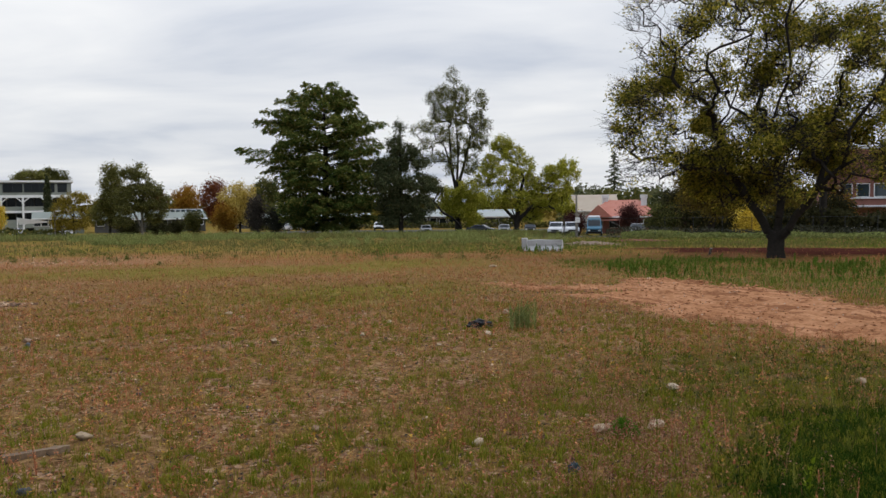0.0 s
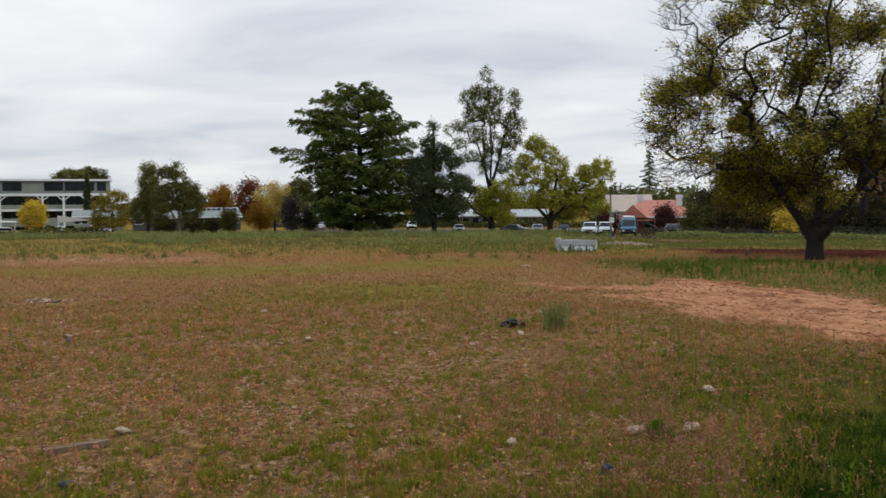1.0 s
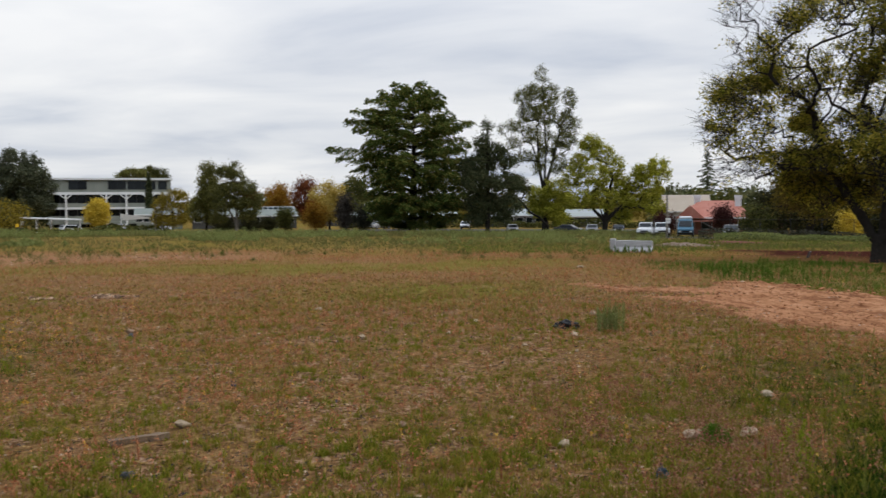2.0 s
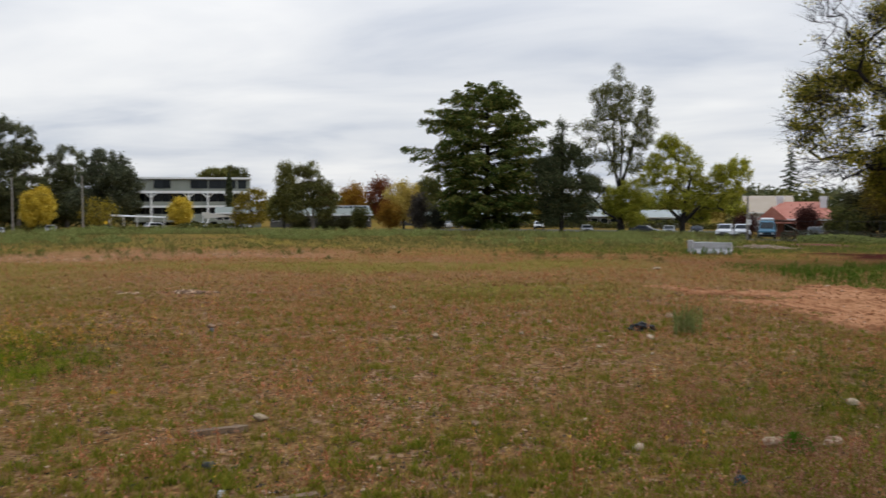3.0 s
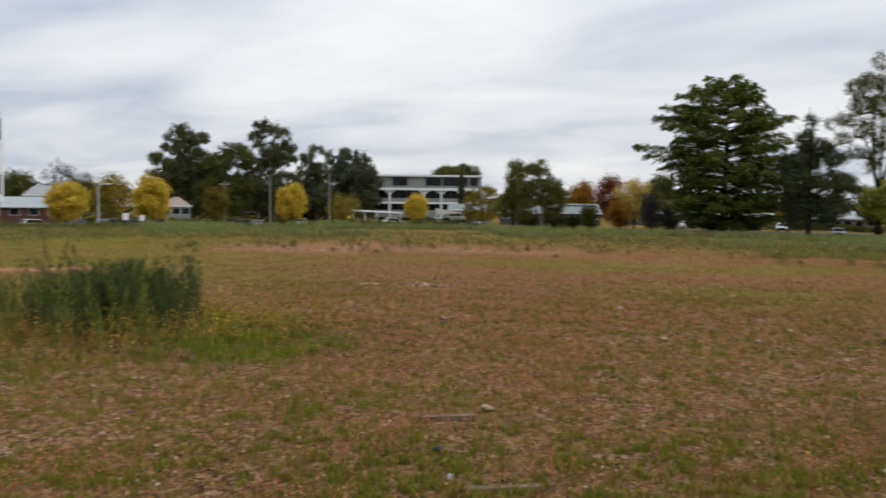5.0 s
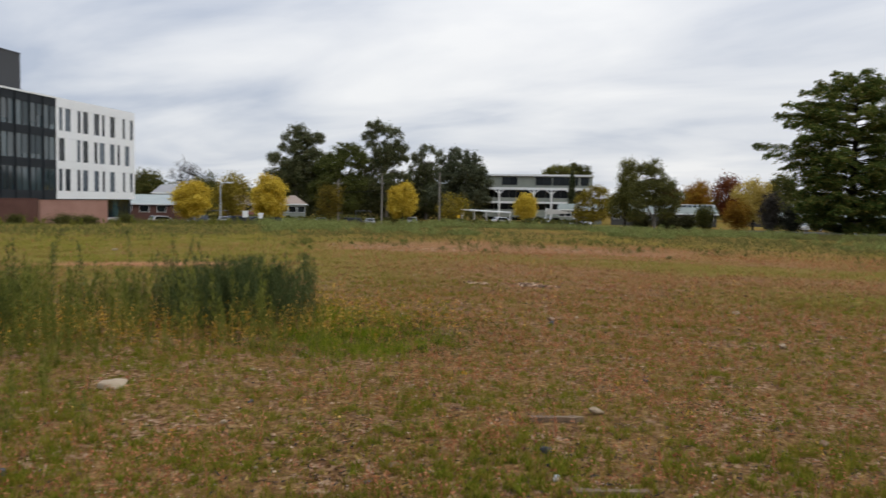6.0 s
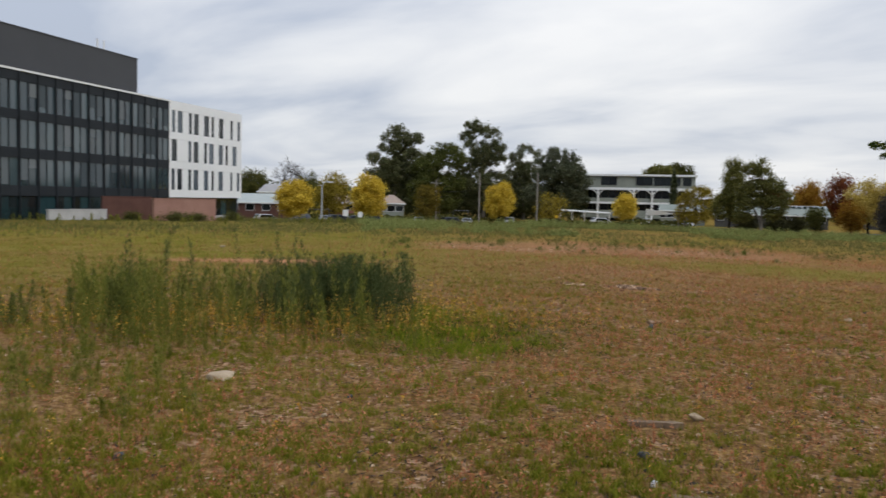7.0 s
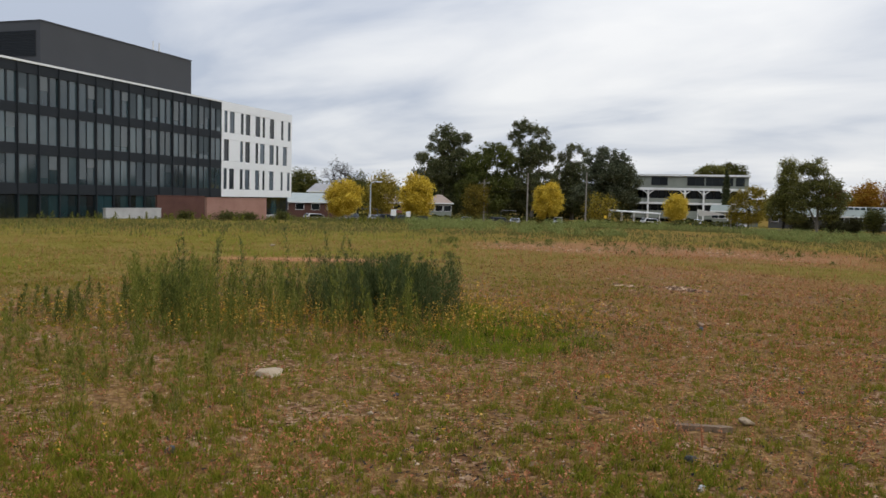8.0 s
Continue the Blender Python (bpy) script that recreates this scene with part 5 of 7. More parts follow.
    part("crown", mesh_of("crown", v, f, [M_CEDAR]), None, th)


def cypress():
    lumps = [(-2.92, 5.06, 0.33, 0.54), (-3.17, 4.0, 0.7, 0.6), (-2.18, 3.42, 0.65, 0.6), (-3.27, 2.78, 1.0, 0.7), (-1.42, 2.84, 0.7, 0.36), (-3.59, 1.53, 1.08, 0.9), (-1.87, 1.5, 1.0, 0.66), (-0.91, 1.3, 0.46, 0.36), (-3.24, -0.01, 1.3, 0.9), (-1.5, -0.04, 0.96, 0.7), (-4.27, 2.49, 0.61, 0.7), (-3.64, -1.0, 0.77, 0.4), (-1.91, -0.9, 0.69, 0.36)]
    lump_tree("cypress_tree", -2.9, 134, lumps, "thin dark cypress with a see-through ragged crown", M_CYPRESS, [(0, 0, 0), (0.01, 0, 0.25), (0, 0.01, 0.5), (0.01, 0, 0.78), (0, 0, 0.97)], 760, 42000, 0.31, tip=0.02, spread=0.36, trunk_r=0.3, up=0.4, slivers=3)


def poplar():
    lumps = [(0.81, 8.58, 0.46, 0.62), (0.33, 7.54, 0.77, 0.58), (1.29, 7.42, 0.77, 0.7), (-0.51, 7.18, 0.54, 0.54), (2.62, 6.94, 0.46, 0.7), (-0.07, 6.24, 0.85, 0.62), (1.08, 6.03, 0.85, 0.85), (2.42, 5.63, 0.69, 0.7), (-0.85, 5.3, 0.62, 0.46), (-1.7, 5.12, 0.46, 0.39), (0.1, 4.72, 0.7, 0.7), (1.25, 4.14, 0.77, 0.85),
             (2.4, 4.31, 0.77, 0.7), (3.06, 5.24, 0.31, 0.54), (-1.06, 4.17, 0.54, 0.39), (-0.3, 3.28, 0.54, 0.39), (0.65, 2.81, 0.54, 0.77), (1.88, 2.72, 0.62, 0.77)]
    stem = [(0, 0, 0), (0.003, 0, 0.12), (0.0, 0, 0.25), (0.01, 0, 0.45), (0.005, 0.01, 0.65), (-0.01, 0.01, 0.9), (-0.03, 0.01, 0.38), (-0.07, 0.01, 0.52), (-0.11, 0, 0.64), (0.045, -0.01, 0.40), (0.085, -0.01, 0.56), (0.115, 0, 0.72), (0.03, 0.015, 0.6), (0.04, 0.015, 0.8), (-0.04, -0.015, 0.62), (-0.05, -0.015, 0.8)]
    lump_tree("poplar_tree", 0.95, 150, lumps, "tall thin poplar with sparse leaves and bare twigs", M_POPLAR, stem, 1000, 24000, 0.27, tip=0.026, spread=0.36, trunk_r=0.34, up=0.5, slivers=5, links=[-1, 0, 1, 2, 3, 4, 2, 6, 7, 2, 9, 10, 3, 12, 6, 14])


def willows():
    lumps = [(3.93, 4.21, 0.69, 0.5), (4.69, 3.51, 0.84, 0.7), (3.34, 2.96, 0.69, 0.6), (2.87, 2.01, 0.69, 0.8), (4.29, 1.99, 0.96, 0.9), (5.63, 2.54, 0.69, 0.8), (5.81, 1.2, 0.96, 0.8), (6.96, 1.49, 0.76, 0.6), (7.72, 2.24, 0.83, 0.5), (8.47, 2.6, 0.68, 0.42), (8.73, 1.99, 0.45, 0.5), (8.09, 0.98, 0.76, 0.66), (6.95, 0.23, 1.07, 0.66), (4.85, 0.45, 1.07, 0.8), (3.32, 0.47, 0.69, 0.7), (8.27, -0.17, 0.68, 0.5), (5.99, -0.71, 0.95, 0.4)]
    stem = [(0, 0, 0), (0.01, 0, 0.06), (0.01, 0, 0.12), (-0.06, 0, 0.3), (-0.05, 0.02, 0.55), (0.03, 0, 0.32), (0.08, 0.02, 0.55), (0.15, 0, 0.26), (0.30, 0, 0.42), (0.42, 0, 0.55), (-0.14, 0, 0.28), (-0.2, 0, 0.42)]
    lump_tree("willow_tree", 4.95, 138, lumps, "broad yellow-green willow leaning open to one side", M_WILLOW, stem, 760, 36000, 0.30, tip=0.03, spread=0.30, trunk_r=0.45, droop=0.5, up=0.2, slivers=3, links=[-1, 0, 1, 2, 3, 2, 5, 2, 7, 8, 2, 10])
    lumps = [(0.63, 0.7, 0.85, 0.55), (1.79, 1.07, 0.85, 0.66), (1.19, -0.27, 1.08, 0.66), (2.55, 0.41, 0.58, 0.55), (0.42, -0.33, 0.54, 0.39), (1.96, -0.85, 0.77, 0.39)]
    lump_tree("willow_tree", 1.1, 146, lumps, "low yellow-green willow beside a dark leaning trunk", M_WILLOW, [(0, 0, 0), (0, 0, 0.15), (-0.03, 0, 0.3)], 320, 17000, 0.30, tip=0.025, spread=0.32, trunk_r=0.4, droop=0.4)
    lumps = [(-0.83, 1.49, 0.62, 0.46), (-1.38, 0.61, 0.39, 0.46), (-0.3, 1.0, 0.4, 0.3)]
    lump_tree("elm_tree", 1.3, 143, lumps, "dark slanting tree with a few leaves at its end", M_OLIVELEAF, [(0, 0, 0), (-0.03, 0, 0.12), (-0.16, 0, 0.26), (-0.34, 0, 0.36), (-0.50, 0, 0.56)], 120, 4200, 0.26, tip=0.02, spread=0.30, trunk_r=0.17, slivers=5)


def spruce(az, d, top, w, bottom=0.05):
    p = at(az, d)
    h = 1.7 + up_at(d, top) - p.z
    th = thing("spruce_tree", Matrix.Translation(p), "dark pointed conifer with tiered branches", "tree")
    v, f = tubes(np.array([[0, 0, -0.2], [0, 0, h * 0.6], [0, 0, h]]), np.array([-1, 0, 1]), np.array([0.35, 0.2, 0.03]), 6)
    part("trunk", mesh_of("trunk", v, f, [M_BARK]), None, th)
    cs = []
    n = 60
    for i in range(n):
        k = bottom + (1 - bottom) * i / n
        reach = (1 - k) ** 0.65 * w / 2 * rng.uniform(0.7, 1.1) + 0.15
        a = i * 2.4
        m = int(40 + 130 * (1 - k))
        t = rng.uniform(0.05, 1, m)
        off = rng.normal(0, 0.16, m) * reach
        cs.append(np.stack([math.cos(a) * reach * t - math.sin(a) * off, math.sin(a) * reach * t + math.cos(a) * off, h * k - 0.25 * reach * t + rng.normal(0, 0.12, m)], 1))
    c = np.vstack(cs)
    v, f = leaves(c, np.full(len(c), 0.55), flat=0.5)
    part("crown", mesh_of("crown", v, f, [M_CYPRESS]), None, th)


def eucalypt(az, d, lumps, label, n, mat=None):
    """A gum tree: pale forking trunk, separate rounded clumps of leaves."""
    stem = [(0, 0, 0), (0.01, 0, 0.15), (0, 0, 0.32), (-0.06, 0, 0.5), (-0.09, 0, 0.72), (0.06, 0, 0.5), (0.08, 0.02, 0.75), (0, -0.02, 0.6)]
    lumps = [(a, e, ra * 1.22, re * 1.22) for a, e, ra, re in lumps]
    return lump_tree("eucalyptus_tree", az, d, lumps, label, mat or M_EUCALYPT, stem, 620, int(n * 1.9), 0.42, tip=0.026, spread=0.36, trunk_r=0.4, shell=0.25, deep=1.1, stagger=0.5, bark=M_BARKG, group="row of gum trees", links=[-1, 0, 1, 2, 3, 2, 5, 2])


for az, d, w, top, mat, word in ((15.6, 112, 7, 1.2, M_DARKSHRUB, "dark olive"), (17.2, 108, 6, 0.6, M_MAROON, "dark maroon"), (19.3, 112, 7, 1.4, M_DARKSHRUB, "dark olive"), (21.3, 110, 7, 0.9, M_DARKSHRUB, "dark olive"), (22.9, 110, 6, 0.3, M_MAROON, "dark maroon"), (27.4, 112, 5, -0.9, M_DARKSHRUB, "dark olive"), (24.9, 106, 6, 0.5, M_DARKSHRUB, "low dark olive"), (22.2, 103, 6, 1.2, M_BROWNOLIVE, "amber-olive"), (25.3, 114, 4, 0.6, M_ORANGELEAF, "amber-orange"), (18.4, 104, 5, -0.7, M_DARKSHRUB, "low dark olive"), (29.8, 108, 5, -0.2, M_BROWNOLIVE, "amber-olive")):
    simple_tree("small_tree", az, d, w, up_at(d, top), mat, word + " bushy small tree behind the fence", leaf=0.3, n=3400, clear=0.04, twigs=150)
for az, d, w, top in ((-20.6, 152, 5, -0.5), (-18.8, 152, 4, -0.8), (-17.7, 160, 3.5, -0.85)):
    simple_tree("shrub", az, d, w, up_at(d, top), M_DARKSHRUB, "dark olive shrub in front of the low wards", leaf=0.32, n=2400, clear=0.03, category="shrub", twigs=90)
elm()
cedar()
cypress()
poplar()
willows()
spruce(11.55, 260, 3.45, 11.5)
spruce(-25.2, 190, 2.15, 2.6)
simple_tree("elm_tree", 17.7, 92, 8.0, up_at(92, 3.0), M_BROWNOLIVE, "dark-trunked elm with olive and amber leaves behind a fence", n=9000, twigs=320, clear=0.22, leaf=0.24, trunk_r=0.35)
simple_tree("elm_tree", 24.4, 100, 8.0, up_at(100, 5.4), M_BROWNOLIVE, "dark-trunked elm with amber leaves in front of a brick building", n=4200, twigs=320, clear=0.42, leaf=0.26, trunk_r=0.42)
simple_tree("elm_tree", 30.4, 96, 11.0, up_at(96, 6.4), M_BROWNOLIVE, "elm with amber leaves in front of a brick building", n=8000, twigs=320, clear=0.25, leaf=0.26, trunk_r=0.42)
simple_tree("shrub", 20.0, 88, 2.3, up_at(88, -0.55), M_YELLOW, "golden-yellow shrub by the fence", leaf=0.2, n=2500, clear=0.08, category="shrub", twigs=90)
simple_tree("shrub", 12.6, 118, 3.6, up_at(118, -0.15), M_MAROON, "dark maroon shrub in front of a red-roofed house", leaf=0.28, n=3000, clear=0.1, category="shrub", twigs=90)
simple_tree("shrub", 8.9, 118, 3.4, up_at(118, -0.75), M_MAROON, "dark maroon shrub beside parked vehicles", leaf=0.28, n=2200, clear=0.1, category="shrub", twigs=90)
simple_tree("shrub", 14.6, 100, 4.2, up_at(100, -0.2), M_OLIVELEAF, "grey-olive shrub by the fence", leaf=0.28, n=3500, clear=0.05, category="shrub", twigs=120)
oak_lumps = [(-20.4, 2.25, 0.6, 0.36), (-19.58, 1.91, 0.6, 0.44), (-19.07, 1.21, 0.66, 0.46), (-20.09, 1.09, 0.78, 0.55), (-18.56, 0.53, 0.51, 0.4), (-19.5, 0.23, 0.8, 0.4), (-20.63, 0.13, 0.59, 0.44), (-19.05, -0.53, 0.64, 0.32), (-20.85, -0.76, 0.59, 0.32), (-18.37, -0.16, 0.31, 0.32), (-19.84, 2.74, 0.36, 0.2), (-21.0, 0.9, 0.46, 0.46)]
lump_tree("oak_tree", -19.75, 142, oak_lumps, "dark olive broad tree with a pale leaning trunk", M_OAKLEAF, [(0, 0, 0), (0, 0, 0.14), (0.005, 0, 0.28), (0, 0, 0.42), (0.02, 0, 0.6), (-0.12, 0, 0.38), (0.14, 0, 0.5)], 460, 26000, 0.26, tip=0.02, spread=0.30, trunk_r=0.23, slivers=3, bark=M_BARKG, links=[-1, 0, 1, 2, 3, 1, 3])
lump_tree("ash_tree", -21.7, 146, [(-21.55, 2.49, 0.44, 0.4), (-21.5, 1.6, 0.62, 0.6), (-21.5, 0.53, 0.8, 0.7), (-22.2, -0.19, 0.6, 0.62), (-21.41, -0.6, 0.46, 0.39)], "thin pale olive tree beside a darker one", M_ASHLEAF, [(0, 0, 0), (0.01, 0, 0.15), (0, 0, 0.3), (0.02, 0, 0.55)], 420, 18000, 0.25, tip=0.022, spread=0.40, trunk_r=0.2, slivers=3)
lump_tree("ash_tree", -23.8, 158, [(-23.65, 0.71, 0.8, 0.38), (-24.48, 0.22, 0.5, 0.5), (-23.03, -0.22, 0.5, 0.5), (-24.69, -0.7, 0.5, 0.5), (-23.75, -0.85, 0.8, 0.4), (-24.0, 0.0, 0.5, 0.4)], "thin yellow-olive tree in front of a hospital block", M_MUSTARD, [(0, 0, 0), (0.01, 0, 0.15), (0, 0, 0.3), (0.02, 0, 0.5)], 300, 8500, 0.27, tip=0.02, spread=0.30, trunk_r=0.16, slivers=3)
simple_tree("maple_tree", -15.3, 225, 9.5, up_at(225, 2.0), M_REDLEAF, "deep red autumn maple beyond the low ward", n=6000, leaf=0.42, clear=0.15, spread=0.6)
simple_tree("maple_tree", -17.0, 220, 8.0, up_at(220, 1.5), M_ORANGELEAF, "orange autumn maple beyond the low ward", n=5500, leaf=0.42, clear=0.15, spread=0.6)
simple_tree("maple_tree", -18.9, 240, 7.0, up_at(240, 1.2), M_REDLEAF, "small red autumn maple beyond the ward", n=2500, leaf=0.55, clear=0.15, spread=0.6)
simple_tree("elm_tree", -13.6, 160, 7.8, up_at(160, 1.68), M_STRAW, "pale yellow autumn tree in full leaf", n=6500, leaf=0.36, clear=0.1)
simple_tree("shrub", -14.6, 152, 4.6, up_at(152, 0.35), M_ORANGELEAF, "amber-orange autumn shrub at the field edge", n=3200, leaf=0.3, clear=0.08, category="shrub")
simple_tree("shrub", -12.5, 150, 4.6, up_at(150, 0.9), M_TWIG, "leafless grey-brown shrub at the field edge", n=5000, leaf=0.3, clear=0.05, category="shrub")
simple_tree("shrub", -11.3, 148, 3.6, up_at(148, 0.0), M_GREYSHRUB, "dark round shrub at the field edge", n=3000, leaf=0.28, clear=0.04, category="shrub")
simple_tree("shrub", -16.6, 150, 3.6, up_at(150, 0.0), M_OLIVELEAF, "dark green shrub in front of a low building", n=2600, leaf=0.28, clear=0.05, category="shrub")
simple_tree("elm_tree", -11.8, 300, 14, up_at(300, 1.9), M_OLIVELEAF, "distant olive-green tree on the skyline", n=3500, leaf=0.8, spread=0.8)
lump_tree("elm_tree", -26.0, 290, [(-26.05, 2.05, 0.84, 0.38), (-26.82, 1.9, 0.35, 0.3), (-25.6, 1.9, 0.49, 0.4)], "distant olive tree behind a hospital block", M_ASHLEAF, [(0, 0, 0), (0, 0, 0.3), (0, 0, 0.6), (0, 0, 0.75)], 200, 6500, 0.5, tip=0.04, spread=0.5, trunk_r=0.3)
lump_tree("elm_tree", -24.7, 300, [(-25.09, 2.22, 0.42, 0.38), (-24.46, 2.05, 0.48, 0.42), (-24.7, 1.7, 0.6, 0.4)], "distant olive tree behind a hospital block", M_OLIVELEAF, [(0, 0, 0), (0, 0, 0.3), (0, 0, 0.6), (0, 0, 0.75)], 200, 6500, 0.5, tip=0.04, spread=0.5, trunk_r=0.3)

for az, d, w, top, mat in ((-50.6, 138, 6.3, 1.0, M_YELLOW), (-45.6, 142, 6.2, 1.45, M_YELLOW), (-36.7, 162, 5.9, 1.12, M_YELLOW), (-28.3, 170, 4.6, 0.55, M_YELLOW)):
    simple_tree("yellow_street_tree", az, d, w, up_at(d, top), mat, "round golden-yellow autumn street tree on the verge", n=6500, leaf=0.30, clear=0.18, spread=0.32, twigs=320, group="yellow street trees", lumps=18, ragged=0.22, fill=1.7)
simple_tree("elm_tree", -48.0, 160, 9.6, up_at(160, 1.7), M_MUSTARD, "dull olive-yellow autumn tree by the street", n=5500, leaf=0.36, clear=0.12)
simple_tree("elm_tree", -49.6, 175, 7.0, up_at(175, 1.5), M_OLIVELEAF, "olive-green tree behind the street", n=4500, leaf=0.4, clear=0.12)
simple_tree("elm_tree", -41.6, 150, 6.4, up_at(150, 0.95), M_BROWNOLIVE, "thin brownish-olive street tree", n=2600, leaf=0.34, clear=0.2)
simple_tree("elm_tree", -33.2, 172, 8.0, up_at(172, 0.5), M_MUSTARD, "low yellow-olive tree by the street", n=1800, leaf=0.34, clear=0.1)
simple_tree("bare_tree", -50.8, 210, 11, up_at(210, 2.45), M_TWIG, "leafless grey tree behind the houses", n=700, leaf=0.3, clear=0.25, twigs=500, slivers=5)
simple_tree("elm_tree", -53.2, 230, 11, up_at(230, 1.7), M_OLIVELEAF, "distant green-yellow tree behind the houses", n=3500, leaf=0.6, spread=0.7)
GUM_A = [(-43.67, 4.44, 0.56, 0.33), (-44.35, 4.05, 0.42, 0.29), (-42.66, 3.9, 0.6, 0.33), (-44.8, 3.39, 0.35, 0.27), (-45.36, 2.62, 0.46, 0.33), (-45.61, 1.73, 0.31, 0.19), (-44.03, 3.33, 0.54, 0.33), (-43.17, 2.86, 0.77, 0.42), (-44.16, 2.26, 0.6, 0.36), (-44.56, 1.41, 0.54, 0.36), (-43.22, 1.52, 0.85, 0.6), (-43.77, 0.16, 0.77, 0.77), (-43.5, 3.7, 0.6, 0.4), (-43.8, 2.0, 0.7, 0.5), (-42.6, 2.6, 0.7, 0.6)]
GUM_B = [(-40.58, 3.37, 0.77, 0.4), (-41.32, 2.4, 0.85, 0.6), (-39.95, 2.73, 0.85, 0.6), (-42.0, 2.12, 0.62, 0.54), (-41.28, 0.99, 0.96, 0.77), (-40.13, 1.01, 0.85, 0.77), (-40.87, -0.16, 1.3, 0.62), (-42.2, 0.5, 0.8, 0.8)]
GUM_C = [(-38.33, 4.88, 0.74, 0.33), (-37.48, 4.44, 0.53, 0.33), (-39.03, 4.27, 0.5, 0.26), (-36.85, 3.74, 0.46, 0.33), (-38.29, 3.6, 0.74, 0.29), (-36.54, 3.25, 0.3, 0.29), (-37.13, 2.71, 0.6, 0.37), (-38.07, 2.47, 0.69, 0.44), (-39.09, 2.29, 0.6, 0.44), (-36.14, 2.73, 0.27, 0.26), (-38.42, 1.24, 0.96, 0.77), (-36.89, 1.27, 0.84, 0.7), (-37.8, -0.09, 1.3, 0.62), (-38.0, 3.05, 0.7, 0.4), (-37.2, 3.25, 0.55, 0.4)]
GUM_D = [(-35.62, 2.92, 0.4, 0.33), (-35.04, 3.42, 0.47, 0.25), (-34.28, 3.13, 0.34, 0.22), (-35.6, 2.13, 0.6, 0.46), (-34.76, 1.99, 0.68, 0.55), (-35.36, 0.73, 0.83, 0.77), (-35.15, -0.22, 1.0, 0.54)]
GUM_E = [(-33.01, 3.04, 0.74, 0.33), (-33.74, 2.61, 0.52, 0.35), (-32.08, 2.82, 0.52, 0.33), (-32.78, 1.91, 1.04, 0.6), (-31.68, 1.93, 0.59, 0.5), (-31.1, 1.16, 0.44, 0.35), (-33.7, 1.33, 0.75, 0.7), (-32.18, 0.61, 0.96, 0.62), (-34.22, 0.38, 0.68, 0.62), (-31.14, 0.18, 0.51, 0.35), (-33.26, -0.47, 0.9, 0.39)]
for az, d, lumps, n, mat, word in ((-43.9, 205, GUM_A, 17000, M_EUCALYPT, "tall open-crowned grey-green"), (-40.9, 198, GUM_B, 19000, M_OLIVEGUM, "dense olive-green"), (-37.8, 205, GUM_C, 20000, M_EUCALYPT, "tallest open-crowned grey-green"), (-35.1, 212, GUM_D, 11000, M_EUCALYPT, "thin-topped grey-green"), (-32.7, 200, GUM_E, 19000, M_GREYGUM, "broad grey-leaved")):
    eucalypt(az, d, lumps, word + " eucalyptus in a row", n, mat)


# ---- buildings ----
def window(parent, x0, x1, z0, z1, y, mat=None, frame_mat=None, f=0.06, deep=0.08):
    """A framed pane set in a wall's face."""
    w = part("window", box(x0 + f, x1 - f, y - 0.01, y + 0.02, z0 + f, z1 - f), mat or M_DARKGLASS, parent)
    fr = bmesh.new()
    add_box(fr, x0, x0 + f, y - deep, y + 0.03, z0, z1)
    add_box(fr, x1 - f, x1, y - deep, y + 0.03, z0, z1)
    add_box(fr, x0 + f, x1 - f, y - deep, y + 0.03, z0, z0 + f)
    add_box(fr, x0 + f, x1 - f, y - deep, y + 0.03, z1 - f, z1)
    part("frame", fr, frame_mat or M_CHARCOAL, w)
    return w


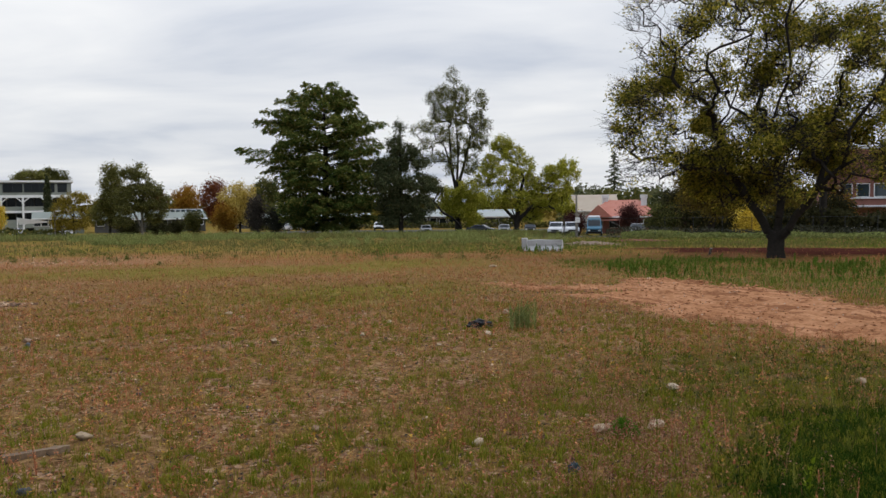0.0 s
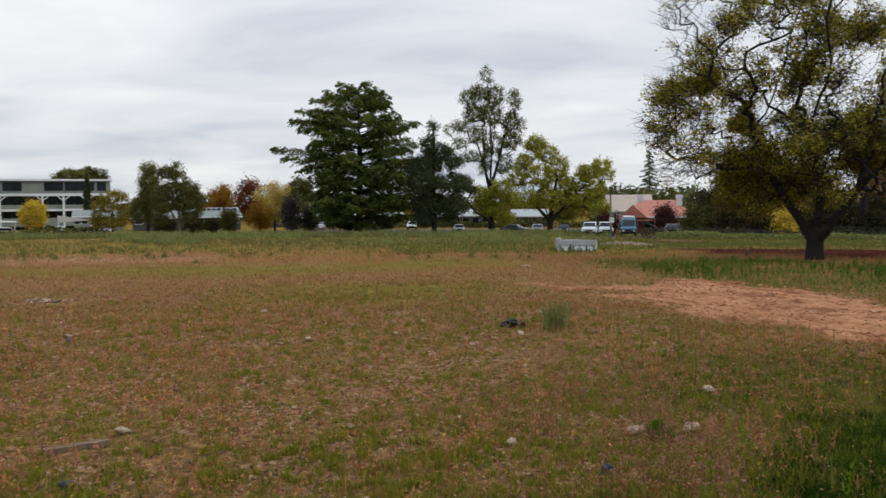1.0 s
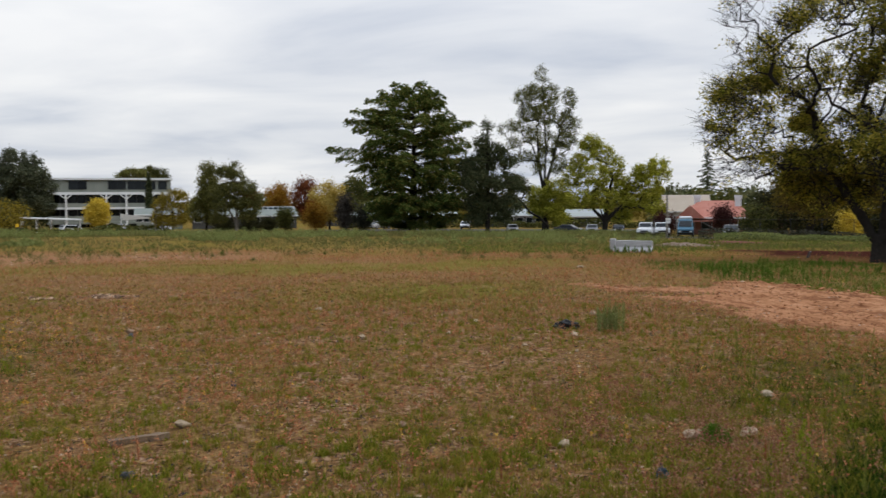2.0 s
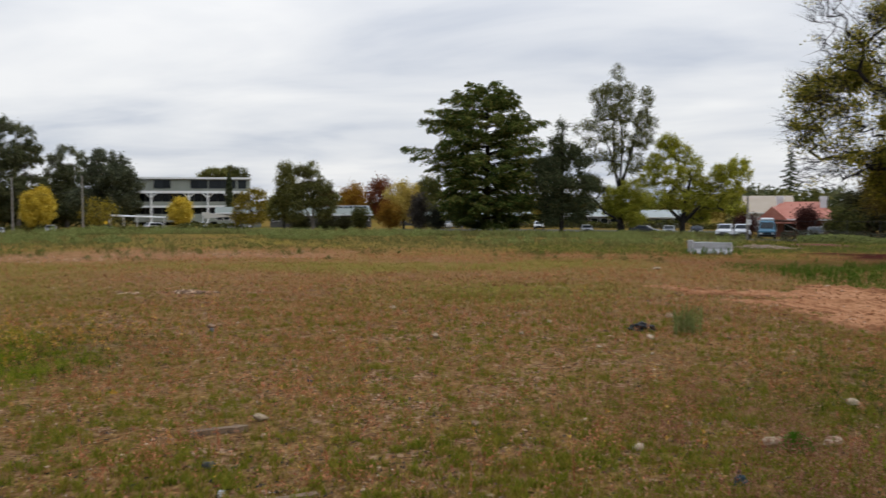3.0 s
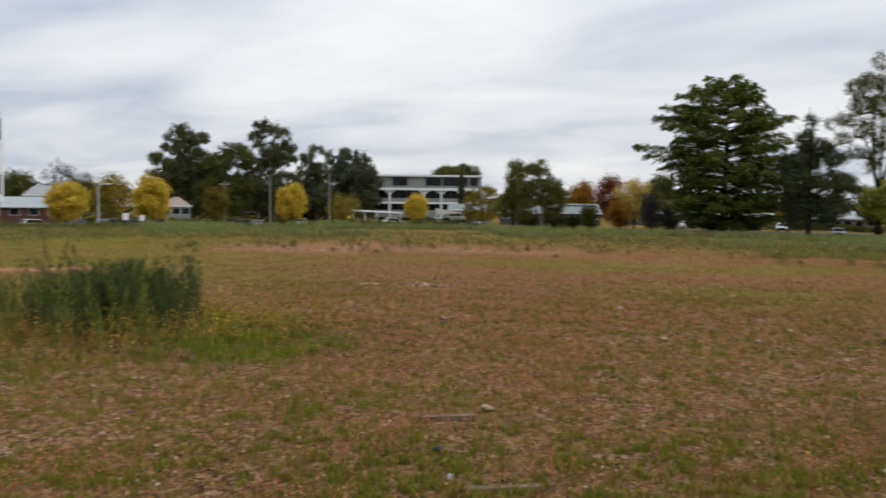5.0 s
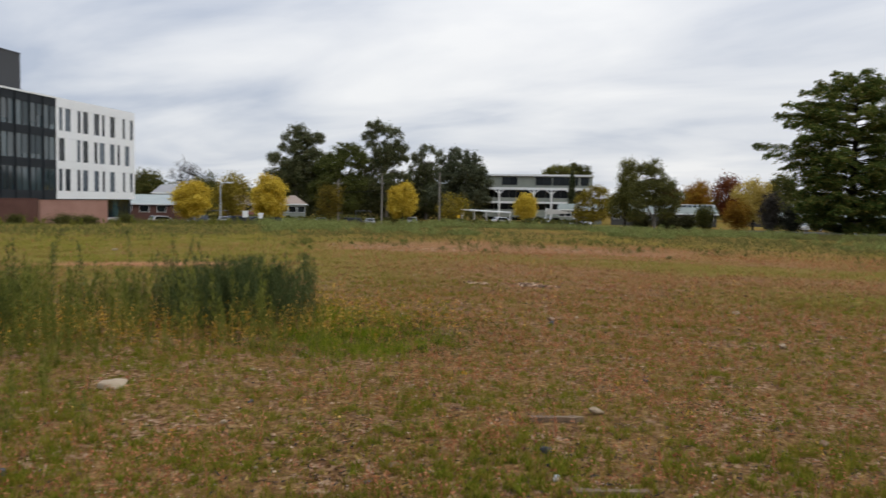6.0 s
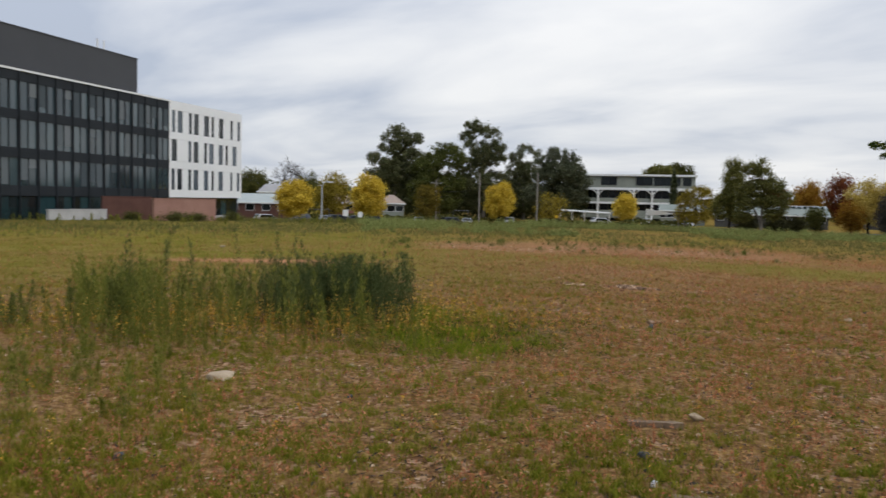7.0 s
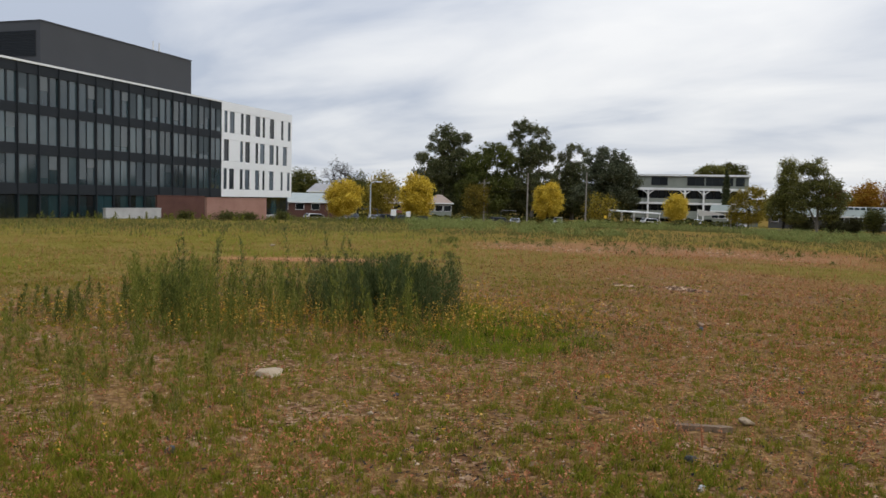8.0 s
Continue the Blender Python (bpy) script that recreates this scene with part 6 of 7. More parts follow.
def office():
    o = Vector((-93.8, 57.1, -1.5))
    th = thing("office_building", Matrix.Translation(o) @ pose(0, 0, 0, 0, 0, 115.7), "four-storey dark glass office block with a white panelled end", "building")
    top = 14.7
    L, R, deep = -50.0, 18.35, 26.0
    rows = [(3.66, 6.28), (7.25, 9.95), (10.86, 13.57)]
    # glass part: dark spandrels, mullions and panes
    part("wall", box(L, -0.02, 0.25, deep, 0, top - 0.25), M_CHARCOAL, th, "charcoal cladding behind the glass")
    for z0, z1 in ((2.66, rows[0][0]), (rows[0][1], rows[1][0]), (rows[1][1], rows[2][0]), (rows[2][1], top - 0.2)):
        part("spandrel", box(L, -0.02, 0.0, 0.248, z0, z1), M_CHARCOAL, th)
    part("parapet_cap", box(L, 0.0, -0.10, 0.5, top - 0.2, top), M_TRIM, th, "thin white parapet edge")
    bays = 20
    step = 2.5
    for i in range(bays):
        x0 = -0.02 - (i + 1) * step
        for j, (z0, z1) in enumerate(rows):
            if j == 2:
                spans = [(x0 + 0.22, x0 + 1.22), (x0 + 1.42, x0 + 2.44)]
            else:
                spans = [(x0 + 0.16, x0 + 1.21), (x0 + 1.27, x0 + 2.34)]
            for a, b in spans:
                part("pane", box(a, b, 0.10, 0.16, z0, z1), M_GLASS, th)
                if rng.uniform() < 0.30:
                    part("blind", box(a + 0.05, b - 0.05, 0.085, 0.098, z1 - (z1 - z0) * rng.choice([0.35, 0.5, 0.8, 0.97]), z1 - 0.04), M_BLIND, th)
            cuts = [(x0, spans[0][0]), (spans[0][1], spans[1][0]), (spans[1][1], x0 + step)]
            for a, b in cuts:
                part("mullion", box(a, b, 0.03, 0.20, z0, z1), M_CHARCOAL, th)
        part("mullion", box(x0 - 0.05, x0 + 0.05, -0.12, -0.002, 0.2, top - 0.21), M_CHARCOAL, th)
        for a, b in ((x0 + 0.06, x0 + 1.22), (x0 + 1.28, x0 + 2.44)):
            part("pane", box(a, b, 0.12, 0.18, 0.25, 2.60), M_SHOPGLASS, th)
    part("plinth", box(L, R - 0.12, 0.02, 0.24, -0.9, 0.24), M_CONCRETE, th)
    # white panelled end
    part("wall", box(0.0, R, 0.35, deep, 2.66, top - 0.02), M_DARKWALL, th, "dark lining behind the white panels")
    bands = [(2.66, rows[0][0]), (rows[0][1], rows[1][0]), (rows[1][1], rows[2][0]), (rows[2][1], top + 0.02)]
    for z0, z1 in bands:
        x = 0.0
        for w in (4.6, 4.6, 4.6, 4.55):
            part("panel", box(x + 0.012, x + w - 0.012, 0.0, 0.30, z0 + 0.015, z1 - 0.015), M_WHITE, th)
            x += w
    wins = [[(0.5, 1.18), (1.79, 2.86), (4.3, 4.99), (5.55, 6.68), (8.13, 9.17), (10.07, 10.62), (11.91, 13.06), (15.16, 15.71), (17.05, 17.79)],
            [(0.54, 1.67), (4.35, 4.99), (5.59, 6.72), (8.17, 8.86), (9.4, 10.56), (11.94, 13.04), (13.79, 14.38), (15.74, 16.85)],
            [(0.63, 1.27), (1.88, 2.94), (4.47, 5.12), (5.67, 6.76), (8.15, 9.33), (10.03, 10.63), (11.97, 13.12), (15.15, 15.76), (17.15, 17.88)]]
    for (z0, z1), row in zip(rows, wins):
        x = 0.0
        for a, b in row + [(R, R)]:
            if a - x > 0.03:
                part("panel", box(x + 0.008, a - 0.008, 0.0, 0.30, z0, z1), M_WHITE, th)
            if b > a:
                w = part("window", box(a, b, 0.075, 0.135, z0, z1), M_WINGGLASS, th)
                fr = bmesh.new()
                add_box(fr, a, a + 0.05, 0.012, 0.043, z0, z1)
                add_box(fr, b - 0.05, b, 0.012, 0.043, z0, z1)
                part("frame", fr, M_CHARCOAL, w)
            x = b
    part("wall", box(R - 0.3, R, 0.31, deep, 2.67, top), M_WHITE, th, "white end wall")
    part("wall", box(0.0, R - 0.12, 0.55, deep, 0, 2.655), M_CHARCOAL, th, "recessed dark ground floor")
    for i in range(12):
        part("pane", box(0.3 + i * 1.45, 1.66 + i * 1.45, 0.46, 0.53, 0.3, 2.6), M_SHOPGLASS, th)
    # roof and plant room
    part("roof", box(L + 0.1, R - 0.35, 0.52, deep - 0.1, top - 0.24, top - 0.05), M_GREYROOF, th)
    z1 = 1.5 + 1.7 + 16.6
    s_r, s_l, off = 0.4, -24.7, 4.8
    part("plant_room", box(s_l, s_r, off, off + 14, top - 0.3, z1), M_PLANT, th, "dark grey metal plant room")
    part("cap", box(s_l - 0.05, s_r + 0.05, off - 0.06, off + 14.06, z1 + 0.002, z1 + 0.12), M_PLANT, th)
    lou = bmesh.new()
    for i in range(16):
        add_box(lou, s_l - 0.10, s_l - 0.003, off + 0.6, off + 12, z1 - 3.4 + i * 0.16, z1 - 3.31 + i * 0.16)
    part("louvre", lou, M_CHARCOAL, th)
    part("louvre", box(s_r - 3.9, s_r - 2.0, off - 0.05, off - 0.003, top - 0.05, top + 0.55), M_CHARCOAL, th)
    for x in (-4.6, -3.4):
        part("flue", tube((x, off + 2, z1), (x, off + 2, z1 + 1.7), 0.11), M_TRIM, th, "pale metal flue")


M_BLIND = material("pale_blind", [(0.06, 0.075, 0.082), (0.10, 0.118, 0.125), (0.15, 0.165, 0.17)], rough=0.7, scale=0.4, per="object", spread=0.8)
M_SHOPGLASS = material("ground_floor_glass", [(0.008, 0.012, 0.013), (0.012, 0.024, 0.026), (0.022, 0.05, 0.055)], rough=0.08, scale=0.2, per="object", spread=0.7, spec=0.8)
office()


def wall_run(name, az0, d0, az1, d1, height, mat, label, thick=0.35, up=0.0):
    a, b = at(az0, d0), at(az1, d1)
    v = b - a
    ob = thing(name, Matrix.Translation((a.x, a.y, min(a.z, b.z) - 0.2)) @ pose(0, 0, 0, 0, 0, math.degrees(math.atan2(v.y, v.x))), label, "wall")
    ln = math.hypot(v.x, v.y)
    part("wall", box(0, ln, 0, thick, 0, height + 0.2, 0.02), mat, ob)
    part("coping", box(-0.04, ln + 0.04, -0.04, thick + 0.04, height + 0.202, height + 0.28), mat, ob)
    return ob


wall_run("brick_wall", -59.6, 90, -55.75, 96, 2.35, M_PINKBRICK, "pinkish brick enclosure wall beside the office block")
wall_run("brick_wall", -62.7, 93, -59.75, 96, 2.45, M_RUSTBRICK, "dark red-brown brick wall beside the office block")
wall_run("low_wall", -65.8, 88, -62.45, 93, 1.05, M_CONCRETE, "low white rendered wall in front of the office block")


def hospital():
    p = Vector((-110.5, 183.2, -3.3))
    th = thing("hospital_block", Matrix.Translation(p) @ pose(0, 0, 0, 0, 0, 25.4), "four-storey pale concrete block with open dark balconies", "building")
    ln, top, dp = 27.0, 11.9, 9.0
    # depth of the balconies' shade is painted into this wall's colour
    part("wall", box(0, ln, 2.4, dp, 0, top - 0.5), M_DARKWALL, th, "balcony back wall, coloured dark for the shade of the recess")
    part("roof", box(-0.4, ln + 0.4, -0.5, dp + 0.4, top - 0.45, top), M_TRIM, th, "white roof edge")
    # top storey flush with the front
    part("wall", box(0, ln, 0.0, 2.38, 8.6, top - 0.47), M_SAGE, th, "grey-green rendered top storey")
    for a, b in ((4.4, 8.3), (12.9, 16.9), (17.2, 23.5), (24.1, 26.1)):
        n = max(1, round((b - a) / 1.7))
        for i in range(n):
            window(th, a + (b - a) * i / n, a + (b - a) * (i + 1) / n, 9.2, 11.2, -0.004)
    for z0, z1, mat in ((8.0, 8.58, M_TRIM), (4.55, 5.05, M_TRIM)):
        part("slab", box(-0.3, ln + 0.3, -0.35, 2.38, z0, z1), mat, th, "white balcony slab")
    part("parapet", box(0, ln, -0.1, 0.1, 5.07, 6.0), M_SAGE, th)
    part("parapet", box(0, ln, -0.1, 0.1, 1.6, 3.0), M_SAGE, th)
    part("slab", box(-0.3, ln + 0.3, -0.35, 2.38, 1.1, 1.58), M_SAGE, th)
    for i in range(14):
        x = 0.5 + i * 1.88
        window(th, x, x + 1.6, 5.3, 7.9, 2.395)
        window(th, x, x + 1.6, 2.0, 4.4, 2.395)
        window(th, x, x + 1.6, 0.2, 1.0, 2.395)
    for x in (3.8, 12.5, 16.9, 21.9, 25.9):
        c = part("column", box(x - 0.22, x + 0.22, -0.75, -0.36, 0, 8.0), M_TRIM, th, "white column with slanted braces")
        for s in (-1, 1):
            part("brace", tube((x, -0.55, 6.9), (x + s * 1.3, -0.55, 7.95), 0.11, sides=6), M_TRIM, c)


hospital()


def shed(name, az, d, w, deep, eave, ridge, wall_mat, roof_mat, label, turn=0.0, windows=5, hip=0.0, category="building", win=(0.9, 2.1), over=0.4):
    """A low building: walls, pitched or hipped roof, windows along the front."""
    p = at(az, d)
    lift = float(street_drop(p.x, p.y))
    eave, ridge, win = eave + lift, ridge + lift, (win[0] + lift, win[1] + lift)
    th = thing(name, Matrix.Translation((p.x, p.y, p.z - 0.1)) @ pose(0, 0, 0, 0, 0, turn - az), label, category)
    part("wall", box(-w / 2, w / 2, 0, deep, 0, eave), wall_mat, th)
    bm = bmesh.new()
    o, h = over, hip
    c = [bm.verts.new(v) for v in ((-w / 2 - o, -o, eave), (w / 2 + o, -o, eave), (w / 2 + o, deep + o, eave), (-w / 2 - o, deep + o, eave), (-w / 2 - o + h, deep / 2, ridge), (w / 2 + o - h, deep / 2, ridge))]
    for f in ((0, 1, 5, 4), (2, 3, 4, 5), (1, 2, 5), (3, 0, 4), (3, 2, 1, 0)):
        bm.faces.new([c[i] for i in f])
    part("roof", bm, roof_mat, th)
    part("fascia", box(-w / 2 - o, w / 2 + o, -o - 0.04, -o - 0.003, eave - 0.16, eave + 0.06), M_TRIM, th)
    for i in range(windows):
        x = -w / 2 + w * (i + 0.5) / windows
        window(th, x - 0.75, x + 0.75, win[0], win[1], -0.004, frame_mat=M_TRIM)
    return th


house = shed("red_roofed_house", 12.1, 124, 9.6, 9, 2.55, 4.95, M_BRICK, M_REDROOF, "brick house with a red roof and two white chimneys", hip=2.8, windows=4)
for x, y, h in ((-2.6, 4.5, 5.75), (3.0, 3.2, 5.7)):
    ch = part("chimney", box(x - 0.42, x + 0.42, y - 0.42, y + 0.42, 3.0, h - 0.5), M_TRIM, house, "white rendered chimney")
    part("cap", box(x - 0.52, x + 0.52, y - 0.52, y + 0.52, h - 0.498, h), M_TRIM, ch)
gab = prism([(-5.4, 2.5), (-1.5, 2.5), (-3.45, 4.3)], -1.6, 3.0)
part("gable", gab, M_REDROOF, house)
part("porch_roof", box(-3.0, 1.6, -2.2, -0.45, 2.0, 2.15), M_REDROOF, house)
shed("beige_roofed_house", 10.2, 165, 9.0, 10, 3.4, 6.6, M_CONCRETE, M_BEIGEROOF, "pale house with a beige metal roof", hip=0.5, windows=3)
shed("low_hall", -1.0, 178, 12, 12, 2.5, 4.0, M_DARKWALL, M_PALEROOF, "long low building with a white roof", windows=6)
shed("low_hall", 3.7, 180, 8, 12, 2.3, 3.8, M_DARKWALL, M_PALEROOF, "long low building with a white roof", windows=4)
shed("low_hall", -9.5, 190, 30, 10, 2.2, 3.0, M_DARKWALL, M_PALEROOF, "long low pale-roofed building behind the cedar", windows=10)
# ward wall in the dark tone: its shade is in the colour
gr = shed("green_roofed_ward", -19.2, 178, 21, 10, 2.2, 3.9, M_DARKWALL, M_GREENROOF, "long low ward with a pale green roof and clerestory", windows=9, hip=0.4)
clr = part("clerestory", box(1.5, 10.2, 4.0, 6.0, 3.3, 4.65), M_TRIM, gr, "white-framed clerestory windows")
for i in range(8):
    part("pane", box(1.75 + i * 1.04, 2.6 + i * 1.04, 3.96, 3.995, 3.95, 4.5), M_GLASS, clr)
shed("green_roofed_ward", -24.6, 182, 9, 9, 2.4, 3.7, M_SAGE, M_GREENROOF, "pale low wing in front of a hospital block", windows=7)
shed("brick_house", -53.0, 150, 11, 9, 2.3, 3.9, M_RUSTBRICK, M_PALEROOF, "red brick house with a pale green hipped roof", hip=3.2, windows=4)
shed("grey_roofed_house", -51.9, 185, 7, 8, 4.3, 6.1, M_CONCRETE, M_GREYROOF, "pale house with a grey roof", hip=2.0, windows=3)
shed("bungalow", -44.1, 165, 5, 8, 2.5, 4.2, M_SAGE, M_TILEROOF, "bungalow with a brown tiled roof", hip=2.4, windows=3)
shed("bungalow", -47.6, 175, 6, 8, 2.4, 4.2, M_BRICK, M_TILEROOF, "bungalow with a brown tiled roof among trees", hip=2.4, windows=3)


def carport():
    p = at(-30.95, 176)
    th = thing("carport", Matrix.Translation(p) @ pose(0, 0, 0, 0, 0, 28.5), "open carport with a sloping white roof on thin posts", "carport")
    bm = box(-5.3, 5.3, -2.5, 2.5, 2.55, 2.8, 0.03)
    bmesh.ops.rotate(bm, cent=(0, 0, 2.6), matrix=Matrix.Rotation(radians(2.6), 3, "Y"), verts=bm.verts)
    part("roof", bm, M_TRIM, th)
    for x in (-5.0, -2.5, 0.0, 2.5, 5.0):
        for y in (-2.3, 2.3):
            part("post", tube((x, y, -0.2), (x, y, 2.56 - 0.045 * x), 0.06), M_TRIM, th)


carport()


def brick_block():
    p = at(25.5, 122)
    th = thing("brick_building", Matrix.Translation((p.x, p.y, p.z - 0.1)) @ pose(0, 0, 0, 0, 0, -19.0), "two-storey red brick building with white window bands", "building")
    base = 1.7 - p.z + 0.1
    roof = base + up_at(122, 3.1)
    part("wall", box(-2, 18, 0, 14, 0, roof), M_BRICK, th)
    part("gutter", box(-15.2, 18.2, -0.5, -0.004, base + up_at(122, -0.45), base + up_at(122, -0.45) + 0.2), M_TRIM, th, "white verandah edge")
    part("verandah_roof", box(-15.1, 18.1, -1.6, -0.5, base + up_at(122, -0.45) - 0.06, base + up_at(122, -0.45) + 0.06), M_GREYROOF, th)
    part("wall", box(-15, -2.002, 0, 14, 0, base + up_at(122, -0.45)), M_BRICK, th, "low brick wing")
    part("roof", box(-15.1, -2.003, -0.1, 14, base + up_at(122, -0.45) + 0.21, base + up_at(122, -0.45) + 0.4), M_GREYROOF, th)
    for i in range(12):
        x = -6.7 + i * 2.05
        if x > -2:
            window(th, x, x + 1.6, base + 0.3, base + 2.1, -0.006, M_GLASS, M_TRIM, 0.1)
        window(th, x, x + 1.5, 0.6, 2.3, -0.006, M_DARKGLASS, M_TRIM, 0.08)
    part("sill", box(-1.9, 16, -0.2, -0.007, base + 0.1, base + 0.28), M_TRIM, th)
    part("parapet_cap", box(-2.1, 18.1, -0.15, 14.1, roof + 0.002, roof + 0.3), M_TRIM, th)


brick_block()


# ---- vehicles ----
def car(az, d, facing, mat, label, kind="sedan", dy=0.0):
    """A parked vehicle; facing: the bearing towards which its nose points."""
    p = at(az, d)
    p.z += dy
    th = thing("van" if kind == "van" else "car", Matrix.Translation(p) @ pose(0, 0, 0, 0, 0, 90 - facing), label, "van" if kind == "van" else "car", "parked cars")
    if kind == "van":
        ln, wd = 4.7, 1.85
        body = [(-2.3, 0.32), (2.0, 0.32), (2.35, 0.45), (2.38, 0.95), (2.15, 1.15), (1.45, 2.0), (1.2, 2.12), (-2.2, 2.15), (-2.32, 1.9)]
        glass = [(1.30, 1.25), (1.95, 1.25), (1.42, 1.9), (1.3, 1.92)]
        side = [(-1.9, 1.2), (1.2, 1.2), (1.2, 1.85), (-1.9, 1.85)]
    elif kind == "ute":
        ln, wd = 5.0, 1.8
        body = [(-2.5, 0.42), (2.2, 0.42), (2.45, 0.6), (2.42, 0.98), (1.25, 1.12), (0.65, 1.68), (-0.35, 1.72), (-0.5, 1.08), (-2.5, 1.05)]
        side = [(-0.28, 1.14), (1.0, 1.14), (0.58, 1.60), (-0.25, 1.63)]
    elif kind == "wagon":
        ln, wd = 4.5, 1.78
        body = [(-2.2, 0.35), (2.0, 0.35), (2.22, 0.5), (2.18, 0.85), (1.15, 1.0), (0.45, 1.55), (-1.75, 1.60), (-2.15, 1.1), (-2.24, 0.7)]
        side = [(-1.85, 1.05), (0.95, 1.02), (0.4, 1.45), (-1.6, 1.5)]
    else:
        ln, wd = 4.5, 1.76
        body = [(-2.2, 0.35), (2.0, 0.35), (2.24, 0.5), (2.2, 0.80), (1.15, 0.95), (0.40, 1.42), (-0.85, 1.45), (-1.55, 1.03), (-2.2, 0.98), (-2.26, 0.6)]
        side = [(-1.30, 1.0), (0.92, 0.98), (0.35, 1.34), (-0.80, 1.36)]
    bm = prism(body, -wd / 2, wd / 2)
    for v in bm.verts:
        if v.co.z > 1.1:
            v.co.y *= 0.84
    bmesh.ops.bevel(bm, geom=list(bm.edges), offset=0.05, segments=2, affect="EDGES", profile=0.5)
    part("body", bm, mat, th)
    for s in (-1, 1):
        y = s * wd / 2
        g = prism(side, y * 0.90 - 0.03, y * 0.90 + 0.03)
        for v in g.verts:
            lift = (v.co.z - 1.0) / 0.5
            v.co.y -= s * 0.10 * max(0, min(1.3, lift)) - s * 0.065
        part("side_window", g, M_DARKGLASS, th)
        fx = body[2][0]
        part("headlight", box(fx - 0.10, fx + 0.03, y * 0.62 - 0.17, y * 0.62 + 0.17, 0.62, 0.80, 0.02), M_LAMP, th)
        part("tail_light", box(-ln / 2 + 0.06, -ln / 2 + 0.24, y * 0.78 - 0.13, y * 0.78 + 0.13, 0.72, 0.95, 0.02), M_TAIL, th)
        for x in (-ln * 0.29, ln * 0.30):
            wh = part("wheel", tube((x, y - s * 0.20, 0.31), (x, y + s * 0.02, 0.31), 0.31, sides=16), M_RUBBER, th)
            part("rim", tube((x, y, 0.31), (x, y + s * 0.03, 0.31), 0.19, sides=10), M_RIM, wh)
    # windscreens follow the slopes of the body
    pts = body
    for a, b in zip(pts, pts[1:]):
        slope = (b[1] - a[1])
        if abs(slope) > 0.33 and abs(b[0] - a[0]) > 0.2 and max(a[1], b[1]) > 1.2:
            w = wd / 2 * 0.80
            k0, k1 = 0.10, 0.90
            q = [(a[0] + (b[0] - a[0]) * k, a[1] + (b[1] - a[1]) * k) for k in (k0, k1)]
            n = Vector((b[1] - a[1], 0, -(b[0] - a[0]))).normalized() * -0.012
            if n.x * (a[0] + b[0]) < 0:
                n = -n
            g = bmesh.new()
            vs = [g.verts.new((x + n.x + e * n.x * 1.6, y, z + n.z + e * n.z * 1.6)) for e in (0, 1) for (x, z), y in ((q[0], -w), (q[0], w), (q[1], w * 0.94), (q[1], -w * 0.94))]
            for f in ((3, 2, 1, 0), (4, 5, 6, 7), (0, 1, 5, 4), (1, 2, 6, 5), (2, 3, 7, 6), (3, 0, 4, 7)):
                g.faces.new([vs[i] for i in f])
            bmesh.ops.recalc_face_normals(g, faces=g.faces)
            part("windscreen", g, M_DARKGLASS, th)
    part("bumper", box(body[2][0] - 0.05, body[2][0] + 0.08, -wd * 0.46, wd * 0.46, 0.36, 0.60, 0.03), M_BLACKPLASTIC, th, "dark bumper")
    part("grille", box(body[2][0] - 0.04, body[2][0] + 0.05, -wd * 0.26, wd * 0.26, 0.64, 0.80, 0.02), M_BLACKPLASTIC, th, "dark grille")
    return th


van = car(10.2, 104, 190, M_CARBLUE, "blue van with a white raised roof facing the field", "van")
part("raised_roof", box(-2.1, 1.1, -0.72, 0.72, 2.12, 2.42, 0.1), M_CARWHITE, van, "white raised roof")
car(7.68, 104, 192, M_CARWHITE, "white utility parked facing the field", "ute")
car(8.68, 105, 186, M_CARWHITE, "white utility with an open tray", "ute")
car(13.05, 104, 195, M_CARDARK, "dark parked sedan behind the fence")
car(26.5, 104, 240, M_CARSILVER, "silver wagon parked in front of a brick building", "wagon")
car(2.6, 132, 110, M_CARDARK, "dark sedan in the car park")
car(4.15, 132, 185, M_CARSILVER, "silver sedan facing the field")
car(5.9, 132, 185, M_CARDARK, "dark sedan facing the field")
for az, d, mat, kind, word in ((-1.2, 140, M_CARSILVER, "sedan", "silver"), (-4.4, 160, M_CARWHITE, "wagon", "white"), (-6.6, 165, M_CARDARK, "sedan", "dark"), (-8.6, 165, M_CARSILVER, "wagon", "silver"), (-10.2, 165, M_CARWHITE, "sedan", "white"),
                               (-49.9, 150, M_CARDARK, "wagon", "dark"), (-50.7, 152, M_CARDARK, "wagon", "dark"), (-48.6, 150, M_CARSILVER, "sedan", "silver"), (-47.6, 151, M_CARDARK, "wagon", "dark"), (-46.6, 152, M_CARDARK, "sedan", "dark"), (-45.2, 140, M_CARDARK, "wagon", "dark"),
                               (-42.2, 150, M_CARSILVER, "sedan", "silver"), (-39.9, 148, M_CARDARK, "wagon", "dark"), (-38.9, 150, M_CARSILVER, "sedan", "silver"), (-36.0, 160, M_CARSILVER, "wagon", "silver"), (-52.4, 142, M_CARWHITE, "wagon", "white"), (-24.6, 168, M_CARWHITE, "sedan", "white"), (-29.8, 168, M_CARWHITE, "wagon", "white"), (-26.9, 172, M_CARWHITE, "sedan", "white")):
    car(az, d, az + rng.choice([182, 176, 60]), mat, word + " parked car along the street", kind)


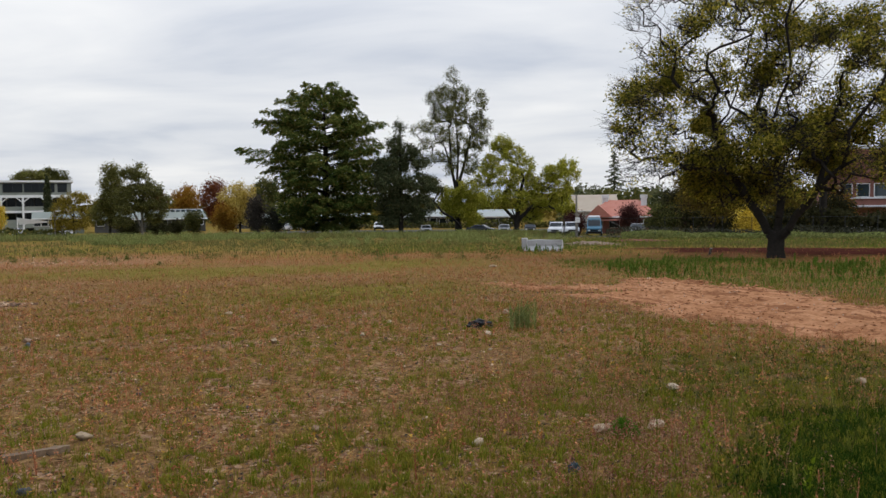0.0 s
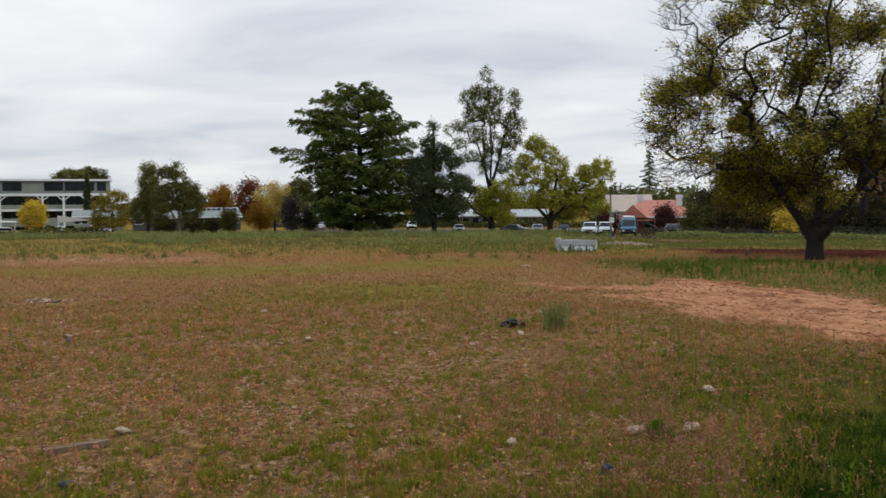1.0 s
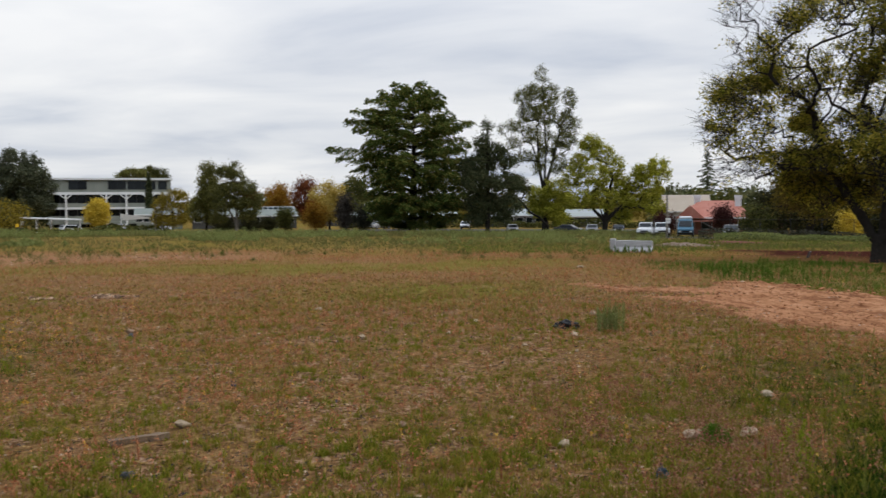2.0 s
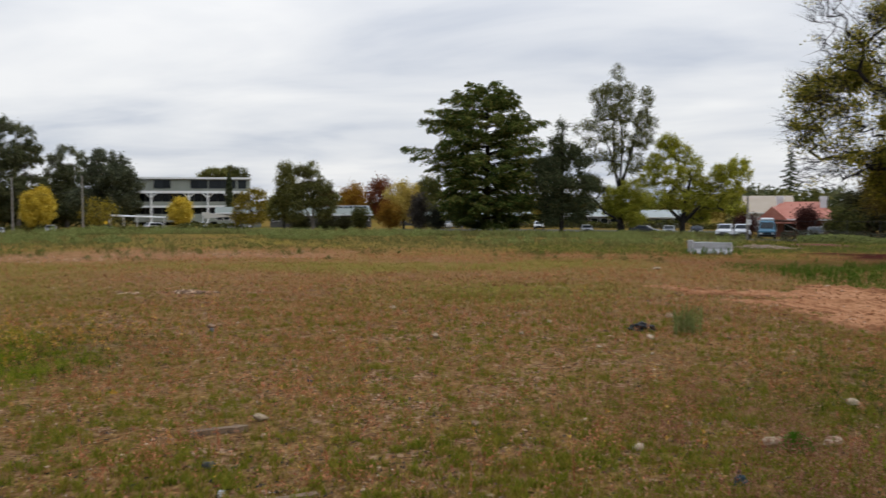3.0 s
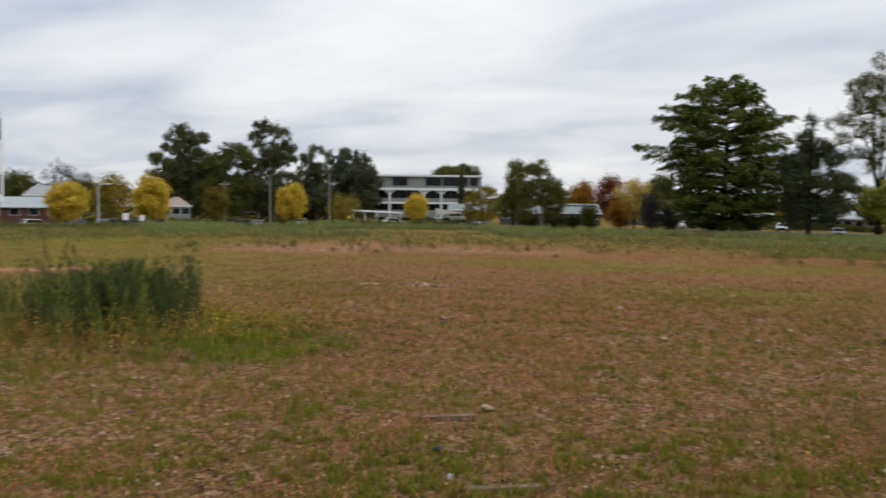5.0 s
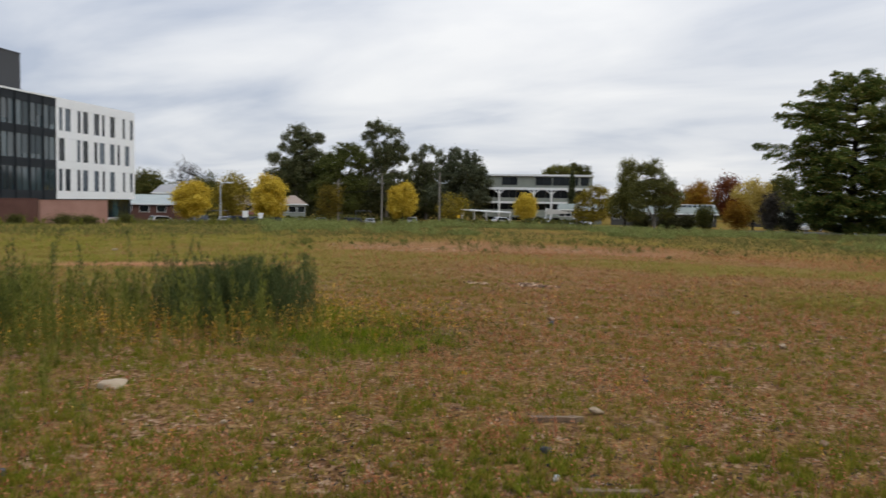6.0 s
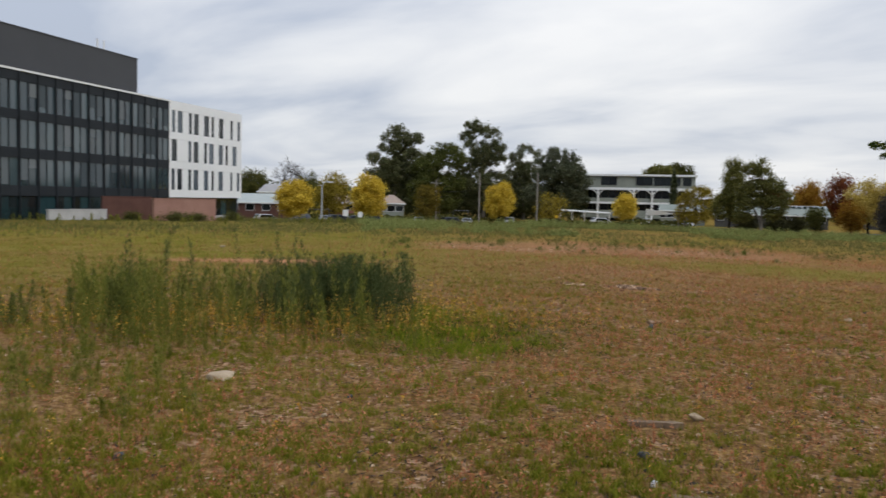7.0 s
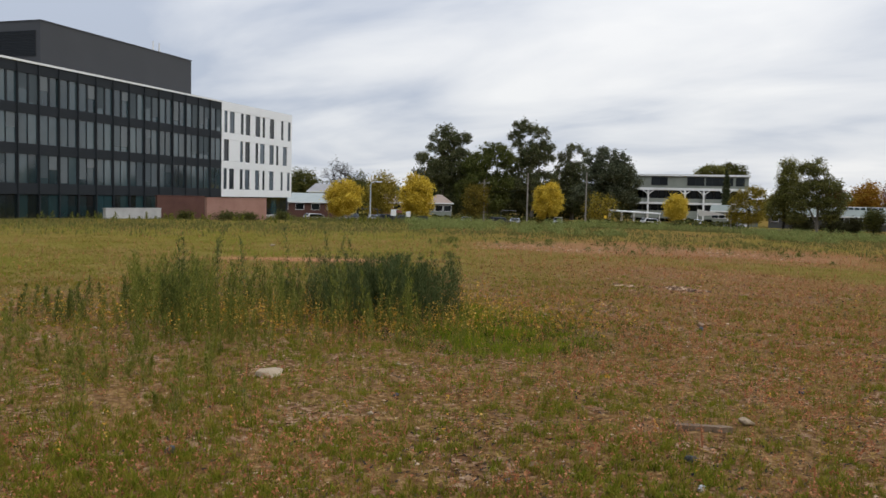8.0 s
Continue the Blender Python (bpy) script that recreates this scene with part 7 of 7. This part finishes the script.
# ---- street things ----
def utility_pole(az, d, top, label, r=0.15, cross=True):
    p = at(az, d)
    h = 1.7 + up_at(d, top) - p.z
    th = thing("utility_pole", Matrix.Translation((p.x, p.y, p.z - 0.2)) @ pose(0, 0, 0, 0, 0, -az), label, "utility pole", "utility poles")
    part("pole", tube((0, 0, 0), (0, 0, h + 0.2), r, r * 0.75, 10), M_POLE, th)
    if cross:
        part("crossarm", box(-0.9, 0.9, -0.06, 0.06, h - 0.5, h - 0.38), M_POLE, th)
        for x in (-0.8, 0.8):
            part("insulator", tube((x, 0, h - 0.38), (x, 0, h - 0.22), 0.04), M_TRIM, th)
    return th


utility_pole(-38.1, 148, 1.78, "grey timber pole beside the street", cross=False)
utility_pole(-34.17, 150, 1.88, "grey timber pole beside the street", cross=False)
utility_pole(-41.05, 150, 1.28, "grey timber pole behind a street tree")
utility_pole(9.03, 93, 0.58, "dark timber pole beside parked vehicles", 0.13, False)
utility_pole(-24.45, 160, 0.95, "thin pale pole among autumn leaves", 0.10, False)
utility_pole(-24.85, 158, -0.1, "short pale post at the car park", 0.10, False)


def street_lamp(az, d, top):
    p = at(az, d)
    h = 1.7 + up_at(d, top) - p.z
    th = thing("street_lamp", Matrix.Translation((p.x, p.y, p.z - 0.1)) @ pose(0, 0, 0, 0, 0, -az), "pale steel street lamp with a curved arm", "street lamp")
    part("pole", tube((0, 0, 0), (0, 0, h - 0.5), 0.13, 0.08, 10), M_LAMPPOST, th)
    arm = bmesh.new()
    pts = [(0, 0, h - 0.5), (0.12, 0, h - 0.15), (0.45, 0, h + 0.05), (1.0, 0, h + 0.1)]
    for a, b in zip(pts, pts[1:]):
        add_tube(arm, a, b, 0.07, sides=8)
    part("arm", arm, M_LAMPPOST, th)
    part("lamp_head", box(0.85, 1.6, -0.16, 0.16, h - 0.02, h + 0.12, 0.04), M_TRIM, th)


street_lamp(-48.8, 120, 0.98)


def barrier():
    p = at(6.78, 46.4)
    th = thing("concrete_barrier", Matrix.Translation((p.x, p.y, p.z - 0.03)) @ pose(0, 0, 0, 0, 0, -12), "weathered white concrete road barrier lying at the field edge", "barrier")
    prof = [(-0.30, 0), (0.30, 0), (0.30, 0.10), (0.14, 0.30), (0.10, 0.66), (-0.10, 0.66), (-0.14, 0.30), (-0.30, 0.10)]
    bm = prism(prof, -1.08, 1.08)
    bmesh.ops.rotate(bm, cent=(0, 0, 0), matrix=Matrix.Rotation(radians(90), 3, "Z"), verts=bm.verts)
    bmesh.ops.bevel(bm, geom=list(bm.edges), offset=0.015, segments=2, affect="EDGES", profile=0.5)
    bmesh.ops.bisect_plane(bm, geom=bm.verts[:] + bm.edges[:] + bm.faces[:], plane_co=(-0.62, 0, 0), plane_no=(1, 0, 0.05))
    bmesh.ops.triangulate(bm, faces=bm.faces)
    bmesh.ops.subdivide_edges(bm, edges=bm.edges, cuts=2, use_grid_fill=True)
    for v in bm.verts:
        v.co += Vector((noise.noise(v.co * 4), noise.noise(v.co * 4 + Vector((7, 0, 0))), noise.noise(v.co * 3 + Vector((0, 9, 0))))) * 0.035
    part("body", bm, M_CONCRETE, th)
    part("end_block", box(-1.16, -0.86, -0.2, 0.16, 0.02, 0.76, 0.03), M_CONCRETE, th, "chipped pale end block")


barrier()


def stone(x, y, w, h, mat, label, turn=0.0, deep=0.75):
    """An angular broken rock, half bedded in the soil."""
    bm = bmesh.new()
    for i in range(22):
        d = Vector(rng.normal(0, 1, 3)).normalized()
        k = rng.uniform(0.78, 1.0)
        bm.verts.new((d.x * k * w / 2, d.y * k * w * deep / 2, max(-0.35, d.z * k) * h * 0.62))
    hull = bmesh.ops.convex_hull(bm, input=bm.verts)
    loose = [v for v in bm.verts if not v.link_faces]
    bmesh.ops.delete(bm, geom=loose, context="VERTS")
    bmesh.ops.bevel(bm, geom=list(bm.edges), offset=w * 0.02, segments=1, affect="EDGES", profile=0.5)
    ob = part("stone", bm, mat, None)
    ob.matrix_world = Matrix.Translation((x, y, float(surface(np.array([x]), np.array([y]))[0]) + h * 0.33)) @ pose(0, 0, 0, rng.uniform(-6, 6), rng.uniform(-6, 6), turn)
    tagged(ob, label, "stone", "stones on the field")
    return ob


for az, d, w, top in ((-58.4, 88.5, 3.0, -1.3), (-57.0, 90, 2.4, -1.4), (-54.6, 97, 2.4, -1.2), (-61.0, 91, 2.0, -1.35)):
    simple_tree("shrub", az, d, w, up_at(d, top), M_OLIVELEAF, "low dark green shrub at the foot of a wall", leaf=0.14, n=1500, clear=0.05, category="shrub", twigs=80, spread=0.2, trunk_r=0.04)


# ---- loose things on the field ----
PALE = [(-2.71, 6.17, 0.15), (-2.52, 5.80, 0.07), (2.22, 8.09, 0.15), (1.67, 6.59, 0.17), (1.245, 6.46, 0.20), (0.23, 5.98, 0.13), (-2.52, 7.64, 0.07), (-2.30, 11.18, 0.17), (-3.80, 14.68, 0.14), (-1.18, 11.83, 0.11),
        (-0.89, 13.53, 0.11), (-0.08, 10.96, 0.10), (0.57, 10.50, 0.07), (0.66, 6.99, 0.07), (1.07, 14.52, 0.2), (0.62, 12.12, 0.16), (1.77, 29.92, 0.45), (4.12, 8.23, 0.15), (5.45, 22.22, 0.31), (-0.18, 6.95, 0.05)]
PALE_WEST = [(-6.77, 4.47, 0.42), (-4.48, 3.45, 0.07), (-4.76, 3.41, 0.08), (-3.95, 3.58, 0.04), (-4.92, 4.18, 0.08), (-6.29, 5.76, 0.08), (-8.19, 2.90, 0.06), (-10.61, 4.44, 0.08), (-2.51, 7.65, 0.07), (-27.69, 19.04, 0.27)]
DARK = [(-2.56, 4.99, 0.12), (-3.12, 3.72, 0.07), (-5.38, 4.89, 0.07), (-6.28, 3.87, 0.06), (-5.14, 2.57, 0.12), (-1.74, 7.28, 0.05), (-2.88, 7.79, 0.08), (-2.94, 7.97, 0.07), (-5.55, 11.08, 0.12)]
BROWN = [(-3.24, 4.14, 0.09), (-5.73, 11.43, 0.16), (-1.02, 6.51, 0.10), (-3.31, 9.01, 0.09)]
for x, y, w in PALE + PALE_WEST:
    stone(x, y, w * (1.0 if w > 0.28 else 1.15), w * (0.20 if 0.28 < w < 0.5 else 0.5), M_STONE, "pale cream broken stone lying in thin grass" if w > 0.1 else "small pale stone lying in thin grass", rng.uniform(0, 180))
for x, y, w in DARK:
    stone(x, y, w, w * 0.6, M_DARKSTONE, "blue-grey broken stone lying in thin grass", rng.uniform(0, 180))
for x, y, w in BROWN:
    stone(x, y, w, w * 0.6, M_GRAVELROCK, "brown stone lying in thin grass", rng.uniform(0, 180))


def plank(a, b, wide, thick, label):
    a, b = Vector((*a, ground_z(*a))), Vector((*b, ground_z(*b)))
    v = b - a
    ln = v.length
    bm = bmesh.new()
    n = 10
    secs = []
    for i in range(n + 1):
        x = ln * i / n
        k = 1.0 if 0 < i < n else 0.8
        j = rng.uniform(-0.004, 0.004, 4)
        secs.append([bm.verts.new((x + j[0], -wide / 2 * k, 0)), bm.verts.new((x, wide / 2 * k, 0)), bm.verts.new((x + j[1], wide / 2 * k + j[2], thick + j[3])), bm.verts.new((x, -wide / 2 * k + j[2], thick - j[3]))])
    for s, t in zip(secs, secs[1:]):
        for i in range(4):
            bm.faces.new((s[i], s[(i + 1) % 4], t[(i + 1) % 4], t[i]))
    bm.faces.new(secs[0][::-1])
    bm.faces.new(secs[-1])
    bmesh.ops.recalc_face_normals(bm, faces=bm.faces)
    ob = part("plank", bm, M_PLANK, None)
    z = max(float(surface(np.array([p.x]), np.array([p.y]))[0]) for p in (a, b, (a + b) / 2))
    ob.matrix_world = Matrix.Translation((a.x, a.y, z - 0.005)) @ pose(0, 0, 0, 0, 0, math.degrees(math.atan2(v.y, v.x)))
    return tagged(ob, label, "plank", "planks on the field")


plank((-3.04, 5.65), (-2.69, 5.90), 0.07, 0.045, "weathered brown broken plank lying in thin grass")
plank((-2.11, 4.32), (-1.68, 4.62), 0.06, 0.03, "pale weathered plank lying in thin grass")


def crumpled(name, x, y, sx, sy, sz, mat, label, category):
    bm = bmesh.new()
    bmesh.ops.create_icosphere(bm, subdivisions=4, radius=0.5)
    ph = Vector((x * 3.1, y, 0))
    for v in bm.verts:
        k = 1 + 0.5 * noise.noise(v.co * 3.2 + ph) + 0.35 * abs(noise.noise(v.co * 8.0 + ph)) + 0.12 * noise.noise(v.co * 20)
        v.co = Vector((v.co.x * k * sx, v.co.y * k * sy, max(-0.25, v.co.z * k) * sz))
    ob = part(name, bm, mat, None)
    ob.matrix_world = Matrix.Translation((x, y, float(surface(np.array([x]), np.array([y]))[0]) + sz * 0.2)) @ pose(0, 0, 0, 0, 0, -3)
    return tagged(ob, label, category)


crumpled("plastic_bag", 0.56, 12.95, 0.34, 0.2, 0.15, M_BLACKPLASTIC, "crumpled shiny black plastic bag lying on grass", "plastic bag")
crumpled("plastic_wrapper", 0.82, 5.3, 0.07, 0.05, 0.09, M_BLUEPLASTIC, "crumpled faded blue plastic wrapper in thin grass", "litter")
crumpled("paper_scrap", -2.25, 4.53, 0.032, 0.075, 0.04, M_CONCRETE, "crumpled white paper scrap in thin grass", "litter")

# a cushion of bright moss-like grass beside a stone
ma, mr = rng.uniform(0, 2 * math.pi, 2400), np.sqrt(rng.uniform(0, 1, 2400))
mx, my = 1.365 + np.cos(ma) * mr * 0.125, 6.36 + np.sin(ma) * mr * 0.09
mv, mf = blades(mx, my, surface(mx, my) - 0.01 + 0.12 * (1 - mr ** 2), rng.uniform(0.03, 0.06, 2400), rng.uniform(0.005, 0.009, 2400), 0.8)
stuff("grass_cushion", mv, mf, M_BRIGHT, "small bright green grass cushion beside a stone")


# ---- the eastern edge: fence, gate, rubble, soil heap ----
def fence_run(points, height, label):
    """Chain-link fence: steel posts, rails and a net of wire, one piece for each bay."""
    th = thing("chain_link_fence", Matrix.Identity(4), label, "fence")
    for i, (az, d) in enumerate(points):
        p = at(az, d)
        part("post", tube((p.x, p.y, p.z - 0.2), (p.x, p.y, p.z + height + 0.1), 0.03, sides=8), M_FENCE, th)
        if i:
            q = at(*points[i - 1])
            part("rail", tube((q.x, q.y, q.z + height), (p.x, p.y, p.z + height), 0.012, sides=6), M_FENCE, th)
            v = p - q
            n = max(4, int(v.length / 0.16))
            bm = bmesh.new()
            up = Vector((0, 0, height))
            side = Vector((v.y, -v.x, 0)).normalized() * 0.003
            for k in range(-int(height / 0.16), n + int(height / 0.16)):
                for s in (1, -1):
                    t0, t1 = k / n, k / n + s * height / 0.16 / n
                    z0, z1 = 0.0, 1.0
                    if t0 < 0 or t0 > 1:
                        continue
                    if t1 > 1:
                        z1 = (1 - t0) / (t1 - t0)
                        t1 = 1
                    if t1 < 0:
                        z1 = (0 - t0) / (t1 - t0)
                        t1 = 0
                    a, b = q + v * t0 + up * z0, q + v * t1 + up * z1
                    w = Vector((0, 0, 0.004))
                    vs = [bm.verts.new(c) for c in (a - w - side, a + w + side, b + w + side, b - w - side)]
                    bm.faces.new(vs)
            part("wire_net", bm, M_FENCE, th)


fence_run([(11.2, 90), (13.0, 88.5), (14.8, 87.5), (16.6, 87), (18.4, 86.5), (20.2, 86), (22.0, 86), (23.8, 86), (25.6, 86), (27.4, 86), (29.2, 86), (31.0, 86), (33.0, 86)], 2.0, "tall grey chain-link fence along the eastern boundary")
fence_run([(8.2, 91), (9.6, 90.5), (11.2, 90)], 1.9, "open chain-link gate panel beside parked vehicles")
gp = at(11.2, 90)
brace = thing("fence_brace", Matrix.Translation(gp), "slanting steel fence brace beside the gate", "fence brace")
part("strut", tube((0.1, -0.05, 1.7), (3.3, -0.6, -0.1), 0.035), M_STEEL, brace)
part("foot", box(3.15, 3.45, -0.75, -0.45, -0.2, 0.05), M_CONCRETE, brace)


def soil_heap(az, d, w, deep, h, mat, label):
    p = at(az, d)
    n = 36
    u = np.linspace(-1, 1, n)
    X, Y = np.meshgrid(u, u, indexing="ij")
    r = np.hypot(X, Y)
    Z = h * np.clip(1 - r ** 1.6, -0.2, 1) * (0.75 + 0.5 * value_noise(X * 5, Y * 5, 1.0, 91)) + 0.12 * (value_noise(X * 16, Y * 16, 1.0, 92) - 0.5)
    v = np.stack([X.ravel() * w / 2, Y.ravel() * deep / 2, Z.ravel()], 1)
    i, j = np.meshgrid(np.arange(n - 1), np.arange(n - 1), indexing="ij")
    f = np.stack([i * n + j, (i + 1) * n + j, (i + 1) * n + j + 1, i * n + j + 1], -1).reshape(-1, 4)
    ob = new("earth_mound", mesh_of("earth_mound", v, f, [mat], smooth=True))
    ob.matrix_world = Matrix.Translation((p.x, p.y, p.z - 0.05)) @ pose(0, 0, 0, 0, 0, -az)
    return tagged(ob, label, "mound")


soil_heap(10.0, 60, 5.0, 3.0, 0.26, M_PALE, "low heap of pale soil and rubble by the gate")
soil_heap(13.2, 70, 6.5, 3.0, 0.2, M_REDSOIL, "low weedy heap of dark soil by the fence")
for az, d, w in ((10.5, 58, 0.5), (11.0, 59, 0.35), (10.8, 57, 0.3), (9.3, 58, 0.3), (12.2, 60, 0.4)):
    q = at(az, d)
    stone(q.x, q.y, w, w * 0.5, M_STONE, "pale rubble stone beside the soil heap", rng.uniform(0, 180))


def broken_seat():
    p = at(17.45, 40.3)
    th = thing("broken_chair", Matrix.Translation((p.x, p.y, p.z - 0.2)) @ pose(0, 0, 0, 0, 0, -30), "grey broken metal chair lying on red soil", "chair")
    part("seat", box(-0.35, 0.1, -0.2, 0.2, 0.20, 0.24, 0.01), M_STEEL, th)
    bm = box(0.10, 0.14, -0.2, 0.2, 0.22, 0.55, 0.01)
    bmesh.ops.rotate(bm, cent=(0.1, 0, 0.22), matrix=Matrix.Rotation(radians(15), 3, "Y"), verts=bm.verts)
    part("backrest", bm, M_STEEL, th)
    for x, y in ((-0.3, -0.17), (-0.3, 0.17), (0.05, -0.17), (0.05, 0.17)):
        part("leg", tube((x, y, 0.2), (x * 1.2, y, 0.02), 0.015), M_STEEL, th)


broken_seat()


# ---- the street in the north and west ----
def road_strip(name, pts, half, mat, label):
    """A ribbon of road just above the ground."""
    v, f = [], []
    for i, (az, d) in enumerate(pts):
        for k in (-half, half):
            q = at(az, d + k)
            v.append((q.x, q.y, q.z + 0.02))
        if i:
            f.append((2 * i - 2, 2 * i, 2 * i + 1, 2 * i - 1))
    ob = new(name, mesh_of(name, np.array(v), np.array(f), [mat]))
    return tagged(ob, label, "road", kind="structure")


road_strip("road", [(az, 149 + max(0.0, (az + 40) * 0.9)) for az in range(-56, -19, 3)], 4.5, M_ASPHALT, "grey asphalt street beyond the field")
road_strip("pavement", [(az, 146) for az in range(-14, 9, 2)], 16, M_ASPHALT, "asphalt car park beyond the field")
road_strip("road", [(az, 97) for az in range(6, 38, 2)], 5, M_ASPHALT, "asphalt lane behind the fence")


def road_sign(az, d, up, mat, label, w=0.6, h=0.6):
    p = at(az, d)
    th = thing("road_sign", Matrix.Translation((p.x, p.y, p.z - 0.1)) @ pose(0, 0, 0, 0, 0, -az), label, "sign")
    part("post", tube((0, 0, 0), (0, 0, up), 0.035), M_STEEL, th)
    part("plate", box(-w / 2, w / 2, -0.06, -0.04, up - h, up + 0.05, 0.008), mat, th)


road_sign(-32.85, 143, 2.4, M_SIGNYELLOW, "yellow warning sign on a steel post", 0.42, 0.42)
road_sign(-47.2, 128, 2.3, M_TRIM, "white notice board on a steel post", 0.8, 0.9)
road_sign(-46.2, 130, 2.1, M_TRIM, "white notice board on a steel post", 0.7, 0.8)
road_sign(9.1, 92, 2.2, M_TRIM, "white notice board on a steel post", 0.5, 0.5)


def goal_frame(az, d, w, h, label):
    p = at(az, d)
    th = thing("pipe_frame", Matrix.Translation((p.x, p.y, p.z - 0.1)) @ pose(0, 0, 0, 0, 0, -az), label, "frame")
    for x in (-w / 2, w / 2):
        part("post", tube((x, 0, 0), (x, 0, h), 0.045), M_STEEL, th)
    part("crossbar", tube((-w / 2 - 0.06, 0, h), (w / 2 + 0.06, 0, h), 0.045), M_STEEL, th)


goal_frame(-39.35, 146, 2.6, 2.9, "grey pipe frame beside the street")
goal_frame(-49.0, 146, 3.6, 2.6, "grey pipe gate frame beside the street")


def power_line(a, b, ha, hb, sag, label):
    """One hanging wire between two poles."""
    p, q = at(*a), at(*b)
    bm = bmesh.new()
    n = 14
    pts = []
    for i in range(n + 1):
        t = i / n
        pts.append(Vector((p.x + (q.x - p.x) * t, p.y + (q.y - p.y) * t, p.z + ha + (q.z + hb - p.z - ha) * t - sag * 4 * t * (1 - t))))
    for s, e in zip(pts, pts[1:]):
        add_tube(bm, s, e, 0.018, sides=4)
    ob = part("power_line", bm, M_BLACKPLASTIC, None)
    return tagged(ob, label, "power line")


power_line((-41.05, 150), (-38.1, 148), 6.2, 6.6, 0.25, "thin dark overhead wire between two poles")
power_line((-38.1, 148), (-34.17, 150), 6.6, 7.4, 0.3, "thin dark overhead wire between two poles")


def shade_sail():
    p = at(-26.2, 176)
    th = thing("shade_sail", Matrix.Translation(p) @ pose(0, 0, 0, 0, 0, 24), "white triangular shade sail on posts beside the ward", "shade sail")
    for x, z in ((-2.2, 3.4), (3.6, 2.5)):
        part("post", tube((x, 0, -0.1), (x, 0, z), 0.08), M_TRIM, th)
    bm = bmesh.new()
    vs = [bm.verts.new(c) for c in ((-2.2, 0, 3.4), (3.6, 0, 2.5), (-2.0, 0.4, 2.1), (-2.2, 0, 3.36), (3.6, 0, 2.46), (-2.0, 0.4, 2.06))]
    for f in ((0, 1, 2), (5, 4, 3), (0, 3, 4, 1), (1, 4, 5, 2), (2, 5, 3, 0)):
        bm.faces.new([vs[i] for i in f])
    part("canopy", bm, M_TRIM, th)


shade_sail()


# ---- distant woods behind everything ----
def far_woods(name, az0, az1, d0, d1, n, top0, top1, mats, label):
    """Uneven belts of far trees: many leafy clumps, too far to count."""
    az = rng.uniform(az0, az1, n)
    crest = top0 + (top1 - top0) * (0.6 * value_noise(az, az * 0, 2.2, 95) + 0.4 * value_noise(az, az * 0, 0.8, 96))
    d = rng.uniform(d0, d1, n)
    el = np.radians(-1.3 + (crest + 1.3) * rng.uniform(0, 1, n) ** 0.7)
    pts = np.stack([d * np.sin(np.radians(az)), d * np.cos(np.radians(az)), 1.7 + d * np.tan(el)], 1)
    c = np.repeat(pts, 6, 0) + rng.normal(0, 0.9, (n * 6, 3))
    v, f = leaves(c, np.full(len(c), 1.5))
    me = mesh_of(name, v, f, mats, which=np.repeat((value_noise(az, az * 0, 3.0, 97) * len(mats)).astype(int).clip(0, len(mats) - 1), 6))
    return tagged(new(name, me), label, "woods", kind="stuff")


far_woods("far_woods", -82, -27, 270, 330, 3400, 0.1, 1.0, [M_OLIVELEAF, M_EUCALYPT, M_BROWNOLIVE], "distant olive-green tree belt behind the street")
far_woods("far_woods", -27, 8, 250, 330, 3000, -0.2, 0.9, [M_OLIVELEAF, M_BROWNOLIVE, M_OLIVELEAF], "distant mixed autumn tree belt")
far_woods("far_woods", 8, 45, 190, 260, 2600, 0.2, 1.3, [M_OLIVELEAF, M_EUCALYPT, M_OLIVELEAF], "distant dark tree belt behind the houses")


def hedge(name, az0, az1, d, high, mat, label, size=0.6, dense=170):
    """A clipped belt of shrubs along an arc."""
    n = int((az1 - az0) * dense)
    az = np.radians(rng.uniform(az0, az1, n))
    dd = d + rng.normal(0, 0.6, n)
    x, y = dd * np.sin(az), dd * np.cos(az)
    top = high * (0.35 + 0.7 * value_noise(x, y, 5, 98) + 0.35 * value_noise(x, y, 1.6, 99))
    c = np.stack([x, y, ground_zs(x, y) + top * rng.uniform(0, 1, n) ** 0.8], 1)
    v, f = leaves(c, np.full(n, size))
    return tagged(new(name, mesh_of(name, v, f, [mat])), label, "hedge", kind="stuff")


hedge("shrub_belt", -45.4, -30.8, 216, 13.5, M_EUCALYPT, "dark undergrowth and saplings below the gum trees", 0.9, 1500)
hedge("hedge", -13, 9, 171, 1.7, M_OLIVELEAF, "dark hedge behind the car park")
# this belt is added to stand for the shade under the street's trees
hedge("hedge", -56, -24, 163, 1.5, M_OLIVELEAF, "leafy belt added for the dark shade beyond the street")
hedge("fence_weeds", 12, 37, 84, 0.75, M_HEDGEWEED, "grey-green rank growth along the fence", 0.20, 420)
hedge("fence_scrub", 11, 37, 85.2, 1.2, M_GREYSHRUB, "dull brown scrub along the fence", 0.22, 240)
hedge("hedge", 14, 37, 100, 2.6, M_DARKSHRUB, "dark hedge along the lane", 0.5, 330)
